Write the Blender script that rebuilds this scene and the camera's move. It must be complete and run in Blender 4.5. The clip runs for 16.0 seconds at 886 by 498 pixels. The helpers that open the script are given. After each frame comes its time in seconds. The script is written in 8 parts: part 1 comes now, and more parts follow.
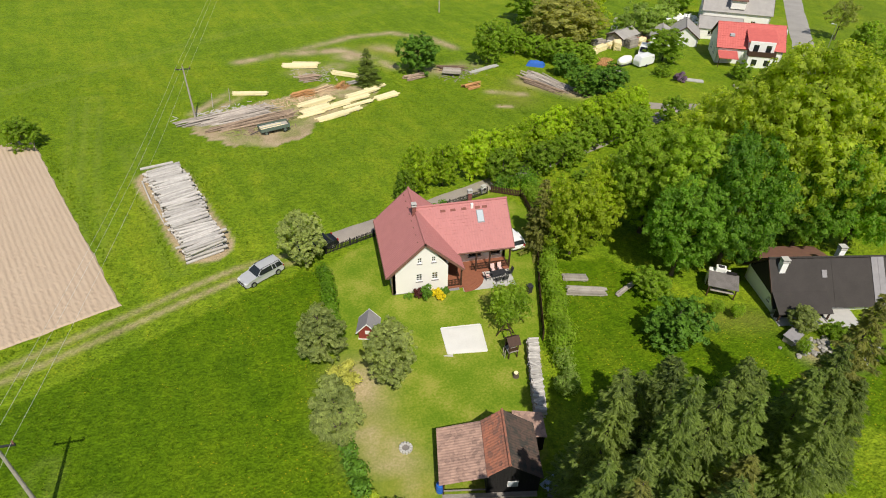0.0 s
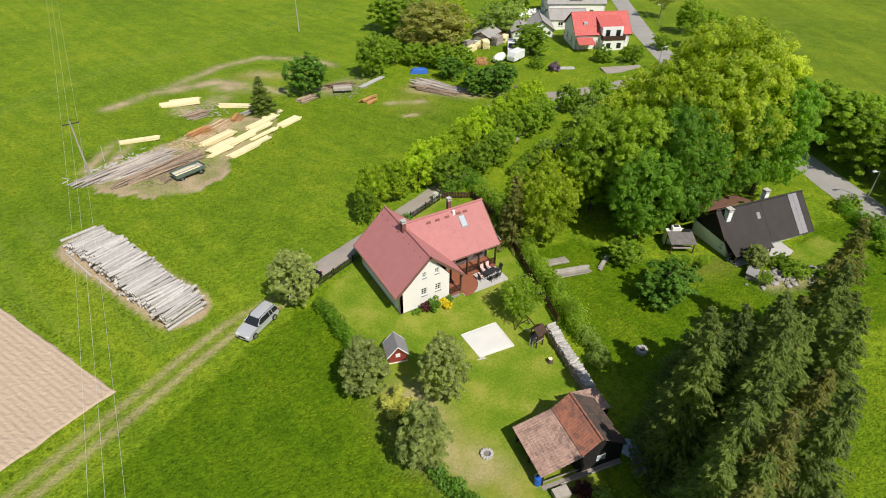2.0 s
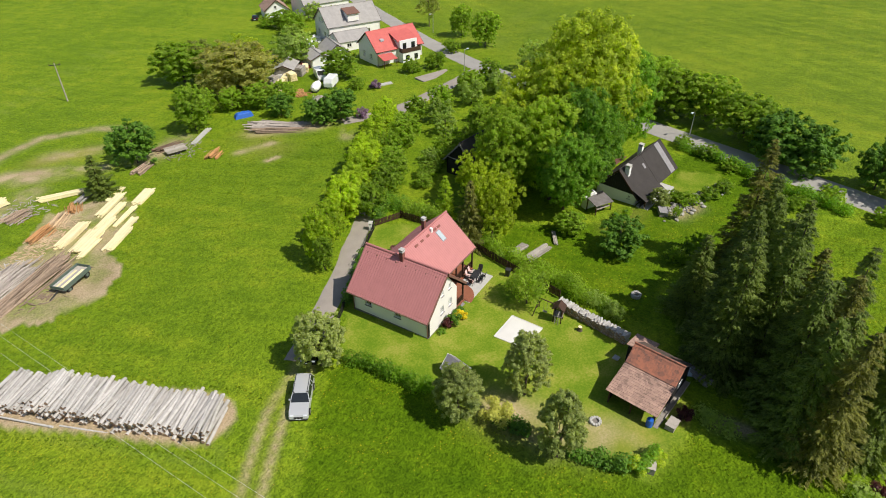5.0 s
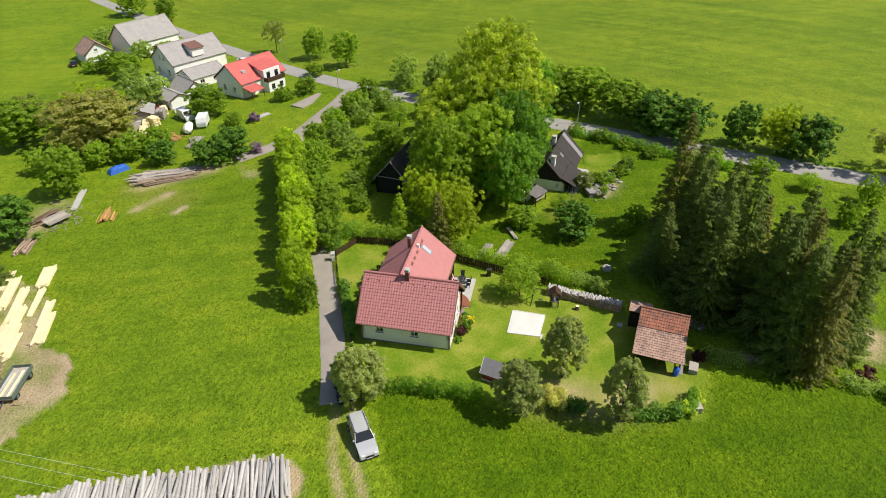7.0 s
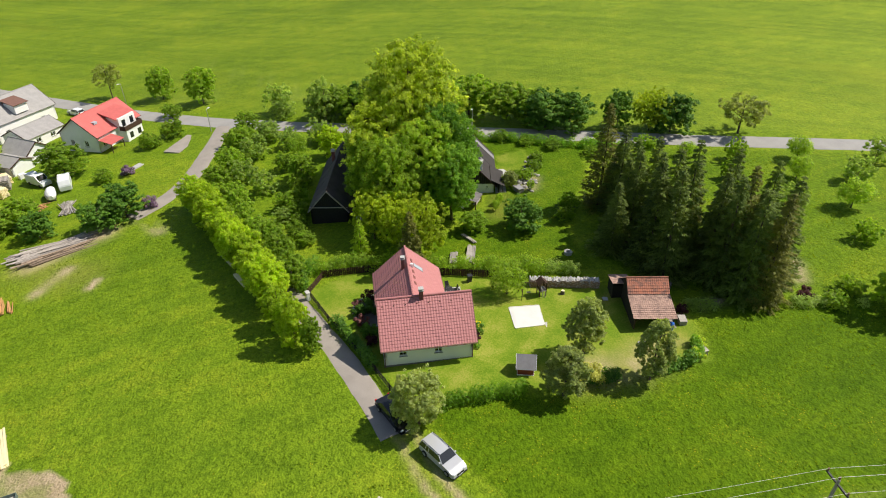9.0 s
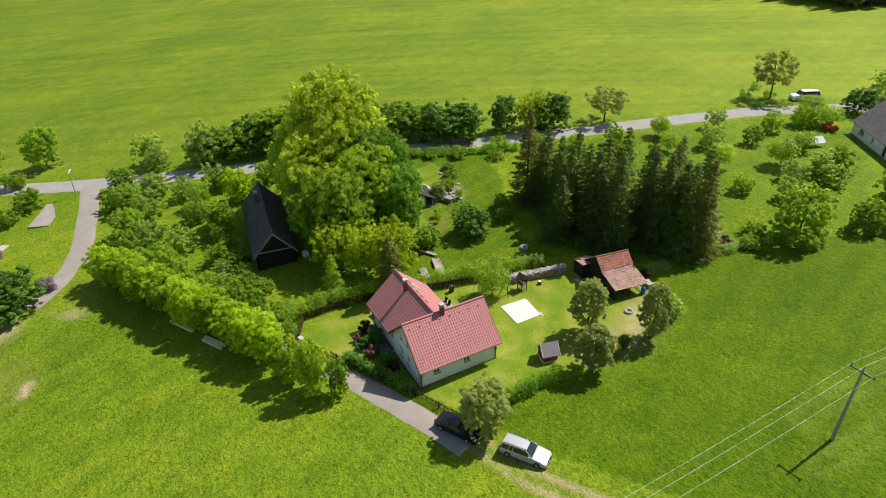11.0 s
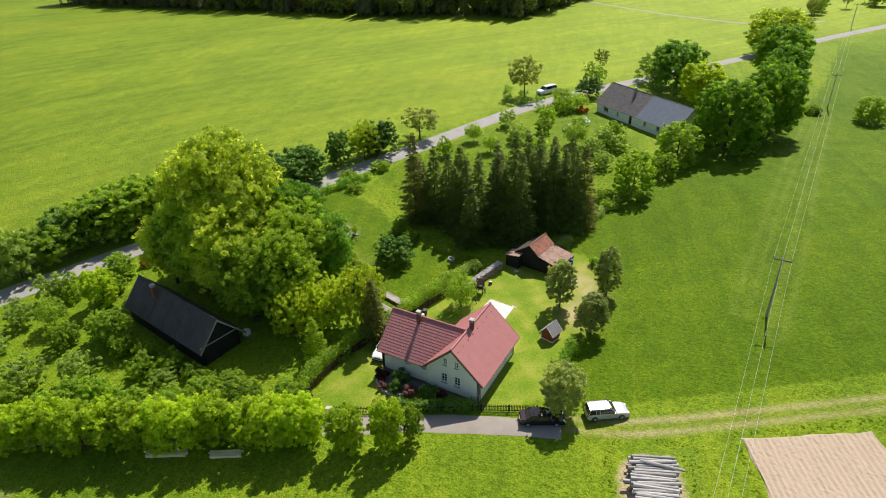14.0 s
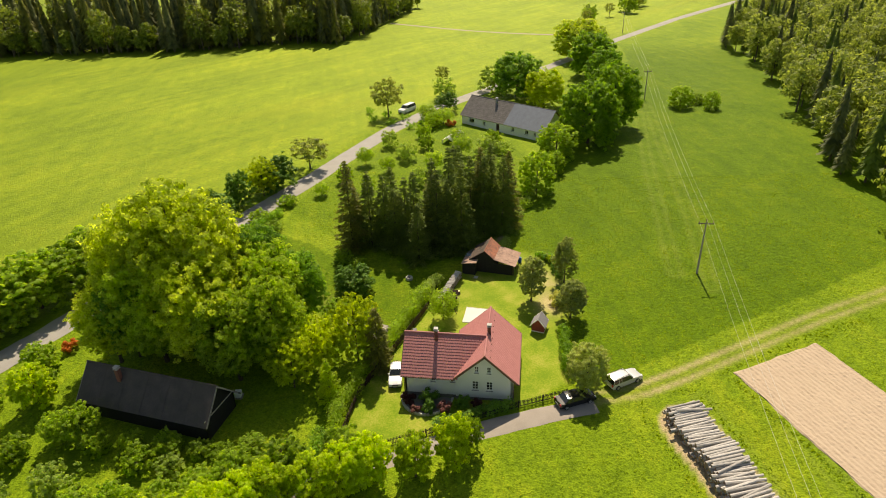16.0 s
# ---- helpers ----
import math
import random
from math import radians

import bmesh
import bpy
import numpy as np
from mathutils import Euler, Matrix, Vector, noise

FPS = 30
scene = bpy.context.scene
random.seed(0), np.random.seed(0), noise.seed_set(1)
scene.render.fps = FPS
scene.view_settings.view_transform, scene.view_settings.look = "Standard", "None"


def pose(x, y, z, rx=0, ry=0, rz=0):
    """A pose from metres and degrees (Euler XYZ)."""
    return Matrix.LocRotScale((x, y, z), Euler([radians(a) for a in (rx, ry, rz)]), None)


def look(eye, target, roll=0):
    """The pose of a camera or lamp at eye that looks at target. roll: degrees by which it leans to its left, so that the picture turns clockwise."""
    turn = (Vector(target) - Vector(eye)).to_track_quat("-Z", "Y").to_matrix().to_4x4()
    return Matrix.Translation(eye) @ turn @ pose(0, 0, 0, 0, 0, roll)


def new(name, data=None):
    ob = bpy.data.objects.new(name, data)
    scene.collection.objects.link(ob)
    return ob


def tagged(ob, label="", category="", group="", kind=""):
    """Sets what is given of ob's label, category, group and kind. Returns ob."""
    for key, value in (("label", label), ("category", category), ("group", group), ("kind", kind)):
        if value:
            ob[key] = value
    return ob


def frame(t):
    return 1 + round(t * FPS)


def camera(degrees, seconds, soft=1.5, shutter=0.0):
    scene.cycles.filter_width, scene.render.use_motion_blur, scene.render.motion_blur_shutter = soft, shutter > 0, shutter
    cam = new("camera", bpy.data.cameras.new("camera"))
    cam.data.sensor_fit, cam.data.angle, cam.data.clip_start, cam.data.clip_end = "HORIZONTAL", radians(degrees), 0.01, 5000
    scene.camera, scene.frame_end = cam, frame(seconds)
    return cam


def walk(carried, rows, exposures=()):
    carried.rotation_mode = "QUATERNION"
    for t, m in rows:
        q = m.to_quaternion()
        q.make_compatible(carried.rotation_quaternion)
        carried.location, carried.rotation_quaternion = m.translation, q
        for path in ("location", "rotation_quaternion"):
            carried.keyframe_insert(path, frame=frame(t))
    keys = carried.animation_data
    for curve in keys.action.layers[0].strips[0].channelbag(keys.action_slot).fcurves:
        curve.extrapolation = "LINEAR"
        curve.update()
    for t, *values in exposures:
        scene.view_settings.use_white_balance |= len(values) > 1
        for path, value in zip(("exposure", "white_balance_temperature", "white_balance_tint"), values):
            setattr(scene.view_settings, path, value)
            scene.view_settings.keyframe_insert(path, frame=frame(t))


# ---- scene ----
cam = camera(71.22, 16.0, soft=1.0)
# seconds, eye in metres, yaw, pitch and roll in degrees
PATH = [
    (0.0, -5.430, -47.616, 43.749, -12.615, -38.098, 0.912),
    (0.5, -9.356, -46.873, 43.929, -17.045, -37.814, 0.831),
    (1.0, -13.067, -45.798, 44.101, -21.522, -37.595, 0.761),
    (1.5, -16.670, -44.398, 44.257, -26.033, -37.387, 0.681),
    (2.0, -20.220, -42.682, 44.396, -30.572, -37.160, 0.583),
    (2.5, -23.728, -40.654, 44.522, -35.140, -36.900, 0.469),
    (3.0, -27.177, -38.320, 44.640, -39.740, -36.608, 0.341),
    (3.5, -30.533, -35.687, 44.759, -44.376, -36.290, 0.207),
    (4.0, -33.752, -32.760, 44.885, -49.051, -35.955, 0.074),
    (4.5, -36.787, -29.547, 45.025, -53.769, -35.615, -0.052),
    (5.0, -39.591, -26.056, 45.186, -58.530, -35.279, -0.168),
    (5.5, -42.123, -22.296, 45.370, -63.334, -34.953, -0.269),
    (6.0, -44.345, -18.279, 45.580, -68.180, -34.643, -0.357),
    (6.5, -46.229, -14.020, 45.816, -73.064, -34.348, -0.434),
    (7.0, -47.751, -9.537, 46.075, -77.983, -34.066, -0.502),
    (7.5, -48.891, -4.850, 46.356, -82.933, -33.792, -0.567),
    (8.0, -49.636, 0.015, 46.655, -87.912, -33.519, -0.632),
    (8.5, -49.974, 5.029, 46.965, -92.918, -33.240, -0.704),
    (9.0, -49.891, 10.159, 47.283, -97.950, -32.948, -0.784),
    (9.5, -49.376, 15.367, 47.603, -103.011, -32.638, -0.874),
    (10.0, -48.414, 20.610, 47.921, -108.104, -32.307, -0.974),
    (10.5, -46.987, 25.842, 48.234, -113.236, -31.955, -1.081),
    (11.0, -45.078, 31.013, 48.539, -118.414, -31.584, -1.190),
    (11.5, -42.665, 36.069, 48.837, -123.643, -31.203, -1.293),
    (12.0, -39.731, 40.954, 49.127, -128.930, -30.819, -1.383),
    (12.5, -36.264, 45.611, 49.411, -134.276, -30.444, -1.451),
    (13.0, -32.264, 49.980, 49.693, -139.678, -30.089, -1.493),
    (13.5, -27.751, 54.004, 49.976, -145.122, -29.760, -1.506),
    (14.0, -22.775, 57.630, 50.262, -150.580, -29.459, -1.497),
    (14.5, -17.424, 60.806, 50.553, -156.006, -29.176, -1.484),
    (15.0, -11.846, 63.489, 50.846, -161.331, -28.884, -1.500),
    (15.5, -6.261, 65.645, 51.136, -166.452, -28.533, -1.600),
    (16.0, -0.981, 67.253, 51.409, -171.229, -28.044, -1.867),
]
walk(cam, [(t, pose(x, y, z, 0, 0, yaw) @ pose(0, 0, 0, 90 + pitch) @ pose(0, 0, 0, 0, 0, roll)) for t, x, y, z, yaw, pitch, roll in PATH],
     exposures=[(0.0, -0.01, 6950, 10), (2.0, 0.03, 6800, 10), (4.0, 0.05, 6800, 10), (8.0, 0.16, 6850, 10), (12.0, 0.21, 6750, 10), (13.5, 0.22, 6700, 10), (14.8, 0.24, 7500, 10), (16.0, 0.27, 8800, 10)])

# ---------------------------------------------------------------- light
world = bpy.data.worlds.new("world")
scene.world = world
world.use_nodes = True
wn = world.node_tree.nodes
sky = wn.new("ShaderNodeTexSky")
sky.sky_type = "NISHITA"
sky.sun_disc = False
sky.sun_elevation = radians(53)
sky.sun_rotation = radians(177)
world.node_tree.links.new(sky.outputs[0], wn["Background"].inputs[0])
wn["Background"].inputs[1].default_value = 0.094
sun = new("sun", bpy.data.lights.new("sun", "SUN"))
sun.data.energy = 4.8
sun.data.angle = radians(0.6)
sun.data.color = (1.0, 0.96, 0.90)
sun.matrix_world = look((0.35, -6.8, 9.0), (0, 0, 0))
scene.view_settings.exposure = 0.0

# ---------------------------------------------------------------- helpers
rng = np.random.default_rng(7)


def soft_basis(x, y):
    x, y = np.asarray(x, float), np.asarray(y, float)
    u, v = np.tanh(x / 80), np.tanh(y / 90)
    g = np.exp(-(x * x + (y - 4) ** 2) / 2 / 22 ** 2)
    return np.stack([u, v, u * u, u * v, v * v, v * v * v, g, g * x / 22, g * y / 22], -1)


SLOPE = np.array([-2.166, -5.625, 3.73, -1.81, -2.187, 0.794, 0.18, 0.17, 0.976])


def H(x, y):
    """Height of the ground."""
    return soft_basis(x, y) @ SLOPE


def hz(x, y):
    return float(H(x, y))


def nodes_of(m):
    m.use_nodes = True
    return m.node_tree.nodes, m.node_tree.links


def ramp(nodes, stops):
    r = nodes.new("ShaderNodeValToRGB")
    el = r.color_ramp.elements
    while len(el) < len(stops):
        el.new(0.5)
    for e, (p, c) in zip(el, stops):
        e.position, e.color = p, (*c, 1)
    return r


def material(name, a, b=None, rough=0.8, scale=2.0, fine=25.0, bump=0.3, metal=0.0, vary=0.0, island=0.0, stretch=(1, 1, 1), spec=0.4, alpha=None):
    """A surface with grain at two scales, between the colours a and b."""
    b = b or tuple(c * 0.7 for c in a)
    m = bpy.data.materials.new(name)
    n, l = nodes_of(m)
    p = n["Principled BSDF"]
    tc, mp = n.new("ShaderNodeTexCoord"), n.new("ShaderNodeMapping")
    mp.inputs["Scale"].default_value = stretch
    l.new(tc.outputs["Object"], mp.inputs[0])
    n1, n2 = n.new("ShaderNodeTexNoise"), n.new("ShaderNodeTexNoise")
    n1.inputs["Scale"].default_value, n2.inputs["Scale"].default_value = scale, fine
    n1.inputs["Detail"].default_value = n2.inputs["Detail"].default_value = 4
    l.new(mp.outputs[0], n1.inputs["Vector"]), l.new(mp.outputs[0], n2.inputs["Vector"])
    mx = n.new("ShaderNodeMath")
    mx.operation = "ADD"
    l.new(n1.outputs["Fac"], mx.inputs[0]), l.new(n2.outputs["Fac"], mx.inputs[1])
    r = ramp(n, [(0.32, a), (0.68, b)])
    half = n.new("ShaderNodeMath")
    half.operation = "MULTIPLY"
    half.inputs[1].default_value = 0.5
    l.new(mx.outputs[0], half.inputs[0]), l.new(half.outputs[0], r.inputs[0])
    out = r.outputs[0]
    if vary or island:
        hs = n.new("ShaderNodeHueSaturation")
        src = n.new("ShaderNodeObjectInfo").outputs["Random"] if vary else n.new("ShaderNodeNewGeometry").outputs["Random Per Island"]
        mr = n.new("ShaderNodeMapRange")
        k = vary or island
        mr.inputs["To Min"].default_value, mr.inputs["To Max"].default_value = 1 - k, 1 + k
        l.new(src, mr.inputs[0]), l.new(mr.outputs[0], hs.inputs["Value"]), l.new(out, hs.inputs["Color"])
        out = hs.outputs[0]
    l.new(out, p.inputs["Base Color"])
    p.inputs["Roughness"].default_value, p.inputs["Metallic"].default_value = rough, metal
    p.inputs["Specular IOR Level"].default_value = spec
    if bump:
        bp = n.new("ShaderNodeBump")
        bp.inputs["Strength"].default_value, bp.inputs["Distance"].default_value = bump, 0.03
        l.new(mx.outputs[0], bp.inputs["Height"]), l.new(bp.outputs[0], p.inputs["Normal"])
    return m


def tile_material(name, a, b):
    """Weathered roof tiles: the colour changes from tile to tile, with moss and lichen in patches."""
    m = bpy.data.materials.new(name)
    n, l = nodes_of(m)
    p = n["Principled BSDF"]
    tc, cell, patch, mixed = n.new("ShaderNodeTexCoord"), n.new("ShaderNodeTexVoronoi"), n.new("ShaderNodeTexNoise"), n.new("ShaderNodeMath")
    cell.inputs["Scale"].default_value, patch.inputs["Scale"].default_value, patch.inputs["Detail"].default_value = 3.6, 0.9, 8
    l.new(tc.outputs["Object"], cell.inputs["Vector"]), l.new(tc.outputs["Object"], patch.inputs["Vector"])
    mixed.operation = "MULTIPLY_ADD"
    mixed.inputs[1].default_value = 0.55
    l.new(cell.outputs["Color"], mixed.inputs[0]), l.new(patch.outputs["Fac"], mixed.inputs[2])
    r = ramp(n, [(0.45, a), (0.78, tuple((x + y) / 2 for x, y in zip(a, b))), (1.0, b)])
    l.new(mixed.outputs[0], r.inputs[0]), l.new(r.outputs[0], p.inputs["Base Color"])
    bp = n.new("ShaderNodeBump")
    bp.inputs["Strength"].default_value, bp.inputs["Distance"].default_value = 0.5, 0.03
    l.new(patch.outputs["Fac"], bp.inputs["Height"]), l.new(bp.outputs[0], p.inputs["Normal"])
    p.inputs["Roughness"].default_value = 0.9
    return m


def leaf_material(name, dark, light, glow=0.58, rough=0.6):
    """Leaves: each one a little different, light passing through them."""
    m = bpy.data.materials.new(name)
    n, l = nodes_of(m)
    p, out = n["Principled BSDF"], n["Material Output"]
    geo, ob, tc = n.new("ShaderNodeNewGeometry"), n.new("ShaderNodeObjectInfo"), n.new("ShaderNodeTexCoord")
    nz = n.new("ShaderNodeTexNoise")
    nz.inputs["Scale"].default_value = 0.45
    l.new(tc.outputs["Object"], nz.inputs["Vector"])
    a = n.new("ShaderNodeMath")
    a.operation = "MULTIPLY_ADD"
    a.inputs[1].default_value, a.inputs[2].default_value = 0.45, -0.1
    l.new(geo.outputs["Random Per Island"], a.inputs[0])
    b = n.new("ShaderNodeMath")
    l.new(a.outputs[0], b.inputs[0]), l.new(nz.outputs["Fac"], b.inputs[1])
    c = n.new("ShaderNodeMath")
    c.operation = "MULTIPLY_ADD"
    c.inputs[1].default_value = 0.3
    l.new(ob.outputs["Random"], c.inputs[0]), l.new(b.outputs[0], c.inputs[2])
    r = ramp(n, [(0.3, tuple(0.86 * v for v in dark)), (1.0, tuple(0.86 * v for v in light))])
    l.new(c.outputs[0], r.inputs[0]), l.new(r.outputs[0], p.inputs["Base Color"])
    p.inputs["Roughness"].default_value = rough
    p.inputs["Specular IOR Level"].default_value = 0.28
    tr, mix = n.new("ShaderNodeBsdfTranslucent"), n.new("ShaderNodeMixShader")
    mix.inputs[0].default_value = glow
    thru = n.new("ShaderNodeMix")
    thru.data_type, thru.blend_type = "RGBA", "MULTIPLY"
    thru.inputs[0].default_value = 1.0
    thru.inputs[7].default_value = (2.1, 2.0, 1.05, 1)
    l.new(r.outputs[0], thru.inputs[6])
    l.new(thru.outputs[2], tr.inputs[0]), l.new(p.outputs[0], mix.inputs[1]), l.new(tr.outputs[0], mix.inputs[2]), l.new(mix.outputs[0], out.inputs[0])
    return m


def glass_material():
    m = bpy.data.materials.new("window glass")
    n, l = nodes_of(m)
    p = n["Principled BSDF"]
    p.inputs["Base Color"].default_value = (0.75, 0.82, 0.82, 1)
    p.inputs["Roughness"].default_value = 0.03
    p.inputs["Transmission Weight"].default_value = 1.0
    p.inputs["IOR"].default_value = 1.45
    return m


def quick_mesh(name, V, F):
    """A mesh from an array of points and an array of faces with equally many corners."""
    me = bpy.data.meshes.new(name)
    V, F = np.asarray(V, np.float32), np.asarray(F, np.int32)
    k = F.shape[1]
    me.vertices.add(len(V)), me.loops.add(F.size), me.polygons.add(len(F))
    me.vertices.foreach_set("co", V.ravel())
    me.loops.foreach_set("vertex_index", F.ravel())
    me.polygons.foreach_set("loop_start", np.arange(0, F.size, k, dtype=np.int32))
    me.update(calc_edges=True)
    return me


def link_mesh(name, me, mat, parent=None, label="", smooth=False):
    ob = new(name, me)
    if mat and not len(me.materials):
        me.materials.append(mat)
    me.polygons.foreach_set("use_smooth", np.full(len(me.polygons), smooth))
    if parent:
        ob.parent = parent
    return tagged(ob, label)


def part(name, bm, mat, parent=None, label="", smooth=False):
    me = bpy.data.meshes.new(name)
    bmesh.ops.recalc_face_normals(bm, faces=bm.faces)
    bm.to_mesh(me)
    bm.free()
    return link_mesh(name, me, mat, parent, label, smooth)


def thing(name, x, y, z, turn, label, category, group="", kind=""):
    ob = new(name)
    ob.matrix_world = pose(x, y, z, 0, 0, turn)
    return tagged(ob, label, category, group, kind)


def box(bm, x0, y0, z0, x1, y1, z1, m=None):
    v = [bm.verts.new(p) for p in ((x0, y0, z0), (x1, y0, z0), (x1, y1, z0), (x0, y1, z0), (x0, y0, z1), (x1, y0, z1), (x1, y1, z1), (x0, y1, z1))]
    for f in ((0, 3, 2, 1), (4, 5, 6, 7), (0, 1, 5, 4), (1, 2, 6, 5), (2, 3, 7, 6), (3, 0, 4, 7)):
        bm.faces.new([v[i] for i in f])
    if m:
        bmesh.ops.transform(bm, matrix=m, verts=v)
    return v


def rod(bm, p, q, r0, r1=None, seg=8, caps=True):
    """A round bar from p to q."""
    r1 = r0 if r1 is None else r1
    p, q = Vector(p), Vector(q)
    d = (q - p).normalized()
    a = d.orthogonal().normalized()
    b = d.cross(a)
    rings = []
    for c, r in ((p, r0), (q, r1)):
        rings.append([bm.verts.new(c + r * (math.cos(6.28319 * k / seg) * a + math.sin(6.28319 * k / seg) * b)) for k in range(seg)])
    for k in range(seg):
        bm.faces.new((rings[0][k], rings[0][(k + 1) % seg], rings[1][(k + 1) % seg], rings[1][k]))
    if caps:
        bm.faces.new(rings[0][::-1]), bm.faces.new(rings[1])


def tube(bm, points, radii, seg=8):
    """A bent round bar through points."""
    rings = []
    pts = [Vector(p) for p in points]
    for i, p in enumerate(pts):
        d = (pts[min(i + 1, len(pts) - 1)] - pts[max(i - 1, 0)]).normalized()
        a = d.cross(Vector((0.31, 0.87, 0.4))).normalized()
        b = d.cross(a)
        rings.append([bm.verts.new(p + radii[i] * (math.cos(6.28319 * k / seg) * a + math.sin(6.28319 * k / seg) * b)) for k in range(seg)])
    for r, s in zip(rings, rings[1:]):
        for k in range(seg):
            bm.faces.new((r[k], r[(k + 1) % seg], s[(k + 1) % seg], s[k]))
    bm.faces.new(rings[0][::-1]), bm.faces.new(rings[-1])


def prism(bm, outline, y0, y1):
    """An outline of (x, z) pushed from y0 to y1."""
    a = [bm.verts.new((x, y0, z)) for x, z in outline]
    b = [bm.verts.new((x, y1, z)) for x, z in outline]
    n = len(a)
    bm.faces.new(a), bm.faces.new(b[::-1])
    for k in range(n):
        bm.faces.new((a[k], b[k], b[(k + 1) % n], a[(k + 1) % n]))


def boxes(name, mat, parent, *sizes, label="", bevel=0.0):
    bm = bmesh.new()
    for s in sizes:
        box(bm, *s)
    if bevel:
        bmesh.ops.bevel(bm, geom=bm.edges[:], offset=bevel, segments=1, affect="EDGES")
    return part(name, bm, mat, parent, label)


def lumpy(bm, amount, scale, seed=0.0):
    for v in bm.verts:
        v.co += noise.noise_vector(v.co * scale + Vector((seed, 0, 0))) * amount


# ---------------------------------------------------------------- materials
M_ROOF = material("red roof tiles", (0.47, 0.19, 0.183), (0.40, 0.158, 0.152), 0.62, 1.2, 18, 0.15, island=0.0)
M_OLDTILE = tile_material("old clay tiles", (0.46, 0.17, 0.10), (0.20, 0.10, 0.075))
M_FADED = tile_material("faded clay tiles", (0.45, 0.29, 0.225), (0.24, 0.155, 0.125))
M_DARKTILE = tile_material("dark roof tiles", (0.12, 0.075, 0.058), (0.05, 0.045, 0.038))
M_PLASTER = material("cream plaster", (0.82, 0.80, 0.768), (0.77, 0.75, 0.715), 0.9, 0.7, 40, 0.15)
M_WHITE = material("white paint", (0.82, 0.82, 0.80), (0.76, 0.76, 0.74), 0.6, 2, 30, 0.05)
M_PLINTH = material("grey plinth", (0.22, 0.20, 0.18), (0.15, 0.14, 0.13), 0.9, 2, 30, 0.3)
M_DARKWOOD = material("dark stained wood", (0.075, 0.036, 0.022), (0.04, 0.02, 0.013), 0.7, 3, 30, 0.4, stretch=(1, 1, 0.2))
M_TARRED = material("black tarred boards", (0.022, 0.020, 0.019), (0.012, 0.011, 0.011), 0.8, 3, 30, 0.4)
M_OLDWOOD = material("weathered grey wood", (0.42, 0.385, 0.34), (0.26, 0.23, 0.2), 0.85, 3, 40, 0.4, vary=0.25)
M_LOG = material("stripped grey logs", (0.51, 0.49, 0.465), (0.345, 0.325, 0.30), 0.8, 2.5, 30, 0.4, vary=0.22, stretch=(1, 1, 1))
# brown bark ends, with the shade on the pile's side mixed into the colour
M_LOGEND = material("brown log ends darkened for shade", (0.42, 0.28, 0.19), (0.20, 0.125, 0.09), 0.9, 5, 30, 0.4, vary=0.3)
M_BROWNLOG = material("brown barked logs", (0.22, 0.145, 0.10), (0.11, 0.075, 0.055), 0.9, 3, 30, 0.5, vary=0.3)
M_TANLOG = material("tan barked logs", (0.40, 0.30, 0.215), (0.20, 0.145, 0.105), 0.9, 3, 30, 0.5, vary=0.35)
M_PALEOFF = material("pale offcuts", (0.62, 0.47, 0.29), (0.42, 0.30, 0.19), 0.85, 3, 25, 0.4, vary=0.3)
M_GREYLOG = material("weathered long logs", (0.47, 0.42, 0.37), (0.29, 0.25, 0.215), 0.85, 2.5, 30, 0.4, vary=0.28)
M_SAWN = material("fresh sawn timber", (0.86, 0.765, 0.48), (0.75, 0.64, 0.36), 0.7, 2, 20, 0.15, vary=0.12)
M_ORANGE = material("orange offcuts", (0.55, 0.30, 0.12), (0.38, 0.19, 0.08), 0.85, 3, 25, 0.4, vary=0.2)
M_BRICK = material("red chimney brick", (0.25, 0.09, 0.07), (0.15, 0.06, 0.05), 0.85, 4, 30, 0.4)
M_TERRA = material("terracotta paving", (0.30, 0.11, 0.06), (0.22, 0.08, 0.045), 0.75, 3, 30, 0.2)
M_SLAB = material("pale grey paving", (0.50, 0.49, 0.46), (0.40, 0.39, 0.37), 0.85, 2, 25, 0.2)
M_SAND = material("pale sand", (0.69, 0.68, 0.645), (0.61, 0.60, 0.56), 0.95, 0.8, 30, 0.3)
M_STONE = material("grey field stone", (0.36, 0.34, 0.31), (0.22, 0.21, 0.19), 0.9, 4, 30, 0.5, vary=0.3)
M_CONCRETE = material("pale concrete", (0.50, 0.49, 0.46), (0.38, 0.37, 0.35), 0.9, 2, 30, 0.3)
M_ASPHALT = material("worn pale asphalt", (0.36, 0.345, 0.32), (0.265, 0.252, 0.235), 0.9, 0.35, 12, 0.2)
M_GRAVEL = material("grey gravel drive", (0.36, 0.32, 0.28), (0.26, 0.228, 0.195), 0.95, 0.5, 14, 0.4)
M_SLATE = material("dark sheet roofing", (0.05, 0.043, 0.04), (0.032, 0.028, 0.026), 0.85, 0.8, 12, 0.2)
M_GREYROOF = material("grey fibre roofing", (0.38, 0.36, 0.34), (0.26, 0.25, 0.24), 0.8, 1.0, 12, 0.25)
M_BLUEROOF = material("blue grey roof slates", (0.20, 0.23, 0.28), (0.15, 0.17, 0.21), 0.6, 1.0, 12, 0.2)
M_BARNROOF = material("brown black felt roofing", (0.105, 0.088, 0.08), (0.05, 0.043, 0.04), 0.85, 0.7, 10, 0.3)
M_MOSSY = material("old mottled slates", (0.20, 0.185, 0.18), (0.10, 0.09, 0.085), 0.85, 1.3, 10, 0.3)
M_BRIGHTRED = material("bright red roof", (0.58, 0.14, 0.12), (0.46, 0.1, 0.09), 0.55, 1.2, 18, 0.15)
M_BROWNROOF = material("brown roofing", (0.22, 0.11, 0.08), (0.15, 0.08, 0.06), 0.7, 2, 18, 0.2)
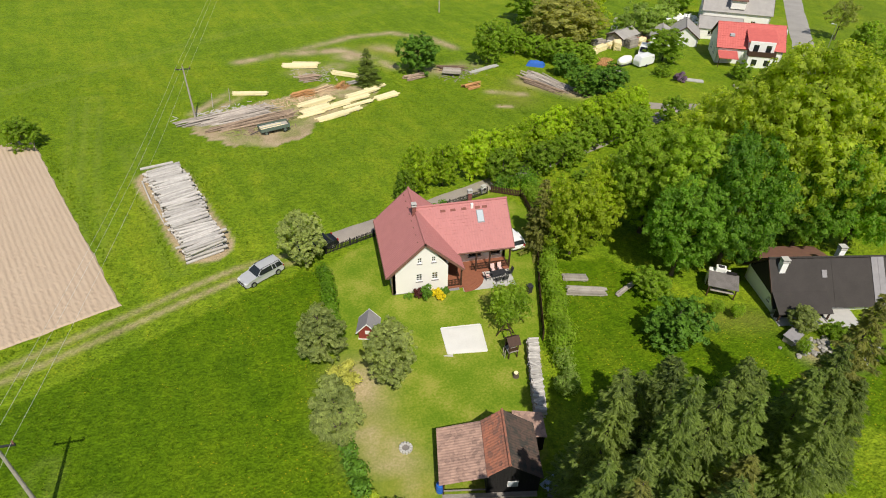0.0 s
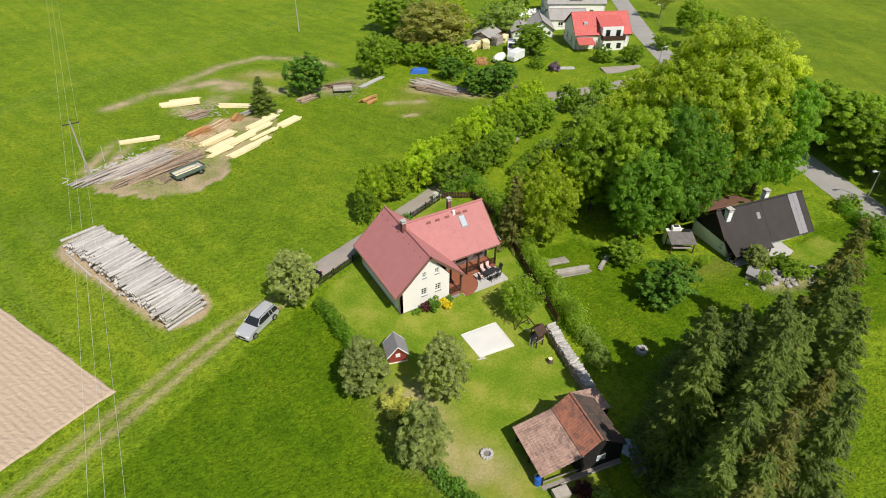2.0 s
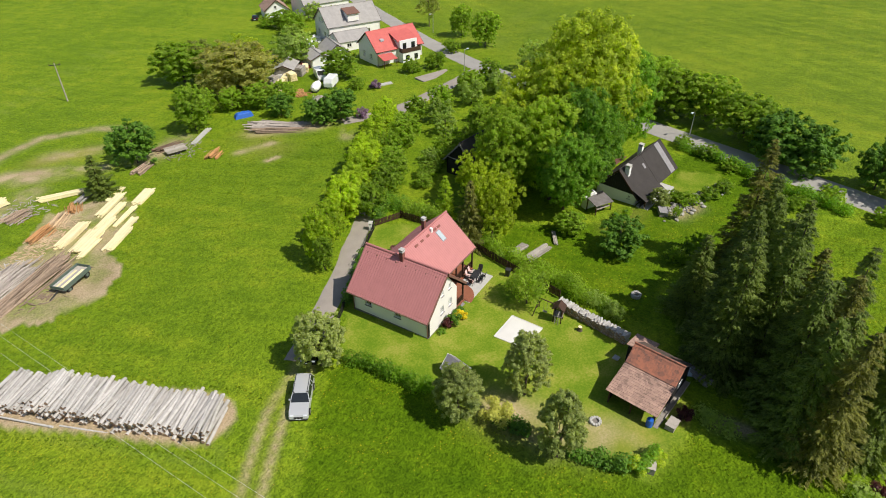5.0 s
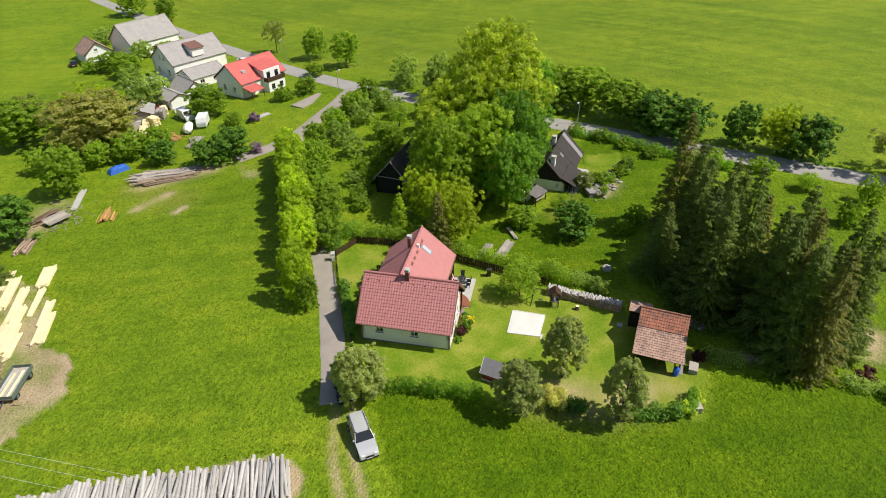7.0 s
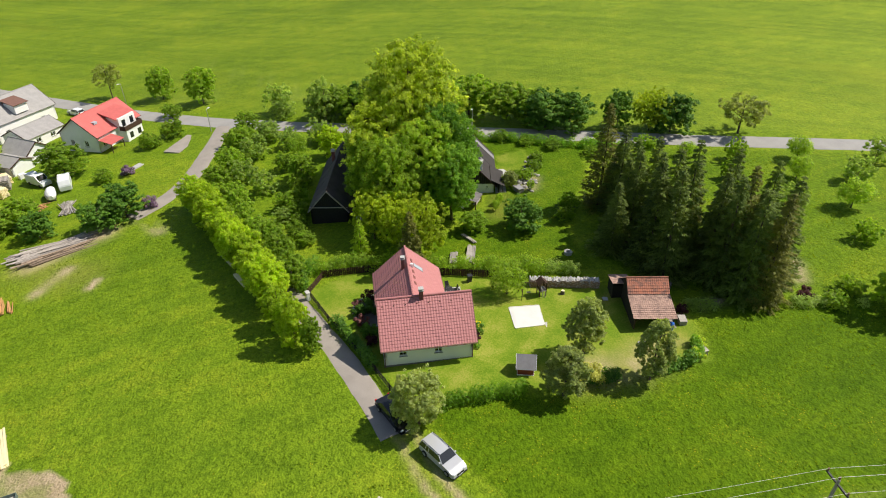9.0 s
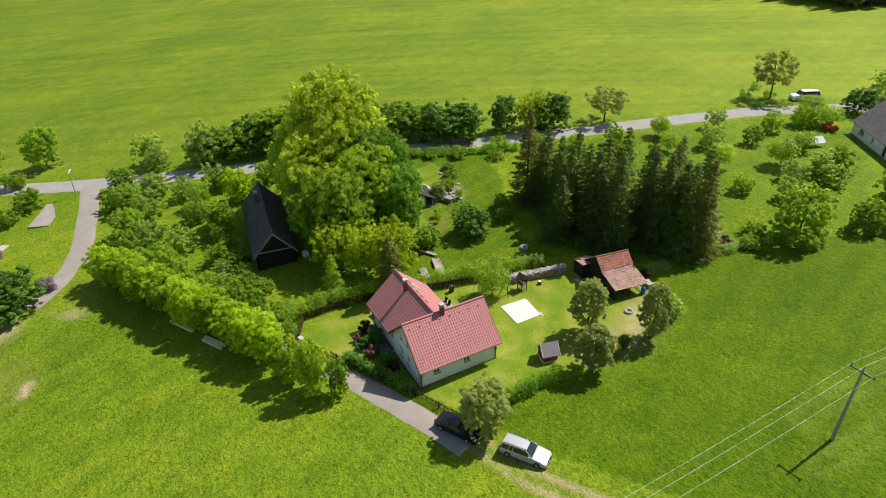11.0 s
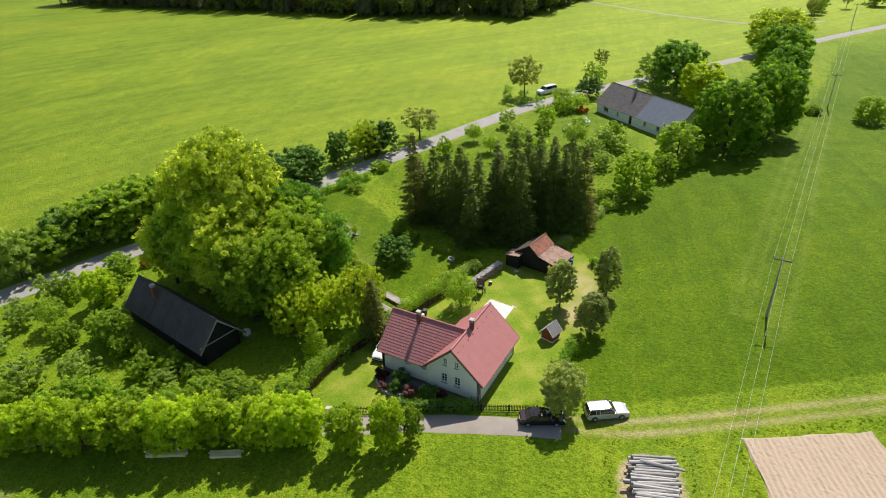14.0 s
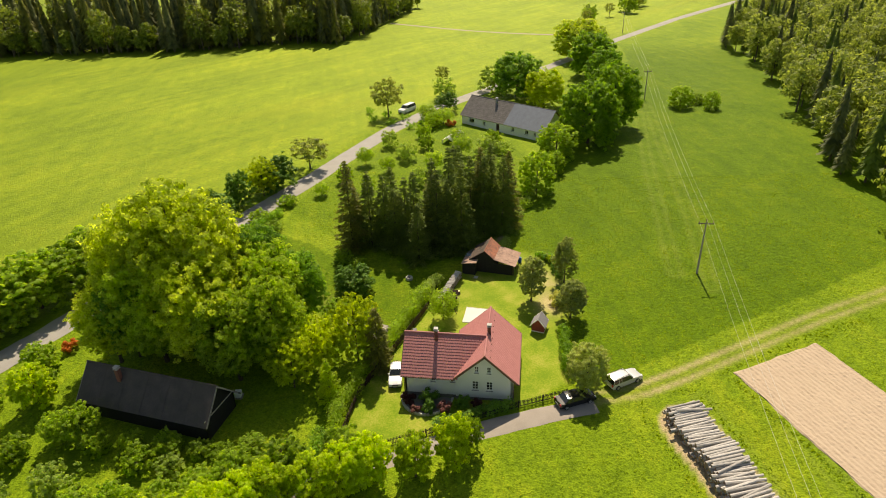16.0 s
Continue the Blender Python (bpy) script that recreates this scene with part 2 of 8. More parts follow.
M_BARK = material("tree bark", (0.13, 0.10, 0.075), (0.07, 0.055, 0.042), 0.95, 3, 25, 0.6)
M_GALV = material("galvanised metal", (0.55, 0.56, 0.57), (0.42, 0.43, 0.44), 0.4, 3, 20, 0.05, metal=0.8)
M_RUBBER = material("black rubber", (0.02, 0.02, 0.02), (0.012, 0.012, 0.012), 0.8, 6, 40, 0.1)
M_SILVER = material("silver car paint", (0.54, 0.55, 0.56), (0.52, 0.53, 0.54), 0.3, 2, 30, 0.0, metal=0.3)
M_BLACKCAR = material("black car paint", (0.012, 0.013, 0.016), (0.010, 0.011, 0.013), 0.15, 2, 30, 0.0, spec=0.6)
M_WHITECAR = material("white car paint", (0.78, 0.79, 0.80), (0.74, 0.75, 0.76), 0.25, 2, 30, 0.0, spec=0.6)
M_CARGLASS = material("tinted car glass", (0.02, 0.024, 0.026), (0.015, 0.018, 0.02), 0.05, 2, 30, 0.0, spec=0.8)
M_LAMPGLASS = material("clear lamp glass", (0.7, 0.72, 0.75), (0.6, 0.62, 0.65), 0.1, 2, 30, 0.0, spec=0.7)
M_REDLENS = material("red lens", (0.45, 0.02, 0.02), (0.35, 0.015, 0.015), 0.2, 2, 30, 0.0)
M_BLUE = material("blue plastic", (0.02, 0.13, 0.55), (0.015, 0.10, 0.42), 0.45, 3, 30, 0.05)
M_TARP = material("blue tarpaulin", (0.03, 0.14, 0.55), (0.02, 0.10, 0.40), 0.6, 3, 10, 0.5)
M_SHEET = material("pale blue plastic sheet", (0.50, 0.60, 0.68), (0.40, 0.50, 0.60), 0.4, 3, 12, 0.3)
M_REDPAINT = material("red painted boards", (0.30, 0.05, 0.04), (0.22, 0.04, 0.03), 0.7, 3, 25, 0.2)
M_GREYFELT = material("grey roofing felt", (0.28, 0.27, 0.28), (0.21, 0.20, 0.21), 0.9, 2, 25, 0.2)
M_DARKMETAL = material("dark metal", (0.06, 0.06, 0.065), (0.04, 0.04, 0.045), 0.5, 3, 20, 0.05, metal=0.4)
# pale matt colour holds the sun's glint on the cables
M_WIRE = material("aluminium wire with painted glint", (0.62, 0.62, 0.57), (0.55, 0.55, 0.51), 0.45, 3, 20, 0.0)
M_CLOTH = material("pale cushion cloth", (0.75, 0.66, 0.62), (0.62, 0.30, 0.28), 0.9, 9, 30, 0.1)
M_GLASS = glass_material()
M_DARKROOM = material("dim room lining", (0.10, 0.09, 0.08), (0.07, 0.065, 0.06), 0.9, 2, 20, 0.0)
M_SKYLIGHT = material("skylight glass", (0.46, 0.52, 0.56), (0.4, 0.46, 0.5), 0.06, 2, 20, 0.0, spec=0.8)

L_MAPLE = leaf_material("maple leaves", (0.065, 0.17, 0.02), (0.27, 0.455, 0.055))
L_SPRING = leaf_material("young yellow green leaves", (0.20, 0.29, 0.03), (0.56, 0.64, 0.10), 0.66)
L_MIDMAPLE = leaf_material("light green maple leaves", (0.13, 0.235, 0.022), (0.42, 0.55, 0.07), 0.62)
L_DARKLEAF = leaf_material("dark green leaves", (0.03, 0.1, 0.01), (0.14, 0.29, 0.025), 0.25)
L_OLIVE = leaf_material("olive hornbeam leaves", (0.16, 0.23, 0.015), (0.46, 0.56, 0.05))
L_PALELEAF = leaf_material("pale grey green leaves", (0.17, 0.26, 0.05), (0.42, 0.54, 0.15))
L_PINE = leaf_material("pine needles", (0.14, 0.19, 0.055), (0.47, 0.54, 0.19), 0.5)
L_SPRUCE = leaf_material("spruce needles", (0.036, 0.07, 0.018), (0.26, 0.34, 0.075), 0.5)
L_BROWNSPRUCE = leaf_material("spruce needles with brown cones", (0.042, 0.062, 0.017), (0.29, 0.30, 0.07), 0.48)
L_LARCH = leaf_material("larch needles", (0.05, 0.09, 0.018), (0.24, 0.33, 0.065), 0.45)
L_GRASS = leaf_material("long grass blades", (0.105, 0.19, 0.012), (0.23, 0.31, 0.022), 0.5)
# needle colour lightened and greyed to hold the haze over the far woods
L_FOREST = leaf_material("far spruce needles paled for haze", (0.07, 0.09, 0.045), (0.26, 0.29, 0.12), 0.45)
L_BIRCH = leaf_material("light birch leaves", (0.11, 0.15, 0.04), (0.33, 0.40, 0.11), 0.5)
L_BUSH = leaf_material("fresh green shrub leaves", (0.11, 0.20, 0.02), (0.36, 0.50, 0.06), 0.62)
L_THIN = leaf_material("thin young ash leaves", (0.13, 0.165, 0.04), (0.36, 0.41, 0.11), 0.55)
L_BRONZE = leaf_material("young bronze green leaves", (0.20, 0.225, 0.05), (0.50, 0.50, 0.15), 0.5)
L_WOOD = leaf_material("dull woodland leaves", (0.075, 0.12, 0.015), (0.29, 0.37, 0.05), 0.3)
L_ROW = leaf_material("lime leaves", (0.17, 0.275, 0.022), (0.50, 0.61, 0.065), 0.68)
L_DOME = leaf_material("dense dark green leaves", (0.05, 0.135, 0.012), (0.22, 0.38, 0.03))
L_YELLOW = leaf_material("yellow variegated leaves", (0.34, 0.37, 0.05), (0.62, 0.62, 0.14), 0.25)
L_GOLD = leaf_material("golden leaves", (0.45, 0.36, 0.01), (0.80, 0.66, 0.02), 0.2)
L_RED = leaf_material("dark red leaves", (0.035, 0.010, 0.010), (0.11, 0.028, 0.024), 0.2)
L_PINK = leaf_material("pink blossom", (0.11, 0.045, 0.04), (0.30, 0.12, 0.11), 0.2)
L_ORANGE = leaf_material("orange blossom", (0.40, 0.10, 0.01), (0.75, 0.22, 0.02), 0.2)
L_LILAC = leaf_material("lilac blossom", (0.10, 0.06, 0.10), (0.35, 0.22, 0.36), 0.2)

# ---------------------------------------------------------------- ground
def spread(lo, hi, step, far, grow=1.18):
    """Lines that lie step apart between lo and hi and ever further apart out to far."""
    mid = list(np.arange(lo, hi + 1e-6, step))
    out, d, v = [], step, hi
    while v < far:
        d *= grow
        v += d
        out.append(v)
    left, d, v = [], step, lo
    while v > -far:
        d *= grow
        v -= d
        left.append(v)
    return np.array(left[::-1] + mid + out)


def near_line(X, Y, line):
    """Distance to a line of points, and the way along it."""
    best, along, run = np.full(X.shape, 1e9), np.zeros(X.shape), 0.0
    for (ax, ay), (bx, by) in zip(line, line[1:]):
        dx, dy = bx - ax, by - ay
        L = math.hypot(dx, dy)
        s = np.clip(((X - ax) * dx + (Y - ay) * dy) / L / L, 0, 1)
        d = np.hypot(X - ax - s * dx, Y - ay - s * dy)
        along = np.where(d < best, run + s * L, along)
        best = np.minimum(best, d)
        run += L
    return best, along


def inside(X, Y, poly):
    hit = np.zeros(X.shape, bool)
    for (ax, ay), (bx, by) in zip(poly, poly[1:] + poly[:1]):
        if ay != by:
            hit ^= ((ay > Y) != (by > Y)) & (X < (bx - ax) * (Y - ay) / (by - ay) + ax)
    return hit


TRACK = [(-10, 8.3), (-15.4, 6.6), (-20.7, 3.6), (-27.3, -0.6), (-35, -5.4), (-41, -9), (-52, -14.8), (-80, -30), (-140, -70)]
GARDEN = [(-6.7, 5.8), (-6.2, -12), (-5.6, -24.6), (2.6, -26.2), (9, -22), (12.9, -9), (16.6, 3), (20, 12), (16, 19.0), (8, 15.0), (0, 10.9)]
NEXT_LAWN = [(13.5, -19), (17, 2), (24, 2), (30, -8), (36, -9), (40, -14), (52, -12), (60, -14), (52, -30), (38, -26), (26, -18)]
YARD = [(-27, 50), (-23.8, 44), (-17, 38.2), (-12, 37.4), (-6.4, 41.8), (-6, 47), (0, 50), (4, 56), (6, 62), (-4, 66), (-10, 60), (-18, 55)]
xs, ys = spread(-62, 62, 0.55, 2600), spread(-62, 102, 0.7, 2600)
X, Y = np.meshgrid(xs, ys)
rough_noise = np.array([noise.noise(Vector((x * 0.16, y * 0.16, 0.3))) for x, y in zip(X.ravel(), Y.ravel())]).reshape(X.shape)
fine_noise = np.array([noise.noise(Vector((x * 0.7, y * 0.7, 4.3))) for x, y in zip(X.ravel(), Y.ravel())]).reshape(X.shape)
soil = np.zeros(X.shape)


def lay(mask):
    np.maximum(soil, mask, out=soil)


d, along = near_line(X, Y, TRACK)
fade = np.clip(1.15 - 0.010 * along, 0.55, 1.0)
lay(np.exp(-((d - 0.85 - 0.12 * rough_noise) / 0.32) ** 2) * (0.52 + 0.4 * rough_noise) * fade)
edge = np.clip(0.5 + inside(X + 1.3 * rough_noise, Y + 1.3 * fine_noise, YARD) * 0.5, 0, 1)
lay((edge - 0.5) * 2 * (0.62 + 0.7 * rough_noise + 0.4 * fine_noise))
for line, w, k in (
    ([(-19.7, 78.2), (-9.3, 85), (4, 94.4), (13.2, 97), (21.7, 92), (26, 84)], 1.3, 0.6),
    ([(-9.3, 84), (0.6, 85), (8.2, 78), (11, 74)], 1.8, 0.62),
    ([(10, 86), (15, 82)], 2.2, 0.35),
    ([(2, 81), (8, 77.5)], 2.4, 0.55),
    ([(-8, 72), (-1, 75)], 2.2, 0.5),
    ([(17, 70), (26, 72)], 2.4, 0.5),
    ([(26.5, 57), (32, 54.5)], 1.0, 0.7),
    ([(26, 49.5), (28, 49)], 0.6, 0.6),
    ([(-25.4, 52.4), (-20.5, 62)], 0.9, 0.45),
    ([(-23.0, 51.4), (-18.5, 60)], 0.9, 0.45),
    ([(35, 61), (42, 52)], 2.0, 0.7),
    ([(46, 49), (43, 46), (40, 43)], 1.2, 0.35),
    ([(37.4, -16.3), (39.8, -17.3)], 1.3, 0.7),
    ([(3.4, -28.2), (3.7, -31)], 0.8, 0.5),
    ([(6, -42.4), (9, -43.6)], 1.2, 0.5),
    ([(-4.5, -11), (-5.4, -16), (-3, -21)], 2.2, 0.34),
):
    d, _ = near_line(X, Y, line)
    lay(np.exp(-(d / w) ** 2) * (k + 0.5 * rough_noise + 0.45 * fine_noise))
# bare rim round the log stack
d, _ = near_line(X, Y, [(-27.0, 30.0), (-19.6, 11.8)])
lay(np.clip((3.2 + 0.5 * rough_noise - d) / 0.4, 0, 1) * 0.95)
tall = inside(X + 1.5 * rough_noise, Y, [(-9.5, 6.0), (-6.6, 5.4), (-6.0, -24.8), (2.0, -27), (0.5, -44), (-8, -60), (-20, -100), (-30, -125), (-36, -190), (-75, -190), (-75, -36)]) * 1.0
tall = np.maximum(tall, 0.55 * inside(X + 1.5 * rough_noise, Y, [(0, -44), (30, -26), (46, -38), (40, -60), (33, -86), (18, -98), (-8, -60)]))
tall = np.maximum(0.92 * tall, inside(X + rough_noise, Y, NEXT_LAWN))
hay = np.clip((near_line(X, Y, [(115, 88), (98, 63), (76, 23), (61, -10), (46, -51), (36, -88), (8, -142), (-35, -217)])[0] - 3) / 4, 0, 1)
hay *= inside(X, Y, [(174, 177), (115, 88), (98, 63), (76, 23), (61, -10), (46, -51), (36, -88), (8, -142), (-35, -217), (-120, -335), (900, -900), (2600, 2600)])
dry = np.clip(0.5 * np.exp(-(near_line(X, Y, [(-5, -10), (-4.2, -17), (-2, -22)])[0] / 2.6) ** 2), 0, 1)
dry = np.maximum(dry, 0.45 * np.exp(-(near_line(X, Y, [(34, 60), (30, 52)])[0] / 4) ** 2))
dry = np.maximum(dry, 0.4 * np.exp(-((near_line(X, Y, TRACK)[0] - 0.8) / 0.6) ** 2))
dry = np.maximum(dry, 0.75 * np.exp(-(near_line(X, Y, [(7, 86), (14, 83)])[0] / 2.6) ** 2))
dry = np.maximum(dry, 0.4 * np.exp(-(near_line(X, Y, [(30, -9.5), (35, -11)])[0] / 1.8) ** 2))
COTTAGE_LAWN = [(42.2, -13.2), (49.8, -13.6), (50.8, -19.0), (47, -19.4), (41.8, -17.2)]
lawn = np.maximum(np.maximum(inside(X, Y, GARDEN) * 1.0, inside(X + 0.4 * rough_noise, Y, COTTAGE_LAWN) * 0.8), inside(X, Y, NEXT_LAWN) * 0.04)
# faint wheel marks of the mower and tractor in the hay meadow
lines = np.zeros(X.shape)
for line in ([(-28.5, -16), (-30, -40), (-31, -75), (-33, -112)], [(-24, -20), (-26, -60), (-30, -110)], [(-33, 12), (-38, 30), (-44, 60)], [(-31, 12), (-36, 30), (-42, 60)], [(-60, 60), (-20, 100), (60, 140)], [(-22, 8), (-33, 40)], [(120, 130), (95, 20), (140, 60)]):
    d, _ = near_line(X, Y, line)
    lines = np.maximum(lines, np.exp(-((d - 0.9) / 0.5) ** 2))
Z = H(X, Y) + 0.06 * rough_noise * (np.hypot(X, Y) > 3) * (1 - 0.7 * lawn)
rows, cols = X.shape
idx = np.arange(rows * cols).reshape(rows, cols)
faces = np.stack([idx[:-1, :-1], idx[:-1, 1:], idx[1:, 1:], idx[1:, :-1]], -1).reshape(-1, 4)
me = quick_mesh("ground", np.stack([X, Y, Z], -1).reshape(-1, 3), faces)
for key, val in (("soil", np.clip(soil, 0, 1)), ("lawn", lawn), ("dry", dry), ("lines", lines), ("tall", tall), ("hay", hay)):
    at = me.attributes.new(key, "FLOAT", "POINT")
    at.data.foreach_set("value", val.ravel().astype(np.float32))


def grass_material():
    m = bpy.data.materials.new("meadow grass")
    n, l = nodes_of(m)
    p = n["Principled BSDF"]
    tc = n.new("ShaderNodeTexCoord")

    def tex(scale, detail=4.0, stretch=None, rot=0.0):
        """Noise; stretch draws it out along its own y, turned by rot."""
        t = n.new("ShaderNodeTexNoise")
        t.inputs["Scale"].default_value, t.inputs["Detail"].default_value = scale, detail
        if stretch:
            mp = n.new("ShaderNodeMapping")
            mp.vector_type = "TEXTURE"
            mp.inputs["Scale"].default_value = stretch
            mp.inputs["Rotation"].default_value = (0, 0, rot)
            l.new(tc.outputs["Object"], mp.inputs[0]), l.new(mp.outputs[0], t.inputs["Vector"])
        else:
            l.new(tc.outputs["Object"], t.inputs["Vector"])
        return t.outputs["Fac"]

    def attr(name):
        a = n.new("ShaderNodeAttribute")
        a.attribute_name = name
        return a.outputs["Fac"]

    def math_(op, a, b, c=None):
        t = n.new("ShaderNodeMath")
        t.operation = op
        for k, v in enumerate((a, b, c)):
            if v is None:
                continue
            if isinstance(v, (int, float)):
                t.inputs[k].default_value = v
            else:
                l.new(v, t.inputs[k])
        return t.outputs[0]

    def mix(fac, a, b):
        t = n.new("ShaderNodeMix")
        t.data_type = "RGBA"
        l.new(fac, t.inputs[0]) if not isinstance(fac, float) else None
        for v, k in ((a, 6), (b, 7)):
            if isinstance(v, tuple):
                t.inputs[k].default_value = (*v, 1)
            else:
                l.new(v, t.inputs[k])
        return t.outputs[2]

    big, mid, small, streak = tex(0.035, 3), tex(0.3, 6), tex(5.0, 8), tex(0.5, 6, (1, 10, 1), 0.3)
    tuft = tex(1.9, 8)
    sum_ = math_("ADD", math_("MULTIPLY", big, 0.5), math_("MULTIPLY", mid, 0.5))
    sum_ = math_("ADD", sum_, math_("MULTIPLY", streak, 0.45))
    r = ramp(n, [(0.54, (0.101, 0.182, 0.010)), (0.72, (0.144, 0.233, 0.013)), (0.90, (0.203, 0.277, 0.018))])
    l.new(sum_, r.inputs[0])
    spot = ramp(n, [(0.36, (0.40, 0.46, 0.40)), (0.64, (1.46, 1.37, 1.24))])
    l.new(math_("ADD", math_("MULTIPLY", small, 0.55), math_("MULTIPLY", tuft, 0.45)), spot.inputs[0])
    mul = n.new("ShaderNodeMix")
    mul.data_type, mul.blend_type = "RGBA", "MULTIPLY"
    mul.inputs[0].default_value = 0.85
    l.new(r.outputs[0], mul.inputs[6]), l.new(spot.outputs[0], mul.inputs[7])
    col = mul.outputs[2]
    dim = n.new("ShaderNodeMix")
    dim.data_type, dim.blend_type = "RGBA", "MULTIPLY"
    dim.inputs[7].default_value = (0.53, 0.645, 0.355, 1)
    l.new(attr("tall"), dim.inputs[0]), l.new(col, dim.inputs[6])
    col = dim.outputs[2]
    sunny = n.new("ShaderNodeMix")
    sunny.data_type, sunny.blend_type = "RGBA", "MULTIPLY"
    sunny.inputs[7].default_value = (0.83, 0.84, 0.84, 1)
    l.new(attr("hay"), sunny.inputs[0]), l.new(col, sunny.inputs[6])
    col = sunny.outputs[2]
    # swaths left by the mower, and drifts of yellow flowers along them
    swath = ramp(n, [(0.36, (0.70, 0.76, 0.70)), (0.64, (1.27, 1.17, 1.15))])
    l.new(math_("ADD", math_("MULTIPLY", tex(0.32, 5, (1, 18, 1), -0.52), 0.6), math_("MULTIPLY", tex(0.05, 4, (1, 4, 1), -0.52), 0.4)), swath.inputs[0])
    cutm = n.new("ShaderNodeMix")
    cutm.data_type, cutm.blend_type = "RGBA", "MULTIPLY"
    l.new(attr("hay"), cutm.inputs[0]), l.new(col, cutm.inputs[6]), l.new(swath.outputs[0], cutm.inputs[7])
    bloom = ramp(n, [(0.60, (0, 0, 0)), (0.72, (1, 1, 1))])
    l.new(tex(0.03, 5, (1, 5, 1), -0.52), bloom.inputs[0])
    col = mix(math_("MULTIPLY", math_("MULTIPLY", bloom.outputs[0], attr("hay")), 0.35), cutm.outputs[2], (0.27, 0.25, 0.015))
    lr = ramp(n, [(0.40, (0.105, 0.190, 0.012)), (0.51, (0.172, 0.240, 0.021)), (0.63, (0.285, 0.290, 0.056))])
    l.new(math_("ADD", math_("MULTIPLY", mid, 0.6), math_("MULTIPLY", small, 0.4)), lr.inputs[0])
    col = mix(attr("lawn"), col, lr.outputs[0])
    # buttercups and dandelions in drifts
    vor = n.new("ShaderNodeTexVoronoi")
    vor.inputs["Scale"].default_value = 2.6
    l.new(tc.outputs["Object"], vor.inputs["Vector"])
    drift = math_("MULTIPLY", math_("GREATER_THAN", math_("ADD", mid, math_("MULTIPLY", big, 0.8)), 0.93), math_("SUBTRACT", 1.0, attr("lawn")))
    dot = math_("MULTIPLY", math_("LESS_THAN", vor.outputs["Distance"], 0.17), drift)
    col = mix(math_("MULTIPLY", dot, 0.5), col, (0.42, 0.36, 0.02))
    col = mix(math_("MULTIPLY", attr("lines"), math_("MULTIPLY", mid, 0.45)), col, (0.22, 0.27, 0.06))
    col = mix(math_("MULTIPLY", attr("dry"), 0.75), col, (0.30, 0.255, 0.07))
    so = math_("SMOOTH_MIN", math_("MULTIPLY", math_("ADD", attr("soil"), math_("MULTIPLY", math_("SUBTRACT", small, 0.5), math_("MULTIPLY", attr("soil"), 1.4))), 1.1), 1.0, 0.1)
    sr = ramp(n, [(0.35, (0.38, 0.28, 0.18)), (0.7, (0.52, 0.41, 0.275))])
    l.new(math_("ADD", math_("MULTIPLY", mid, 0.5), math_("MULTIPLY", small, 0.5)), sr.inputs[0])
    col = mix(so, col, sr.outputs[0])
    l.new(col, p.inputs["Base Color"])
    p.inputs["Roughness"].default_value = 0.75
    p.inputs["Specular IOR Level"].default_value = 0.12
    p.inputs["Specular Tint"].default_value = (0.75, 1.0, 0.25, 1)
    bp = n.new("ShaderNodeBump")
    bp.inputs["Distance"].default_value = 0.34
    l.new(math_("SUBTRACT", 0.85, math_("MULTIPLY", attr("lawn"), 0.65)), bp.inputs["Strength"])
    l.new(math_("ADD", math_("MULTIPLY", small, 0.6), math_("MULTIPLY", tuft, 0.6)), bp.inputs["Height"])
    l.new(bp.outputs[0], p.inputs["Normal"])
    # the waxy shine of the blades
    shine, both = n.new("ShaderNodeBsdfGlossy"), n.new("ShaderNodeAddShader")
    shine.inputs["Color"].default_value, shine.inputs["Roughness"].default_value = (0.016, 0.019, 0.002, 1), 0.6
    l.new(mix(attr("tall"), mix(attr("hay"), (0.013, 0.016, 0.002), (0.060, 0.071, 0.010)), (0.008, 0.010, 0.001)), shine.inputs["Color"])
    l.new(bp.outputs[0], shine.inputs["Normal"])
    l.new(p.outputs[0], both.inputs[0]), l.new(shine.outputs[0], both.inputs[1]), l.new(both.outputs[0], n["Material Output"].inputs[0])
    return m


tagged(link_mesh("ground", me, grass_material(), smooth=True), "green hay meadow and mown lawns with bare tracks", "ground", kind="structure")


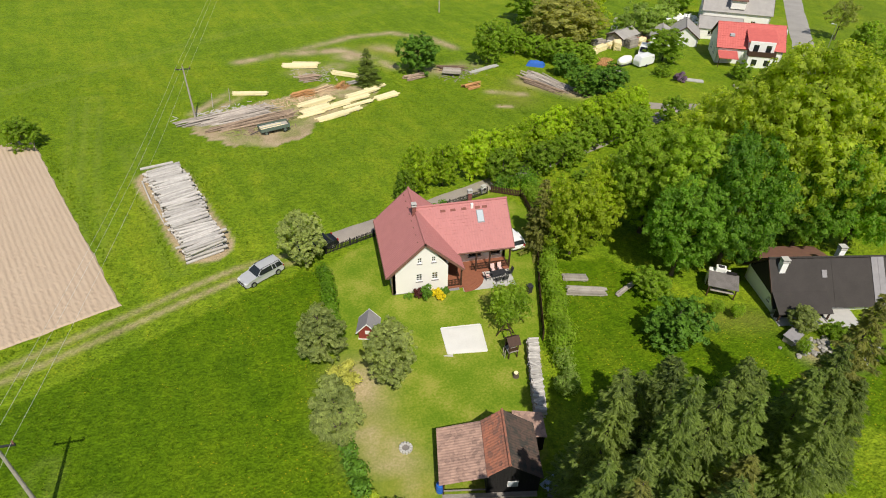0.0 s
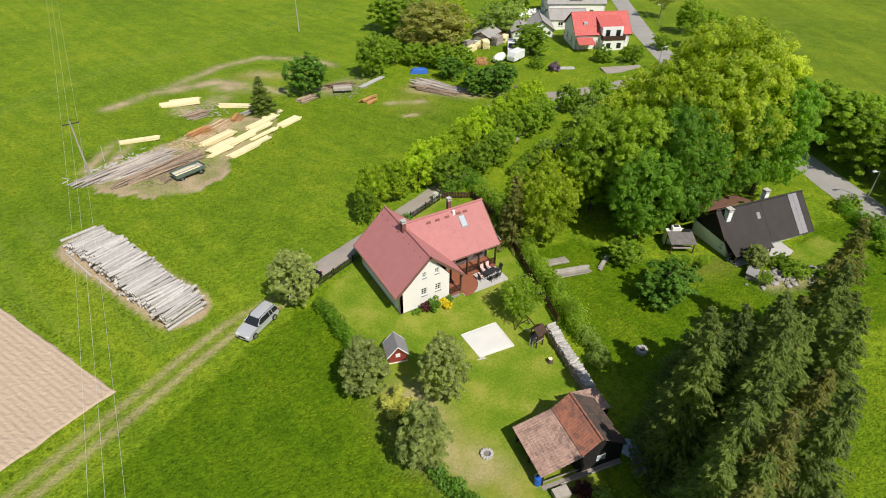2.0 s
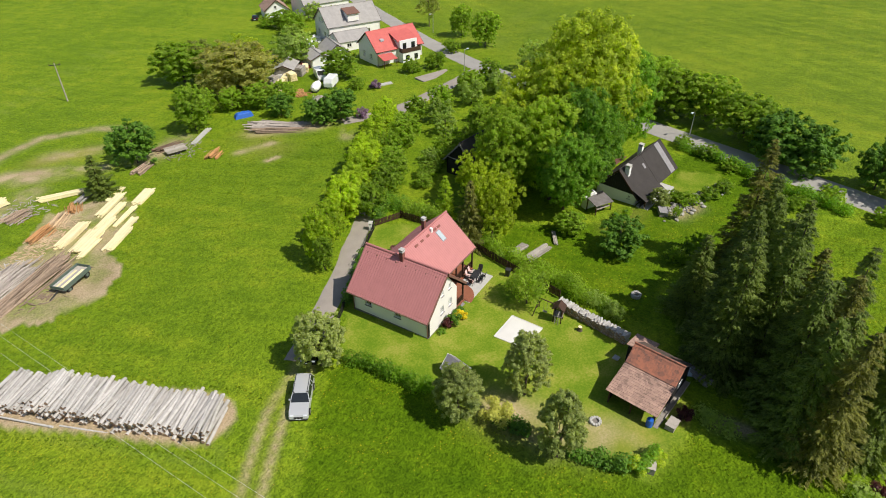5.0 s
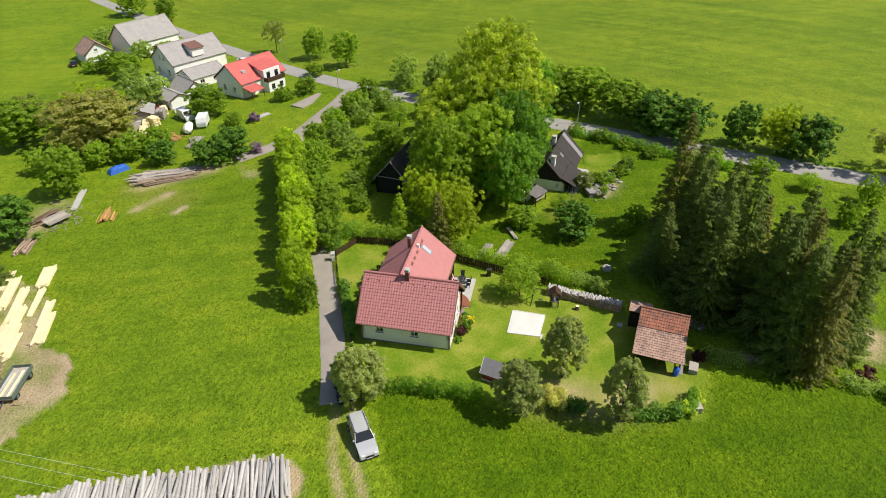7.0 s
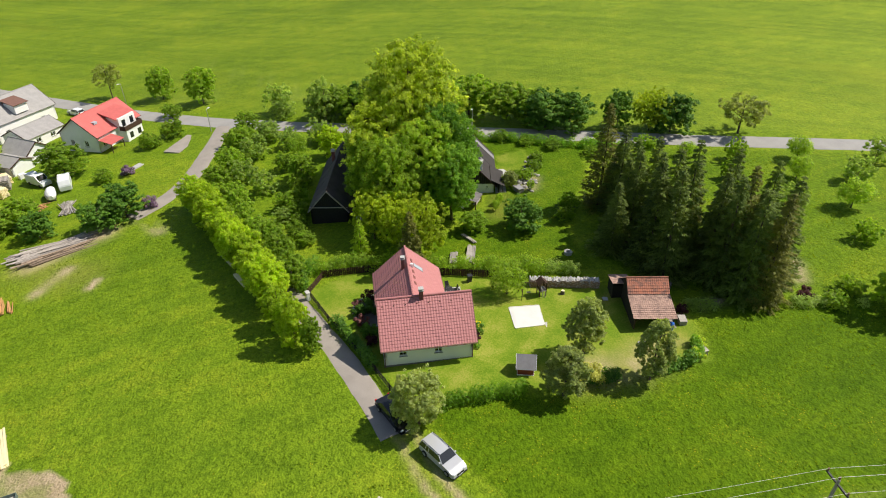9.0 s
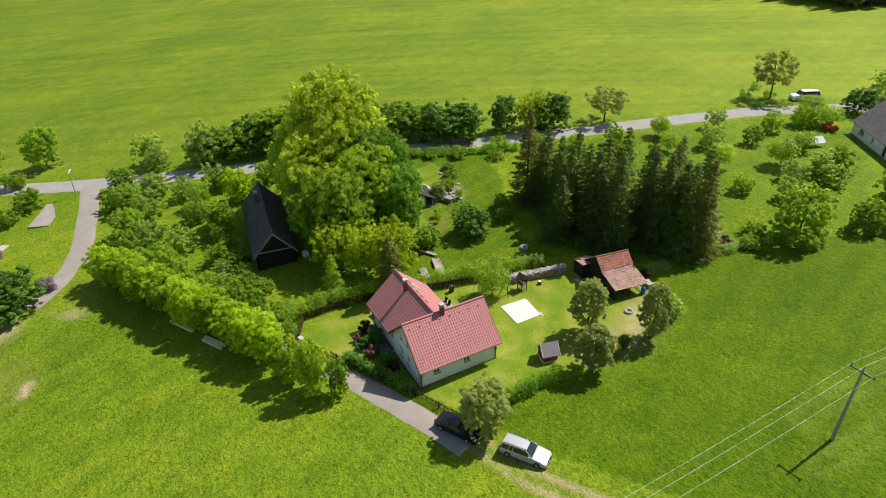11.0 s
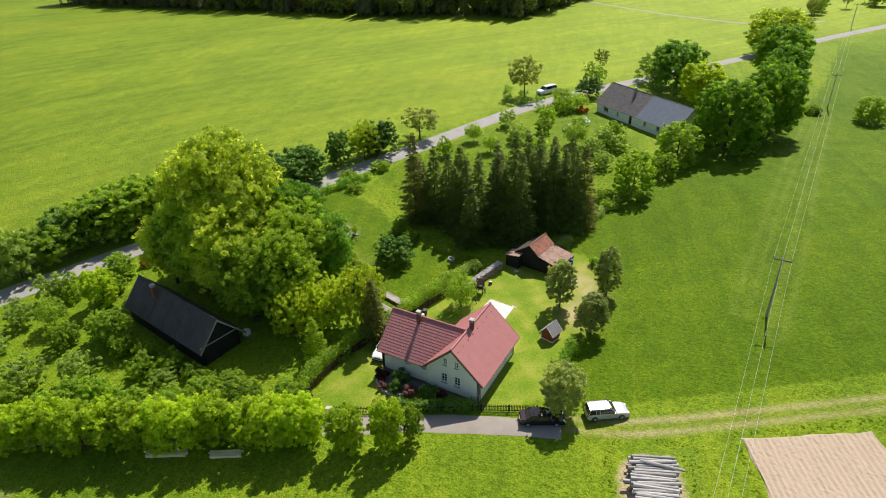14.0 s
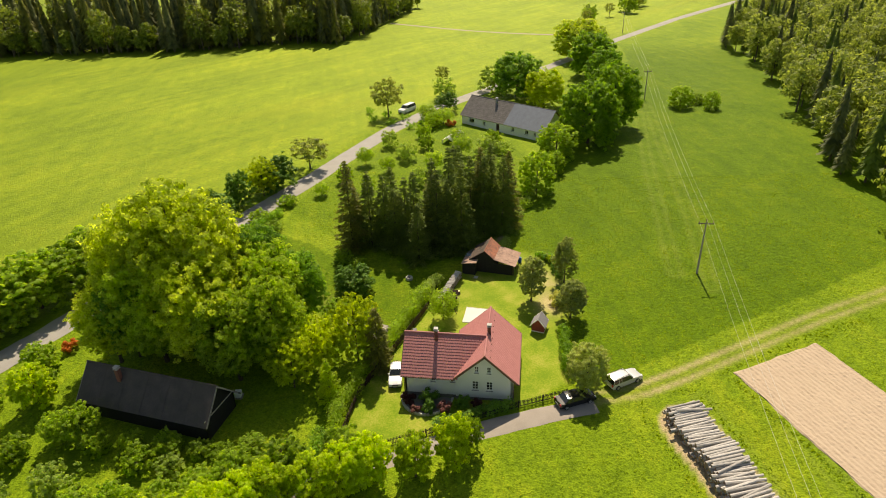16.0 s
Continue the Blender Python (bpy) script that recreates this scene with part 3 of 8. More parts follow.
def tussocks():
    """Standing tufts of meadow grass over the near fields, thicker along the rough edges."""
    rg = np.random.default_rng(41)
    n = 150000
    x, y = rg.uniform(-60, 44, n), rg.uniform(-58, 76, n)
    ix, iy = np.clip(np.searchsorted(xs, x), 0, len(xs) - 1), np.clip(np.searchsorted(ys, y), 0, len(ys) - 1)
    patch = rough_noise[iy, ix] * 0.5 + fine_noise[iy, ix] * 0.7
    plot = inside(x, y, [(-26.4, 3.2), (-38.4, -3.4), (-58.8, 38.4), (-46.8, 44.8)])
    rim = np.minimum(near_line(x, y, [(-26.0, 2.0), (-38.8, -4.8), (-46, -8)])[0], near_line(x, y, [(-26.0, 2.4), (-46.4, 45.4)])[0])
    track = near_line(x, y, TRACK)[0]
    pile = near_line(x, y, [(-27.4, 31), (-19.0, 10.2)])[0]
    edge = np.clip(1 - rim / 1.2, 0, 1) + np.clip(1 - np.abs(pile - 4.0) / 0.8, 0, 1) * 0.7
    ok = (soil[iy, ix] < 0.25) & (lawn[iy, ix] < 0.1) & ~plot & (track > 1.7) & (pile > 3.4)
    ok &= near_line(x, y, [(-10, 9.2), (2.2, 14.1), (24, 25), (46, 36.6)])[0] > 2.4
    ok &= ~inside(x, y, [(-7, 8), (-6, -25), (3, -27), (0, -46), (30, -24), (44, -30), (44, 40), (14, 24)])
    ok &= rg.random(n) < np.clip(0.42 + 0.9 * patch + edge, 0.06, 1)
    x, y, edge = x[ok], y[ok], edge[ok]
    n = len(x)
    a, lean = rg.uniform(0, 6.28, n), rg.uniform(-0.5, 0.5, (n, 2))
    h = rg.uniform(0.08, 0.19, n) * (1 + 0.6 * np.clip(edge, 0, 1))
    w = h * rg.uniform(0.5, 0.9, n)
    z = H(x, y) - 0.02 + 0.05 * rough_noise[np.clip(np.searchsorted(ys, y), 0, len(ys) - 1), np.clip(np.searchsorted(xs, x), 0, len(xs) - 1)]
    c = np.stack([x, y, z], 1)
    s = np.stack([np.cos(a), np.sin(a), np.zeros(n)], 1) * w[:, None]
    up = np.stack([lean[:, 0] * h, lean[:, 1] * h, h], 1)
    V = np.stack([c - s, c + s, c + up], 1).reshape(-1, 3)
    ob = link_mesh("meadow_grass", quick_mesh("meadow_grass", V, np.arange(3 * n).reshape(n, 3)), L_GRASS)
    tagged(ob, "tufts of long green meadow grass", "grass", kind="stuff")


tussocks()


def ribbon(name, line, width, mat, label, category, lift=0.05, step=1.2, across=5, ragged=0.12, widths=None):
    """A strip of road that follows the ground."""
    pts = [Vector(p) for p in line]
    way, run = [], 0.0
    for a, b in zip(pts, pts[1:]):
        k = max(1, int((b - a).length / step))
        way += [a.lerp(b, i / k) for i in range(k)]
    way.append(pts[-1])
    for _ in range(6):
        way = [way[0]] + [(a + 2 * b + c) / 4 for a, b, c in zip(way, way[1:], way[2:])] + [way[-1]]
    V = []
    for i, p in enumerate(way):
        d = (way[min(i + 1, len(way) - 1)] - way[max(i - 1, 0)]).normalized()
        s = Vector((-d.y, d.x))
        w = width if not widths else widths[0] + (widths[1] - widths[0]) * i / len(way)
        for k in range(across + 1):
            u = (k / across - 0.5) * w
            if k in (0, across):
                u += ragged * noise.noise(Vector((p.x * 0.6, p.y * 0.6, k)))
            q = p + s * u
            V.append((q.x, q.y, hz(q.x, q.y) + lift * (1 if 0 < k < across else 0.1) + 0.02 * (1 - (2 * k / across - 1) ** 2)))
    F = [(i * (across + 1) + k, i * (across + 1) + k + 1, (i + 1) * (across + 1) + k + 1, (i + 1) * (across + 1) + k) for i in range(len(way) - 1) for k in range(across)]
    return tagged(link_mesh(name, quick_mesh(name, V, F), mat, smooth=True), label, category, kind="structure")


MAIN_ROAD = [(215, 235), (174.1, 177), (114.8, 88), (98, 63), (85.5, 42), (76.4, 23.5), (69, 7), (61.5, -10.5), (53.6, -30.5), (46, -51.5), (41, -69), (35.6, -88), (26, -110), (8, -142), (-14, -180), (-35, -217), (-70, -269), (-120, -335), (-230, -450)]
ribbon("road", MAIN_ROAD, 4.7, M_ASPHALT, "worn pale grey asphalt country road", "road", 0.10)
ribbon("side_road", [(83, 39), (76, 39.3), (67, 40.5), (58, 41.6), (50, 45.3), (46, 49)], 3.6, M_GRAVEL, "pale gravel lane leaving the road", "lane", 0.07)
ribbon("driveway", [(-9.7, 9.6), (-4, 11.6), (2.2, 14.1), (8.6, 17.3), (14.5, 20.0), (24, 24.9), (36, 31.0), (46, 36.6), (56, 41.6)], 3.0, M_GRAVEL, "grey gravel driveway in front of the house", "driveway", 0.06, widths=(2.6, 3.1))
ribbon("side_road", [(74, -265), (31, -248), (-11, -236), (-31, -251)], 2.6, M_GRAVEL, "dirt farm track between meadows", "lane", 0.05)

# ploughed plot with furrows
def ploughed():
    o, u, v = Vector((-26.9, 2.9)), Vector((-11.2, -6.0)), Vector((-20.0, 41.5))
    rows_, across = 220, 132
    V = []
    for i in range(rows_ + 1):
        for k in range(across + 1):
            a, b = k / across, i / rows_
            q = o + a * u * 1.02 + b * v
            e = 0.25 * noise.noise(Vector((q.x * 0.5, q.y * 0.5, 9)))
            q = q + u.normalized() * (e if k in (0, across) else 0) + v.normalized() * (e if i in (0, rows_) else 0)
            rim = 0 if k in (0, across) or i in (0, rows_) else 1
            V.append((q.x, q.y, hz(q.x, q.y) + rim * (0.11 + 0.03 * math.cos(k * 1.0472) + 0.055 * noise.noise(Vector((q.x * 3.1, q.y * 3.1, 1))) + 0.04 * noise.noise(Vector((q.x * 7, q.y * 7, 5)))) + 0.02))
    F = [(i * (across + 1) + k, i * (across + 1) + k + 1, (i + 1) * (across + 1) + k + 1, (i + 1) * (across + 1) + k) for i in range(rows_) for k in range(across)]
    m = material("dry ploughed soil", (0.49, 0.385, 0.285), (0.43, 0.33, 0.24), 0.95, 1.3, 7, 0.6, stretch=(1, 0.12, 1))
    turn = math.degrees(math.atan2(v.y, v.x)) - 90
    place = pose(o.x, o.y, hz(o.x, o.y), 0, 0, turn)
    V = np.array(V) - np.array(place.translation)
    c, s = math.cos(radians(turn)), math.sin(radians(turn))
    V = np.stack([V[:, 0] * c + V[:, 1] * s, V[:, 1] * c - V[:, 0] * s, V[:, 2]], 1)
    ob = link_mesh("ploughed_field", quick_mesh("ploughed_field", V, F), m)
    ob.matrix_world = place
    tagged(ob, "dry brown ploughed plot with straight furrows", "field", kind="structure")


ploughed()

# ---------------------------------------------------------------- buildings
def wall(name, mat, parent, origin, along, length, height, openings=(), thick=0.3, gable=None, label=""):
    """A wall with real openings. origin: foot of the outer face; along: its direction in degrees, seen from outside left to right;
    openings: (x0, z0, x1, z1); gable: (x of the top, its height), cut from the height given at both ends."""
    xs_ = sorted({0, length, *[o[0] for o in openings], *[o[2] for o in openings], *([gable[0]] if gable else [])})
    top = gable[1] if gable else height
    zs = sorted({0, top, *[o[1] for o in openings], *[o[3] for o in openings]})
    bm = bmesh.new()
    grid = {}

    def at(x, z):
        if (x, z) not in grid:
            grid[x, z] = bm.verts.new((x, 0, z))
        return grid[x, z]

    for a, b in zip(xs_, xs_[1:]):
        for c, d in zip(zs, zs[1:]):
            if not any(o[0] <= a and b <= o[2] and o[1] <= c and d <= o[3] for o in openings):
                bm.faces.new((at(a, c), at(b, c), at(b, d), at(a, d)))
    if gable:
        for end in (0, length):
            run = gable[0] - end
            nrm = Vector((-(top - height), 0, run)) if run > 0 else Vector(((top - height), 0, -run))
            bmesh.ops.bisect_plane(bm, geom=bm.verts[:] + bm.edges[:] + bm.faces[:], plane_co=(end, 0, height), plane_no=nrm, clear_outer=True)
    ex = bmesh.ops.extrude_face_region(bm, geom=bm.faces[:])
    bmesh.ops.translate(bm, verts=[v for v in ex["geom"] if isinstance(v, bmesh.types.BMVert)], vec=(0, thick, 0))
    bmesh.ops.transform(bm, matrix=pose(*origin, 0, 0, along), verts=bm.verts)
    return part(name, bm, mat, parent, label)


def window(parent, origin, along, x0, z0, x1, z1, mullions=(1, 1), frame_mat=None, trim=0.0, sill=True, deep=0.08):
    """A window in a wall's opening: casing, bars, panes and sill."""
    m = pose(*origin, 0, 0, along)
    fm = frame_mat or M_WHITE
    w = new("window")
    w.parent = parent
    w.matrix_local = m
    t = 0.07
    bm = bmesh.new()
    for s in ((x0, deep, z0, x0 + t, deep + 0.06, z1), (x1 - t, deep, z0, x1, deep + 0.06, z1), (x0 + t, deep, z1 - t, x1 - t, deep + 0.06, z1), (x0 + t, deep, z0, x1 - t, deep + 0.06, z0 + t)):
        box(bm, *s)
    for k in range(mullions[0]):
        c = x0 + (x1 - x0) * (k + 1) / (mullions[0] + 1)
        box(bm, c - 0.035, deep + 0.004, z0 + t, c + 0.035, deep + 0.056, z1 - t)
    for k in range(mullions[1]):
        c = z0 + (z1 - z0) * (k + 1) / (mullions[1] + 1)
        box(bm, x0 + t, deep + 0.008, c - 0.025, x1 - t, deep + 0.052, c + 0.025)
    part("window_frame", bm, fm, w)
    for k in range(mullions[0] + 1):
        a = x0 + (x1 - x0) * k / (mullions[0] + 1) + 0.04
        b = x0 + (x1 - x0) * (k + 1) / (mullions[0] + 1) - 0.04
        boxes("pane", M_GLASS, w, (a, deep + 0.025, z0 + 0.04, b, deep + 0.035, z1 - 0.04))
    if sill:
        boxes("window_sill", M_GREYFELT, w, (x0 - 0.06, -0.10, z0 - 0.05, x1 + 0.06, deep, z0 - 0.005))
    if trim:
        boxes("trim", M_WHITE, w, (x0 - trim, -0.02, z0 - 0.02, x0 - 0.002, 0.0, z1 + trim), (x1 + 0.002, -0.02, z0 - 0.02, x1 + trim, 0.0, z1 + trim), (x0 - 0.002, -0.02, z1 + 0.002, x1 + 0.002, 0.0, z1 + trim))
    return w


def tiled(name, mat, parent, top, u_dir, down, length, slope, keep=None, tile=0.30, course=0.36, wave=0.026, step=0.04, label=""):
    """One roof slope of waved tiles in courses. top: the ridge's end; u_dir along the ridge; down the slope."""
    u_dir, down = np.array(u_dir, float), np.array(down, float)
    u_dir, down = u_dir / np.linalg.norm(u_dir), down / np.linalg.norm(down)
    up = np.cross(u_dir, down)
    up = up if up[2] > 0 else -up
    nu, nv = max(1, round(length / tile)), max(1, round(slope / course))
    us = np.linspace(0, length, nu * 4 + 1)
    hw = wave * np.sin(np.linspace(0, nu * math.pi, nu * 4 + 1)) ** 2
    vs = np.repeat(np.linspace(0, slope, nv + 1), 2)[1:-1]
    lift = np.tile([0.0, step], nv)
    U, Vv = np.meshgrid(us, vs)
    P = np.array(top) + U[..., None] * u_dir + Vv[..., None] * down + (hw[None, :] + lift[:, None])[..., None] * up
    r, c = U.shape
    ix = np.arange(r * c).reshape(r, c)
    F = np.stack([ix[:-1, :-1], ix[:-1, 1:], ix[1:, 1:], ix[1:, :-1]], -1)
    if np.dot(np.cross(u_dir, down), up) < 0:
        F = F[..., ::-1]
    if keep is not None:
        mid = (P[:-1, :-1] + P[1:, 1:]) / 2
        F = F[keep(mid[..., 0], mid[..., 1], mid[..., 2])]
    return link_mesh(name, quick_mesh(name, P.reshape(-1, 3), F.reshape(-1, 4)), mat, parent, label)


def slab(bm, a, b, c, d, t):
    """A sloping board with the corners a, b, c, d on top and the thickness t."""
    n = (Vector(b) - Vector(a)).cross(Vector(d) - Vector(a)).normalized()
    n = n if n.z > 0 else -n
    hi = [bm.verts.new(Vector(p)) for p in (a, b, c, d)]
    lo = [bm.verts.new(Vector(p) - n * t) for p in (a, b, c, d)]
    bm.faces.new(hi), bm.faces.new(lo[::-1])
    for k in range(4):
        bm.faces.new((hi[k], hi[(k + 1) % 4], lo[(k + 1) % 4], lo[k]))


def caps(name, mat, parent, p, q, r=0.13, step=0.36):
    """A row of half-round ridge tiles."""
    bm = bmesh.new()
    p, q = Vector(p), Vector(q)
    n = max(1, round((q - p).length / step))
    for k in range(n):
        rod(bm, p.lerp(q, k / n), p.lerp(q, (k + 1.12) / n), r * 1.08, r * 0.92, 8)
    return part(name, bm, mat, parent)


def chimney(parent, x, y, z0, z1, w=0.5, mat=None, cap=None, label=""):
    bm = bmesh.new()
    n = max(1, int((z1 - z0) / 0.085))
    rings = []
    for k in range(2 * n + 1):
        e = w / 2 - (0.0 if k % 2 else 0.012)
        rings.append([bm.verts.new((x + a * e, y + b * e, z0 + (z1 - z0) * k / (2 * n))) for a, b in ((-1, -1), (1, -1), (1, 1), (-1, 1))])
    for r, s in zip(rings, rings[1:]):
        for k in range(4):
            bm.faces.new((r[k], r[(k + 1) % 4], s[(k + 1) % 4], s[k]))
    bm.faces.new(rings[-1])
    c = part("chimney", bm, mat or M_BRICK, parent, label)
    boxes("chimney_cap", cap or M_CONCRETE, c, (x - w / 2 - 0.05, y - w / 2 - 0.05, z1, x + w / 2 + 0.05, y + w / 2 + 0.05, z1 + 0.08), (x - w / 2 + 0.02, y - w / 2 + 0.02, z1 + 0.09, x - w / 2 + 0.10, y + w / 2 - 0.02, z1 + 0.28), (x + w / 2 - 0.10, y - w / 2 + 0.02, z1 + 0.09, x + w / 2 - 0.02, y + w / 2 - 0.02, z1 + 0.28), (x - w / 2 - 0.06, y - w / 2 - 0.06, z1 + 0.28, x + w / 2 + 0.06, y + w / 2 + 0.06, z1 + 0.33))
    return c


def gutter(parent, p, q, mat=None):
    bm = bmesh.new()
    rod(bm, p, q, 0.065, seg=8)
    return part("gutter", bm, mat or M_BROWNROOF, parent)


# ---- the main house: a gabled block with a wing to the east
def main_house():
    h = thing("house", 0, 0, 0, 0, "cream plastered L-shaped house with red tiled roofs", "house")
    RX, RZ, EV = 3.40, 6.66, 2.80            # ridge of the block, eave height
    y0, y1 = -0.34, 10.07
    half = 4.05
    fall = (RZ - EV) / half
    low = -0.7
    eave_at = lambda x: RZ - fall * abs(x - RX) - 0.16
    # outer walls
    s_open = [(2.45, 1.62 - low, 3.10, 2.55 - low), (4.10, 1.62 - low, 4.75, 2.55 - low), (2.60, 3.95 - low, 3.05, 4.65 - low), (4.08, 3.95 - low, 4.53, 4.65 - low)]
    wall("wall", M_PLASTER, h, (0, 0, low), 0, 5.8, eave_at(0) - low, s_open, gable=(RX, eave_at(RX) - low), label="cream plaster gable wall")
    for o in s_open:
        window(h, (0, 0, low), 0, *o, mullions=(1, 2 if o[3] - o[1] > 0.8 else 1))
    w_open = [(9.75 - 8.10, 1.35 - low, 9.75 - 7.25, 2.35 - low), (9.75 - 4.26, 1.35 - low, 9.75 - 3.41, 2.35 - low)]
    wall("wall", M_PLASTER, h, (0, 9.75, low), -90, 9.75, eave_at(0.0) - low, w_open, label="cream plaster side wall")
    for o in w_open:
        window(h, (0, 9.75, low), -90, *o, trim=0.1)
    # north gable, seen from outside from x = 6.9 to 0
    n_open = [(6.9 - 4.90, 1.35 - low, 6.9 - 4.15, 2.65 - low), (6.9 - 3.20, 1.35 - low, 6.9 - 2.45, 2.65 - low), (6.9 - 4.62, 3.95 - low, 6.9 - 4.12, 4.85 - low), (6.9 - 3.15, 3.95 - low, 6.9 - 2.65, 4.85 - low)]
    wall("wall", M_PLASTER, h, (6.9, 9.75, low), 180, 6.9, eave_at(0) - low, n_open, gable=(6.9 - RX, eave_at(RX) - low), label="cream plaster gable wall")
    for o in n_open:
        window(h, (6.9, 9.75, low), 180, *o, trim=0.1, mullions=(1, 2 if o[3] - o[1] > 1 else 1))
    wall("wall", M_PLASTER, h, (5.8, 0.3, low), 90, 3.6, 3.3 - low, [(1.0, 0.75, 1.9, 2.8)], label="cream plaster wall behind the porch")
    # wing
    WY, WZ, WE, wh = 6.04, 6.66, 3.05, 4.10
    wfall = (WZ - WE) / wh
    weave = lambda y: WZ - wfall * abs(y - WY) - 0.16
    x1 = 13.55
    nw = [(13.2 - 9.9, 2.05 - low, 13.2 - 9.35, 2.62 - low), (13.2 - 7.5, 2.15 - low, 13.2 - 7.0, 2.72 - low)]
    wall("wall", M_PLASTER, h, (13.2, 9.55, low), 180, 6.3, weave(9.55) - low, nw, label="cream plaster wing wall")
    for o in nw:
        window(h, (13.2, 9.55, low), 180, *o, trim=0.08)
    wall("wall", M_PLASTER, h, (13.2, 3.9, low), 90, 5.65, weave(9.55) - low, [(2.0, 1.6 - low, 3.2, 2.7 - low)], gable=(WY - 3.9, weave(WY) - low), label="cream plaster wing gable")
    window(h, (13.2, 3.9, low), 90, 2.0, 1.6 - low, 3.2, 2.7 - low)
    so = [(1.0, 0.75, 1.95, 2.85), (3.2, 1.5, 4.6, 2.7), (5.6, 1.5, 6.8, 2.7)]
    wall("wall", M_PLASTER, h, (5.8, 3.9, low), 0, 7.4, 3.9 - low, so, label="plaster wall behind the veranda")
    for o in so:
        window(h, (5.8, 3.9, low), 0, *o, mullions=(1, 0), frame_mat=M_DARKWOOD)
    boxes("floor_slab", M_DARKROOM, h, (0.3, 0.3, 0.15, 5.8, 9.45, 0.3), (5.8, 4.2, 0.15, 12.9, 9.25, 0.3), (0.3, 0.3, 3.0, 5.5, 9.45, 3.12), (5.5, 4.2, 3.0, 12.9, 9.25, 3.12))
    boxes("plinth", M_PLINTH, h, (-0.03, -0.03, low, 5.83, -0.002, 0.22), (-0.03, -0.002, low, -0.002, 9.752, 0.22), (-0.03, 9.752, low, 6.93, 9.78, 0.22), (6.93, 9.552, low, 13.23, 9.58, 0.22), (13.202, 3.9, low, 13.23, 9.552, 0.22))
    # roofs
    s_len = math.hypot(half, RZ - EV)
    tiled("roof", M_ROOF, h, (RX, y0, RZ), (0, 1, 0), (-half, 0, EV - RZ), y1 - y0, s_len, label="red tiled roof slope")
    tiled("roof", M_ROOF, h, (RX, y0, RZ), (0, 1, 0), (half, 0, EV - RZ), y1 - y0, s_len, label="red tiled roof slope")
    cut = fall / wfall
    keep = lambda x, y, z: (x - RX) > np.abs(y - WY) / cut - 0.45
    w_len = math.hypot(wh, WZ - WE)
    for s in (-1, 1):
        tiled("roof", M_ROOF, h, (RX, WY, WZ), (1, 0, 0), (0, s * wh, WE - WZ), x1 - RX, w_len, keep, label="red tiled wing roof slope")
    bm = bmesh.new()
    e = 0.03
    for s in (-1, 1):
        slab(bm, (RX, y0 + e, RZ - e), (RX, y1 - e, RZ - e), (RX + s * (half - e), y1 - e, EV - e + 0.02), (RX + s * (half - e), y0 + e, EV - e + 0.02), 0.12)
    part("roof_deck", bm, M_DARKWOOD, h)
    bm = bmesh.new()
    for s in (-1, 1):
        slab(bm, (RX + wh / cut + 0.2, WY, WZ - e), (x1 - e, WY, WZ - e), (x1 - e, WY + s * (wh - e), WE - e + 0.02), (RX + wh / cut + 0.2, WY + s * (wh - e), WE - e + 0.02), 0.12)
    part("roof_deck", bm, M_DARKWOOD, h)
    for y in (y0, y1):
        bm = bmesh.new()
        for s in (-1, 1):
            slab(bm, (RX, y - 0.04, RZ + 0.05), (RX, y + 0.04, RZ + 0.05), (RX + s * half, y + 0.04, EV + 0.05), (RX + s * half, y - 0.04, EV + 0.05), 0.26)
        part("verge_board", bm, M_BROWNROOF, h)
    bm = bmesh.new()
    for s in (-1, 1):
        slab(bm, (x1 - 0.04, WY, WZ + 0.05), (x1 + 0.04, WY, WZ + 0.05), (x1 + 0.04, WY + s * wh, WE + 0.05), (x1 - 0.04, WY + s * wh, WE + 0.05), 0.26)
    part("verge_board", bm, M_BROWNROOF, h)
    caps("ridge_tiles", M_ROOF, h, (RX, y0, RZ + 0.04), (RX, y1, RZ + 0.04))
    caps("ridge_tiles", M_ROOF, h, (RX, WY, WZ + 0.04), (x1, WY, WZ + 0.04))
    gutter(h, (RX - half - 0.05, y0, EV - 0.06), (RX - half - 0.05, y1, EV - 0.06))
    gutter(h, (RX + half + 0.05, y0, EV - 0.06), (RX + half + 0.05, WY - wh, EV - 0.06))
    gutter(h, (RX + half - 0.5, WY - wh - 0.05, WE - 0.06), (x1, WY - wh - 0.05, WE - 0.06))
    gutter(h, (RX + half - 0.5, WY + wh + 0.05, WE - 0.06), (x1, WY + wh + 0.05, WE - 0.06))
    for x, y in ((-0.07, 0.06), (-0.07, 9.66), (13.28, 9.5)):
        bm = bmesh.new()
        rod(bm, (x, y, -0.6), (x, y, 2.6), 0.045)
        part("downpipe", bm, M_BROWNROOF, h)
    chimney(h, 3.2, 5.2, 5.6, 7.5, 0.44, label="red brick chimney with a pale cap")
    chimney(h, 9.57, 6.6, 5.4, 7.5, 0.40, label="red brick chimney with a pale cap")
    boxes("roof_vent", M_WHITE, h, (9.42, 5.45, 6.15, 9.72, 5.75, 6.75), bevel=0.03, label="small white roof vent")
    # snow hooks under the ridge
    for k in range(8):
        bm = bmesh.new()
        y = 0.7 + k * 1.25
        d = 0.62
        box(bm, RX - d - 0.05, y - 0.04, RZ - fall * d + 0.03, RX - d + 0.05, y + 0.04, RZ - fall * d + 0.16)
        part("snow_hook", bm, M_BROWNROOF, h)
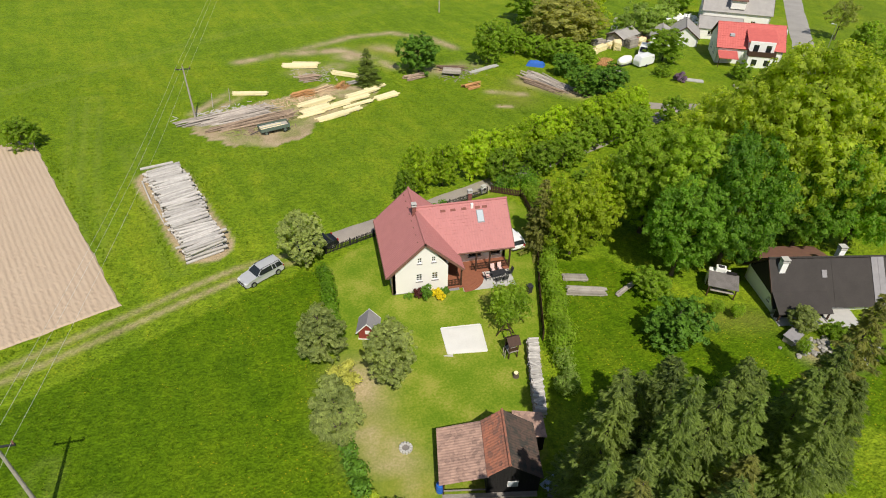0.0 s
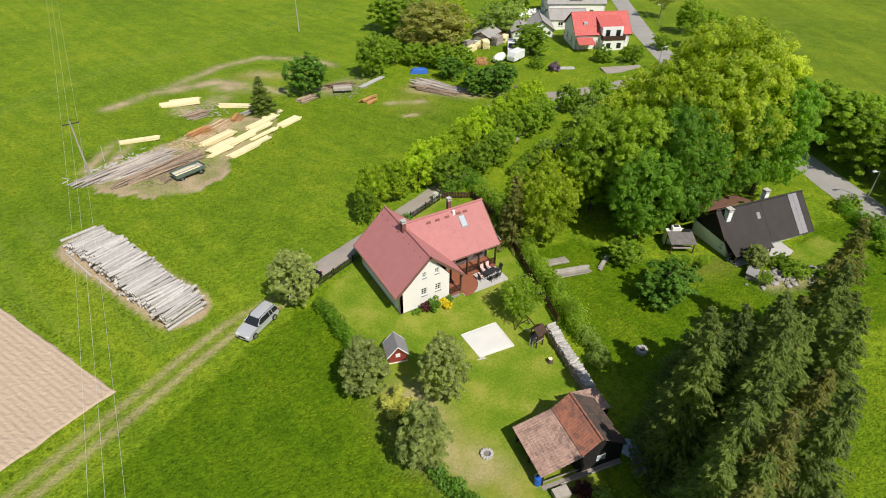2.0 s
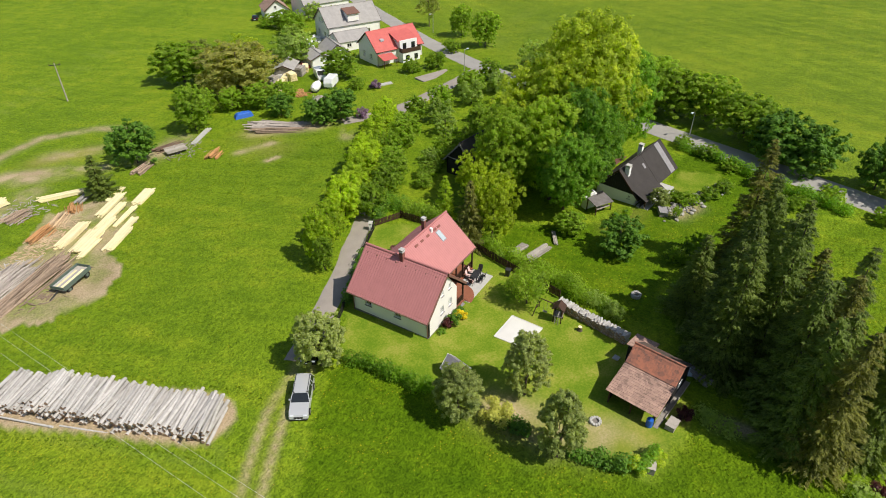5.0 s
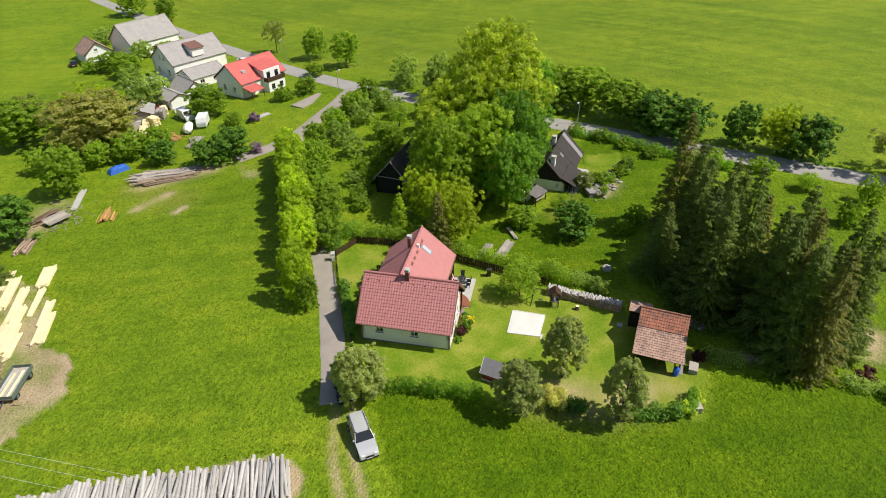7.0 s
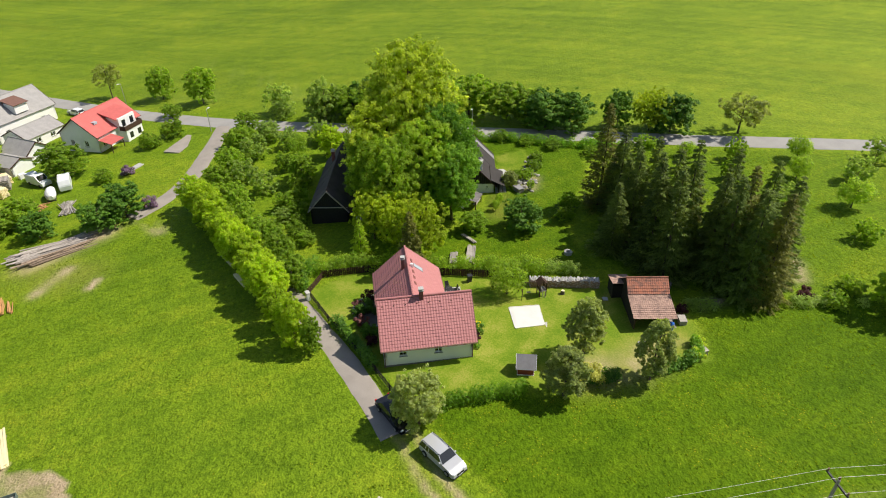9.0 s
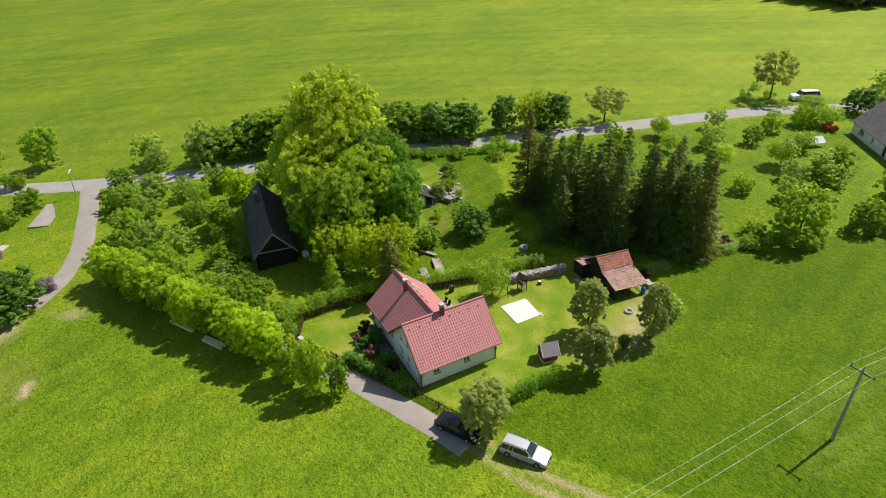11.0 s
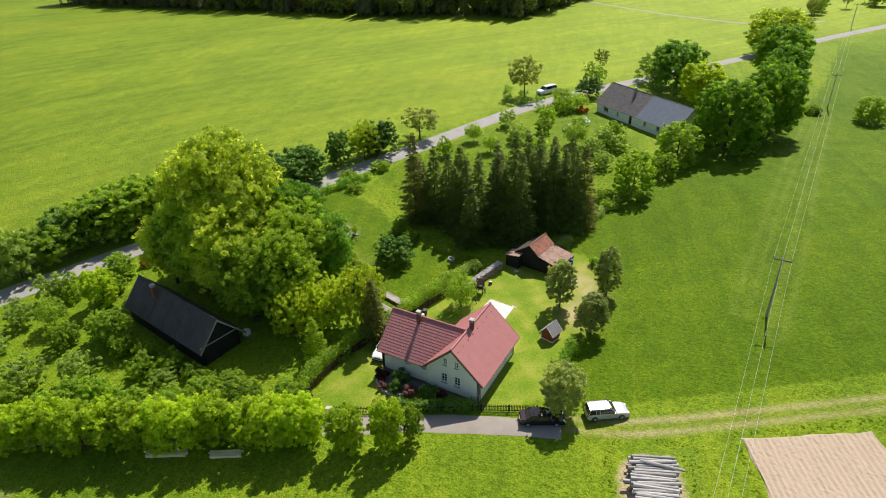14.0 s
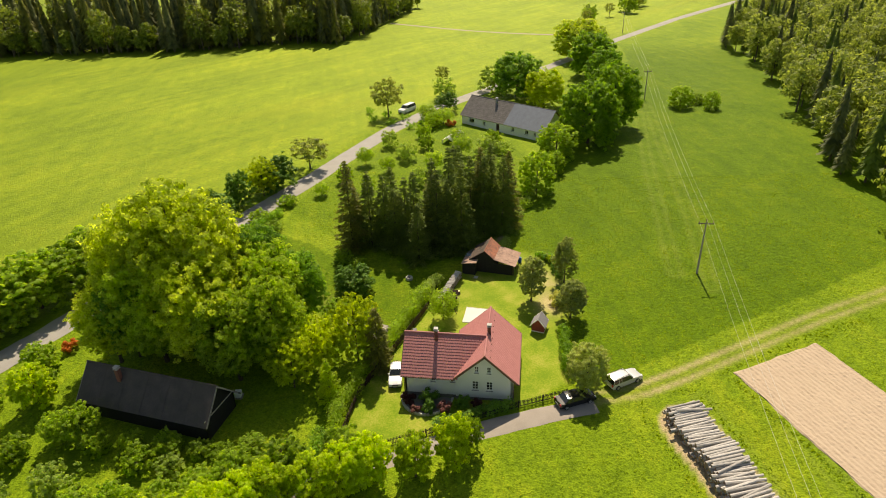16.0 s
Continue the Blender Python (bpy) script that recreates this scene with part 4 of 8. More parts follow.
    for k, x in enumerate((6.1, 7.2, 8.4, 9.9, 10.7)):
        bm = bmesh.new()
        d = 0.48
        slab(bm, (x, WY - d, WZ - wfall * d + 0.12), (x + 0.55, WY - d, WZ - wfall * d + 0.12), (x + 0.55, WY - d - 0.2, WZ - wfall * (d + 0.2) + 0.12), (x, WY - d - 0.2, WZ - wfall * (d + 0.2) + 0.12), 0.12)
        part("roof_step", bm, M_BRICK, h, "dark red roof step")
    # roof window in the south slope of the wing
    sk = new("window")
    sk.parent = h
    z_at = lambda y: WZ - wfall * (WY - y) + 0.07
    for nm, mt, x_a, x_b, ya, yb, up_ in (("window_frame", M_GREYFELT, 9.95, 10.75, 4.2, 5.3, 0.0), ("pane", M_SKYLIGHT, 10.03, 10.67, 4.29, 5.21, 0.02)):
        bm = bmesh.new()
        slab(bm, (x_a, yb, z_at(yb) + up_), (x_b, yb, z_at(yb) + up_), (x_b, ya, z_at(ya) + up_), (x_a, ya, z_at(ya) + up_), 0.1)
        part(nm, bm, mt, sk)
    # veranda posts, rails and steps
    for x, y, z in ((7.25, 0.05, 2.75), (7.25, 2.1, 2.75), (9.4, 2.15, 3.0), (10.9, 2.15, 3.0), (13.15, 2.15, 3.0)):
        boxes("post", M_DARKWOOD, h, (x - 0.08, y - 0.08, -0.2, x + 0.08, y + 0.08, z))
    boxes("beam", M_DARKWOOD, h, (7.33, 2.05, 2.72, 13.3, 2.25, 2.9))
    boxes("beam", M_DARKWOOD, h, (7.17, -0.3, 2.52, 7.33, 2.04, 2.7))

    def railing(ax, ay, bx, by, z):
        bm = bmesh.new()
        n = max(2, int(math.hypot(bx - ax, by - ay) / 0.14))
        for zz in (0.25, 0.95):
            slab(bm, (ax, ay, z + zz), (bx, by, z + zz), (bx + 0.04, by + 0.06, z + zz), (ax + 0.04, ay + 0.06, z + zz), 0.07)
        for k in range(n + 1):
            x, y = ax + (bx - ax) * k / n, ay + (by - ay) * k / n
            box(bm, x - 0.02, y, z + 0.25, x + 0.04, y + 0.05, z + 0.95)
        part("railing", bm, M_DARKWOOD, h)

    railing(5.85, -0.05, 7.1, -0.05, 0.3)
    railing(8.9, 2.2, 13.0, 2.2, 0.2)
    boxes("porch_floor", M_TERRA, h, (5.8, -0.1, -0.3, 7.45, 3.9, 0.3), (7.45, 2.0, -0.3, 13.2, 3.9, 0.22))
    boxes("step", M_GREYFELT, h, (5.9, -0.42, -0.4, 7.0, -0.102, 0.14))
    boxes("step", M_GREYFELT, h, (6.0, -0.74, -0.4, 6.9, -0.422, -0.0))
    return h


main_house()


def patio():
    p = thing("patio", 0, 0, 0, 0, "pale paved terrace with a round terracotta edge", "patio", kind="structure")
    bm = bmesh.new()
    box(bm, 7.4, -0.75, -0.5, 13.15, 1.95, 0.06)
    part("paving", bm, M_SLAB, p)
    bm = bmesh.new()
    for k, (r, z) in enumerate(((2.5, 0.10), (2.15, 0.17), (1.8, 0.24))):
        rod(bm, (7.6, 1.6, -0.3), (7.6, 1.6, z), r, r, 32)
    bmesh.ops.bisect_plane(bm, geom=bm.verts[:] + bm.edges[:] + bm.faces[:], plane_co=(7.46, 0, 0), plane_no=(-1, 0, 0), clear_outer=True)
    bmesh.ops.bisect_plane(bm, geom=bm.verts[:] + bm.edges[:] + bm.faces[:], plane_co=(0, 1.99, 0), plane_no=(0, 1, 0), clear_outer=True)
    part("round_step", bm, M_TERRA, p, "terracotta paved round step")


patio()

# ---------------------------------------------------------------- trees
def leaves(rg, centres, radii, n, size, long=1.5, flat=1.0, shell=0.55, droop=0.0, up=0.25, tuft=0.0):
    """Points and faces of n leaf sprays spread over the skin of rounded clumps."""
    centres, radii = np.asarray(centres, float), np.asarray(radii, float)
    pick = rg.choice(len(centres), n, p=radii ** 2 / (radii ** 2).sum())
    d = rg.normal(size=(n, 3))
    d[:, 2] = d[:, 2] * 0.9 + up
    d /= np.linalg.norm(d, axis=1)[:, None]
    rad = radii[pick] * (shell + (1 - shell) * rg.random(n) ** 0.6) * (1 + 0.16 * rg.normal(size=n))
    c = centres[pick] + d * rad[:, None] * np.array([1, 1, flat])
    if tuft:
        # gather the sprays into tufts, so that gaps stay between them
        m = max(8, n // 26)
        home = rg.integers(0, m, n)
        jit = rg.normal(size=(n, 3))
        jit /= np.maximum(1.0, np.linalg.norm(jit, axis=1)[:, None] / 1.5)
        c = c[home] + jit * tuft * np.array([1, 1, 0.7])
        d = d[home] * 0.6 + jit * 0.55
    nrm = d + rg.normal(size=(n, 3)) * 0.42
    nrm[:, 2] += 0.4
    nrm /= np.linalg.norm(nrm, axis=1)[:, None]
    a = np.cross(nrm, rg.normal(size=(n, 3)))
    a /= np.linalg.norm(a, axis=1)[:, None]
    a[:, 2] -= droop
    b = np.cross(nrm, a)
    s = size * (0.6 + 0.8 * rg.random(n))[:, None]
    bend = nrm * s * 0.12
    V = np.stack([c + a * s * 0.6 * long - bend, c - a * s * 0.4 * long + b * s * 0.55, c - a * s * 0.4 * long - b * s * 0.55], 1).reshape(-1, 3)
    return V, np.arange(3 * n).reshape(n, 3)


def trunk_mesh(rg, h, r, limbs, seg=7):
    bm = bmesh.new()
    bend = rg.normal(size=2) * 0.03 * h
    pts = [(bend[0] * t * t, bend[1] * t * t, h * t - 0.3 * (t == 0)) for t in (0, 0.08, 0.35, 0.7, 1.0)]
    tube(bm, pts, [r * 1.35, r, r * 0.8, r * 0.55, r * 0.2], seg)
    for (x, y, z) in limbs:
        base = Vector((bend[0] * 0.2, bend[1] * 0.2, min(h * 0.85, max(h * 0.25, z - 0.6 * math.hypot(x, y)))))
        tip = Vector((x, y, z))
        mid = base.lerp(tip, 0.5) + Vector((0, 0, 0.12 * (tip - base).length))
        tube(bm, [base, mid, tip], [r * 0.42, r * 0.25, r * 0.08], 5)
    me = bpy.data.meshes.new("trunk")
    bm.to_mesh(me)
    bm.free()
    return me


def clumps(rg, h, R, clear, n, small=0.30, big=0.46, taper=0.0, skirt=0.0):
    """Rounded clumps that fill an egg-shaped crown with an uneven outline."""
    mid, half = (h + clear) / 2, (h - clear) / 2
    C, r = [], []
    for k in range(n):
        z = 1 - 2 * (k + 0.5) / n
        ang = k * 2.39996 + rg.random() * 0.9
        flat = math.sqrt(max(0, 1 - z * z)) ** 0.8
        flat = max(flat, skirt) if z < 0 else flat
        q = 0.62 + 0.2 * rg.random()
        wide = 1 - taper * (z + 1) / 2
        C.append((R * q * flat * wide * math.cos(ang), R * q * flat * wide * math.sin(ang), mid + half * 0.74 * z))
        r.append(min(R, half * 1.2) * rg.uniform(small, big))
    C.append((0, 0, mid)), r.append(min(R, half) * 0.6)
    return C, r


STOCK = {}


def leafy(kind, variant, h, R, clear, n_clump, n_leaf, size, mat, trunk=None, **kw):
    """The shared meshes of a broadleaf tree."""
    key = (kind, variant)
    if key not in STOCK:
        rg = np.random.default_rng(100 + 17 * variant + sum(map(ord, kind)))
        shape = {k: kw.pop(k) for k in ("small", "big", "taper", "skirt") if k in kw}
        C, r = clumps(rg, h, R, clear, n_clump, **shape)
        V, F = leaves(rg, C, r, n_leaf, size, **kw)
        crown = quick_mesh("crown", V, F)
        crown.materials.append(mat)
        t = trunk_mesh(rg, h * 0.86, trunk or 0.035 * h, [C[i] for i in rg.choice(len(C), min(7, len(C)), replace=False)])
        t.materials.append(M_BARK)
        STOCK[key] = (t, crown, h, R)
    return STOCK[key]


def plant_tree(stock, x, y, h, R, label, category="tree", group="", turn=None, name="tree", sink=0.0):
    t, c, h0, R0 = stock
    ob = new(name)
    ob.matrix_world = pose(x, y, hz(x, y) - sink, 0, 0, rng.uniform(0, 360) if turn is None else turn)
    for nm, me in (("trunk", t), ("crown", c)):
        o = link_mesh(nm, me, None, ob)
        o.scale = (R / R0, R / R0, h / h0)
    return tagged(ob, label, category, group)


def spruce_meshes(variant, h=16.0, R=3.0, whorls=32, mat=None, droop=0.34, sprays=135, size=0.62):
    """A conifer: whorls of drooping boughs, each a frond of narrow needle sprays with a lifted tip."""
    key = ("spruce", variant)
    if key not in STOCK:
        rg = np.random.default_rng(900 + variant)
        tips, bases = [], []
        for w in range(whorls):
            t = (w + rg.random() * 0.6) / whorls
            length = R * (1 - t) ** 0.76 * (0.85 + 0.3 * rg.random()) + 0.16
            n = max(4, int(4 + 5 * length / 2.6))
            for k in range(n):
                a = 6.28319 * (k + rg.random() * 0.8) / n + w * 1.3
                L = length * (0.68 + 0.45 * rg.random())
                sag = droop * rg.uniform(0.6, 1.3)
                m = max(7, int(sprays * (0.25 + 0.75 * L / R)))
                u = np.sqrt(rg.random(m)) * 0.96 + 0.06
                out, side = np.array([math.cos(a), math.sin(a), 0.0]), np.array([-math.sin(a), math.cos(a), 0.0])
                z = h * (0.02 + 0.98 * t) - sag * L * u + 0.22 * L * np.clip(u - 0.6, 0, 1)
                lr = rg.choice([-1.0, 1.0], m)
                reach = (0.15 + 0.30 * L * (1 - 0.62 * u)) * rg.uniform(0.35, 1.1, m)
                c = out * (L * u)[:, None] + side * (lr * reach * 0.55)[:, None]
                c[:, 2] += z - 0.22 * reach + rg.normal(size=m) * 0.05
                d = out * rg.uniform(0.5, 1.0, m)[:, None] + side * (lr * rg.uniform(0.1, 0.9, m))[:, None]
                d[:, 2] -= rg.uniform(0.0, 0.65, m)
                tips.append(c), bases.append(d / np.linalg.norm(d, axis=1)[:, None])
        c, d = np.concatenate(tips), np.concatenate(bases)
        m = len(c)
        nrm = rg.normal(size=(m, 3)) * 0.45
        nrm[:, 2] += 1.0
        b = np.cross(d, nrm)
        b /= np.linalg.norm(b, axis=1)[:, None]
        s = (size * rg.uniform(0.26, 0.52, m))[:, None]
        V = np.stack([c + d * s * 0.7, c - d * s * 0.35 + b * s * 0.24, c - d * s * 0.35 - b * s * 0.24], 1).reshape(-1, 3)
        crown = quick_mesh("crown", V, np.arange(3 * m).reshape(m, 3))
        crown.materials.append(mat or L_SPRUCE)
        bm = bmesh.new()
        rod(bm, (0, 0, -0.3), (0, 0, h * 0.99), 0.014 * h, 0.02, 8)
        tm = bpy.data.meshes.new("trunk")
        bm.to_mesh(tm)
        bm.free()
        tm.materials.append(M_BARK)
        STOCK[key] = (tm, crown, h, R)
    return STOCK[key]


MAPLE = [leafy("maple", v, 20, 8.2, 2.2, 60, 44000, 0.26, L_MAPLE, 0.42, shell=0.78, tuft=0.36, small=0.18, big=0.32) for v in range(3)]
SPRING = [leafy("spring", v, 22, 8.0, 3.0, 60, 44000, 0.26, L_SPRING, 0.42, shell=0.78, tuft=0.36, small=0.18, big=0.32) for v in range(2)]
MIDMAPLE = [leafy("midmaple", v, 20, 8.2, 2.2, 60, 44000, 0.26, L_MIDMAPLE, 0.42, shell=0.78, tuft=0.36, small=0.18, big=0.32) for v in range(2)]
ROW = [leafy("row", v, 8, 3.0, 0.1, 30, 13000, 0.20, L_ROW, 0.13, tuft=0.2, skirt=0.75, small=0.26, big=0.4) for v in range(3)]
GREEN = [leafy("green", v, 8, 3.4, 0.4, 26, 8600, 0.24, L_BUSH, 0.14, tuft=0.22, skirt=0.7) for v in range(3)]
DARK = [leafy("dark", v, 7, 3.4, 0.2, 24, 9600, 0.21, L_DARKLEAF, 0.12, tuft=0.22, skirt=0.75) for v in range(2)]
OLIVE = [leafy("olive", v, 9, 3.8, 0.8, 30, 13000, 0.18, L_OLIVE, 0.14, droop=0.3, tuft=0.2) for v in range(2)]
BUSH = [leafy("bush", v, 3, 1.9, 0.0, 16, 4200, 0.15, L_BUSH, 0.05, tuft=0.14, skirt=0.7) for v in range(3)]
PALE = [leafy("pale", v, 4, 2.2, 0.1, 18, 3800, 0.17, L_PALELEAF, 0.06, tuft=0.16, skirt=0.6) for v in range(2)]
FRUIT = [leafy("fruit", v, 5, 2.4, 1.2, 17, 2600, 0.19, L_BUSH, 0.09) for v in range(2)]
OPEN = [leafy("open", v, 10, 4.4, 2.6, 26, 4600, 0.22, L_THIN, 0.17, small=0.14, big=0.28, tuft=0.3) for v in range(2)]
PINE = [leafy("pine", v, 8, 3.0, 0.5, 74, 17000, 0.085, L_PINE, 0.13, long=3.4, shell=0.45, tuft=0.11, taper=0.5, small=0.12, big=0.25, flat=0.75) for v in range(3)]
ROUNDPINE = [leafy("roundpine", 0, 7, 2.8, 0.3, 90, 21000, 0.085, L_PINE, 0.13, long=3.2, shell=0.5, tuft=0.11, skirt=0.7, small=0.14, big=0.26)]
FAR = [leafy("far", v, 16, 7.0, 0.1, 60, 17000, 0.36, m, 0.35, tuft=0.42, small=0.2, big=0.32, skirt=0.85) for v, m in enumerate((L_DOME, L_MAPLE, L_SPRING, L_OLIVE))]
BRONZE = [leafy("bronze", v, 9, 3.8, 0.4, 30, 13000, 0.2, L_BRONZE, 0.14, tuft=0.24, skirt=0.6) for v in range(1)]
DOME = leafy("dome", 0, 15, 8.0, -1.0, 150, 30000, 0.32, L_DOME, 0.35, shell=0.8, tuft=0.3, small=0.17, big=0.21, skirt=0.92)
BALL = leafy("ball", 0, 8, 3.6, -0.9, 60, 10000, 0.22, L_BUSH, 0.14, shell=0.75, tuft=0.2, small=0.2, big=0.28, skirt=0.92)
SPRUCE = [spruce_meshes(0), spruce_meshes(1, mat=L_BROWNSPRUCE), spruce_meshes(2), spruce_meshes(3, mat=L_LARCH, droop=0.45)]


def trees():
    P = plant_tree
    # pines in the garden
    P(ROUNDPINE[0], -8.7, 7.0, 7.0, 2.8, "dense round pine tree beside the driveway", "pine tree", turn=20)
    P(PINE[0], -7.5, -7.9, 7.0, 3.0, "broad grey-green pine tree in the garden hedge", "pine tree", turn=70)
    P(PINE[1], -1.9, -11.9, 8.4, 3.0, "tall grey-green pine tree on the lawn", "pine tree", turn=10)
    P(PINE[2], -6.9, -17.3, 8.5, 2.7, "tall grey-green pine tree in the garden hedge", "pine tree", turn=120)
    P(FRUIT[0], 10.6, -6.3, 4.6, 2.3, "small green fruit tree on the lawn", "fruit tree")
    # behind the house
    P(OLIVE[0], 20.8, 3.4, 9.6, 3.4, "olive green hornbeam behind the house", "tree")
    P(OLIVE[1], 24.6, 6.0, 8.2, 3.0, "olive green hornbeam behind the house", "tree")
    P(spruce_meshes(8, 9, 2.1, 22, L_BROWNSPRUCE, sprays=110), 17.5, 5.0, 9.6, 2.3, "slim dark green spruce beside the hedge", "spruce tree")
    P(spruce_meshes(9, 7, 1.7, 18, L_ROW, droop=0.1, sprays=70), 22.2, 11.4, 6.6, 1.7, "young pale green birch", "birch tree")
    # the great trees by the road
    big = ((SPRING[0], 44.5, 1.4, 24.3, 8.0), (MAPLE[2], 35.8, -2.4, 16.5, 5.2), (SPRING[1], 40.0, 6.2, 18.0, 6.6), (MIDMAPLE[0], 33.5, 0.8, 15.5, 5.6), (MIDMAPLE[1], 46.8, 6.2, 16.0, 5.4), (MAPLE[0], 45.5, -1.6, 16.0, 4.6), (MAPLE[2], 51.8, -2.4, 17.0, 5.2), (MAPLE[0], 30.4, -2.4, 12.5, 4.2), (SPRING[1], 50.5, 1.2, 21.5, 6.8), (MIDMAPLE[1], 35.2, 8.6, 13.5, 4.8), (SPRING[1], 53.0, 7.0, 12.5, 4.2), (MIDMAPLE[0], 30.8, 6.0, 14.0, 4.6), (OLIVE[0], 27.6, 9.4, 8.5, 3.0), (SPRING[0], 39.6, 1.6, 20.5, 5.6), (MAPLE[0], 51.0, 5.6, 13.5, 4.6))
    for s, x, y, h, r in big:
        P(s, x, y, h, r, "huge maple with young yellow-green leaves" if s in SPRING + MIDMAPLE else "huge dark green maple beside the farmhouse", "maple tree", "great maples by the road")
    # row along the driveway
    P(ROW[1], 9.8, 21.5, 6.4, 2.0, "bright green young lime tree by the driveway", "tree")
    P(ROW[2], 5.9, 19.7, 7.5, 1.95, "bright green young lime tree by the driveway", "tree")
    for k in range(12):
        t = k / 11
        x, y = 14.9 + 30.6 * t, 22.9 + 15.2 * t
        P(ROW[k % 3], x + rng.normal() * 0.3, y + rng.normal() * 0.3, 7.0 + rng.normal() * 0.35, 2.35, "bright green young lime tree in the driveway row", "tree", "row of trees along the driveway")
    P(GREEN[0], 4.2, 17.6, 4.9, 1.25, "small slim tree by the driveway", "tree")
    for k in range(9):
        t = k / 8
        x, y = 19.5 + 30 * t, 21.0 + 15.0 * t
        P(GREEN[k % 3], x + rng.normal() * 0.8, y + rng.normal() * 0.8, 5.2 + rng.normal() * 0.5, 2.3, "green broadleaf tree in the second driveway row", "tree", "second row of trees along the driveway")
    # thicket between driveway and barn
    for x, y, h, r, s in ((53, 31, 5, 2.8, PALE[0]), (48, 27, 4.6, 2.6, PALE[1]), (58, 34, 6, 3, GREEN[1]), (63, 30, 5.5, 3.0, PALE[0]), (56, 24, 4.2, 2.4, BUSH[0]), (61, 22, 5.0, 2.4, FRUIT[0]), (66, 24, 4.6, 2.4, PALE[0]), (52, 20.8, 5.2, 2.2, GREEN[0]), (47, 21.5, 3.6, 1.9, BUSH[2]), (43, 21.0, 3.2, 1.8, BUSH[0]), (39, 20.2, 2.8, 1.7, BUSH[1]), (68, 33, 5.5, 3.2, GREEN[0]), (72, 29, 4.5, 2.6, PALE[1]), (65, 16.5, 4.5, 2.4, BUSH[2]), (60, 13, 3.6, 2.2, BUSH[0]), (70, 35.5, 4.0, 2.3, BUSH[1]), (81.4, 25.9, 5.5, 2.6, PALE[1]), (58.8, 15.5, 7.5, 2.8, ROW[1]), (67, 18.4, 5.2, 2.6, PALE[0]), (62.7, 9.5, 4.5, 2.6, GREEN[0]), (38.2, 21.2, 3.0, 2.0, BUSH[0]), (77, 33.2, 5.2, 2.8, GREEN[1]), (34.8, 20.6, 2.2, 1.7, BUSH[1]), (49, 20.6, 6.6, 2.6, GREEN[0]), (41.0, 23.2, 3.6, 2.2, BUSH[2]), (37.0, 23.4, 2.6, 1.9, PALE[1]), (32.0, 21.0, 2.4, 1.8, BUSH[0]), (29.0, 19.4, 2.2, 1.7, GREEN[0]), (70.5, 28, 4.6, 2.7, PALE[1])):
        P(s, x, y, 0.86 * h, 0.86 * r, "overgrown shrub in the thicket by the barn", "shrub", "thicket by the barn", name="shrub")
    # between road and hay meadow
    for x, y, h, r, s in ((77.9, 16.8, 8.6, 3.2, PALE[0]), (75, 4, 8.5, 4.2, GREEN[0]), (76.5, -1, 8.0, 4.2, GREEN[2]), (78.5, 7.5, 7.2, 4.2, DARK[1]), (80.5, 13.5, 6.0, 3.6, GREEN[1]), (74, 0.8, 8.8, 4.2, GREEN[0]), (63.6, -22.6, 6.5, 3.6, GREEN[1]), (70.4, -7.2, 8.6, 4.2, GREEN[1]), (72.9, -3, 9.2, 4.4, GREEN[2]), (70.5, -12.5, 8.2, 4.2, GREEN[0]), (66.0, -19.5, 7.4, 3.9, GREEN[1]), (60.0, -25.5, 7.2, 4.2, DARK[1]), (57.5, -29.5, 7.0, 3.8, DARK[0]), (55.8, -38.2, 7.4, 2.5, DARK[1]), (53.4, -43.5, 8.0, 3.0, OLIVE[0]), (52.0, -47, 7.2, 3.6, DARK[0]), (48.6, -58.5, 7.2, 4.4, OPEN[0]), (77.5, 11, 6.5, 3.4, GREEN[1]), (80, 18, 6.0, 2.8, PALE[0]), (86, 27, 6.5, 3.0, PALE[1])):
        P(s, x - 0.7, y + 0.2, h, 1.12 * r, "broadleaf tree on the verge of the road", "tree", "trees along the road")
    P(OPEN[1], 38.7, -98.6, 11.0, 5.0, "open-crowned ash tree on the meadow's edge", "tree")
    for x, y, h, s in ((99.0, 46.2, 8.6, GREEN[0]), (105.9, 57, 7.8, GREEN[2]), (111.2, 70.6, 9.0, OPEN[0])):
        P(s, x, y, h, h * 0.40, "light green tree beside the road", "tree", "thin trees beside the road")
    # spruce stand
    # a few inner spruces are added only to widen the stand's shadow
    stand = ((29.0, -24.9, 15.8), (26.0, -26.4, 15.6), (21.4, -25.4, 11.6), (16.9, -22.2, 9.8), (18.6, -28.4, 15.5), (14.2, -26.0, 14.6), (12.6, -29.4, 18.4), (16.0, -31.8, 15.8), (10.2, -26.6, 15.0), (9.2, -31.6, 16.8), (12.4, -34.6, 15.8), (6.8, -32.0, 14.0), (5.8, -34.4, 16.0), (3.6, -33.2, 14.2), (2.8, -35.4, 15.4), (8.4, -37.2, 14.8), (6.2, -38.8, 14.0), (22.8, -29.8, 15.0), (12.2, -40.2, 13.6), (12.4, -25.4, 12.5), (10.6, -33.0, 15.2), (7.6, -33.8, 15.6), (15.4, -28.8, 16.6), (28.4, -27.0, 13.0), (19.6, -25.8, 13.0), (23.6, -27.2, 14.5))
    for k, (x, y, h) in enumerate(stand):
        h *= (1.04, 0.9, 1.0, 1.08, 0.86, 1.02, 0.95, 0.8)[k % 8]
        P(SPRUCE[(1, 2, 0, 2, 3, 0, 3)[k % 7]], x, y, h, 2.0 + 0.07 * h, "tall dark spruce with brownish cones" if k % 7 == 0 else "tall dark green spruce in the stand", "spruce tree", "spruce stand")
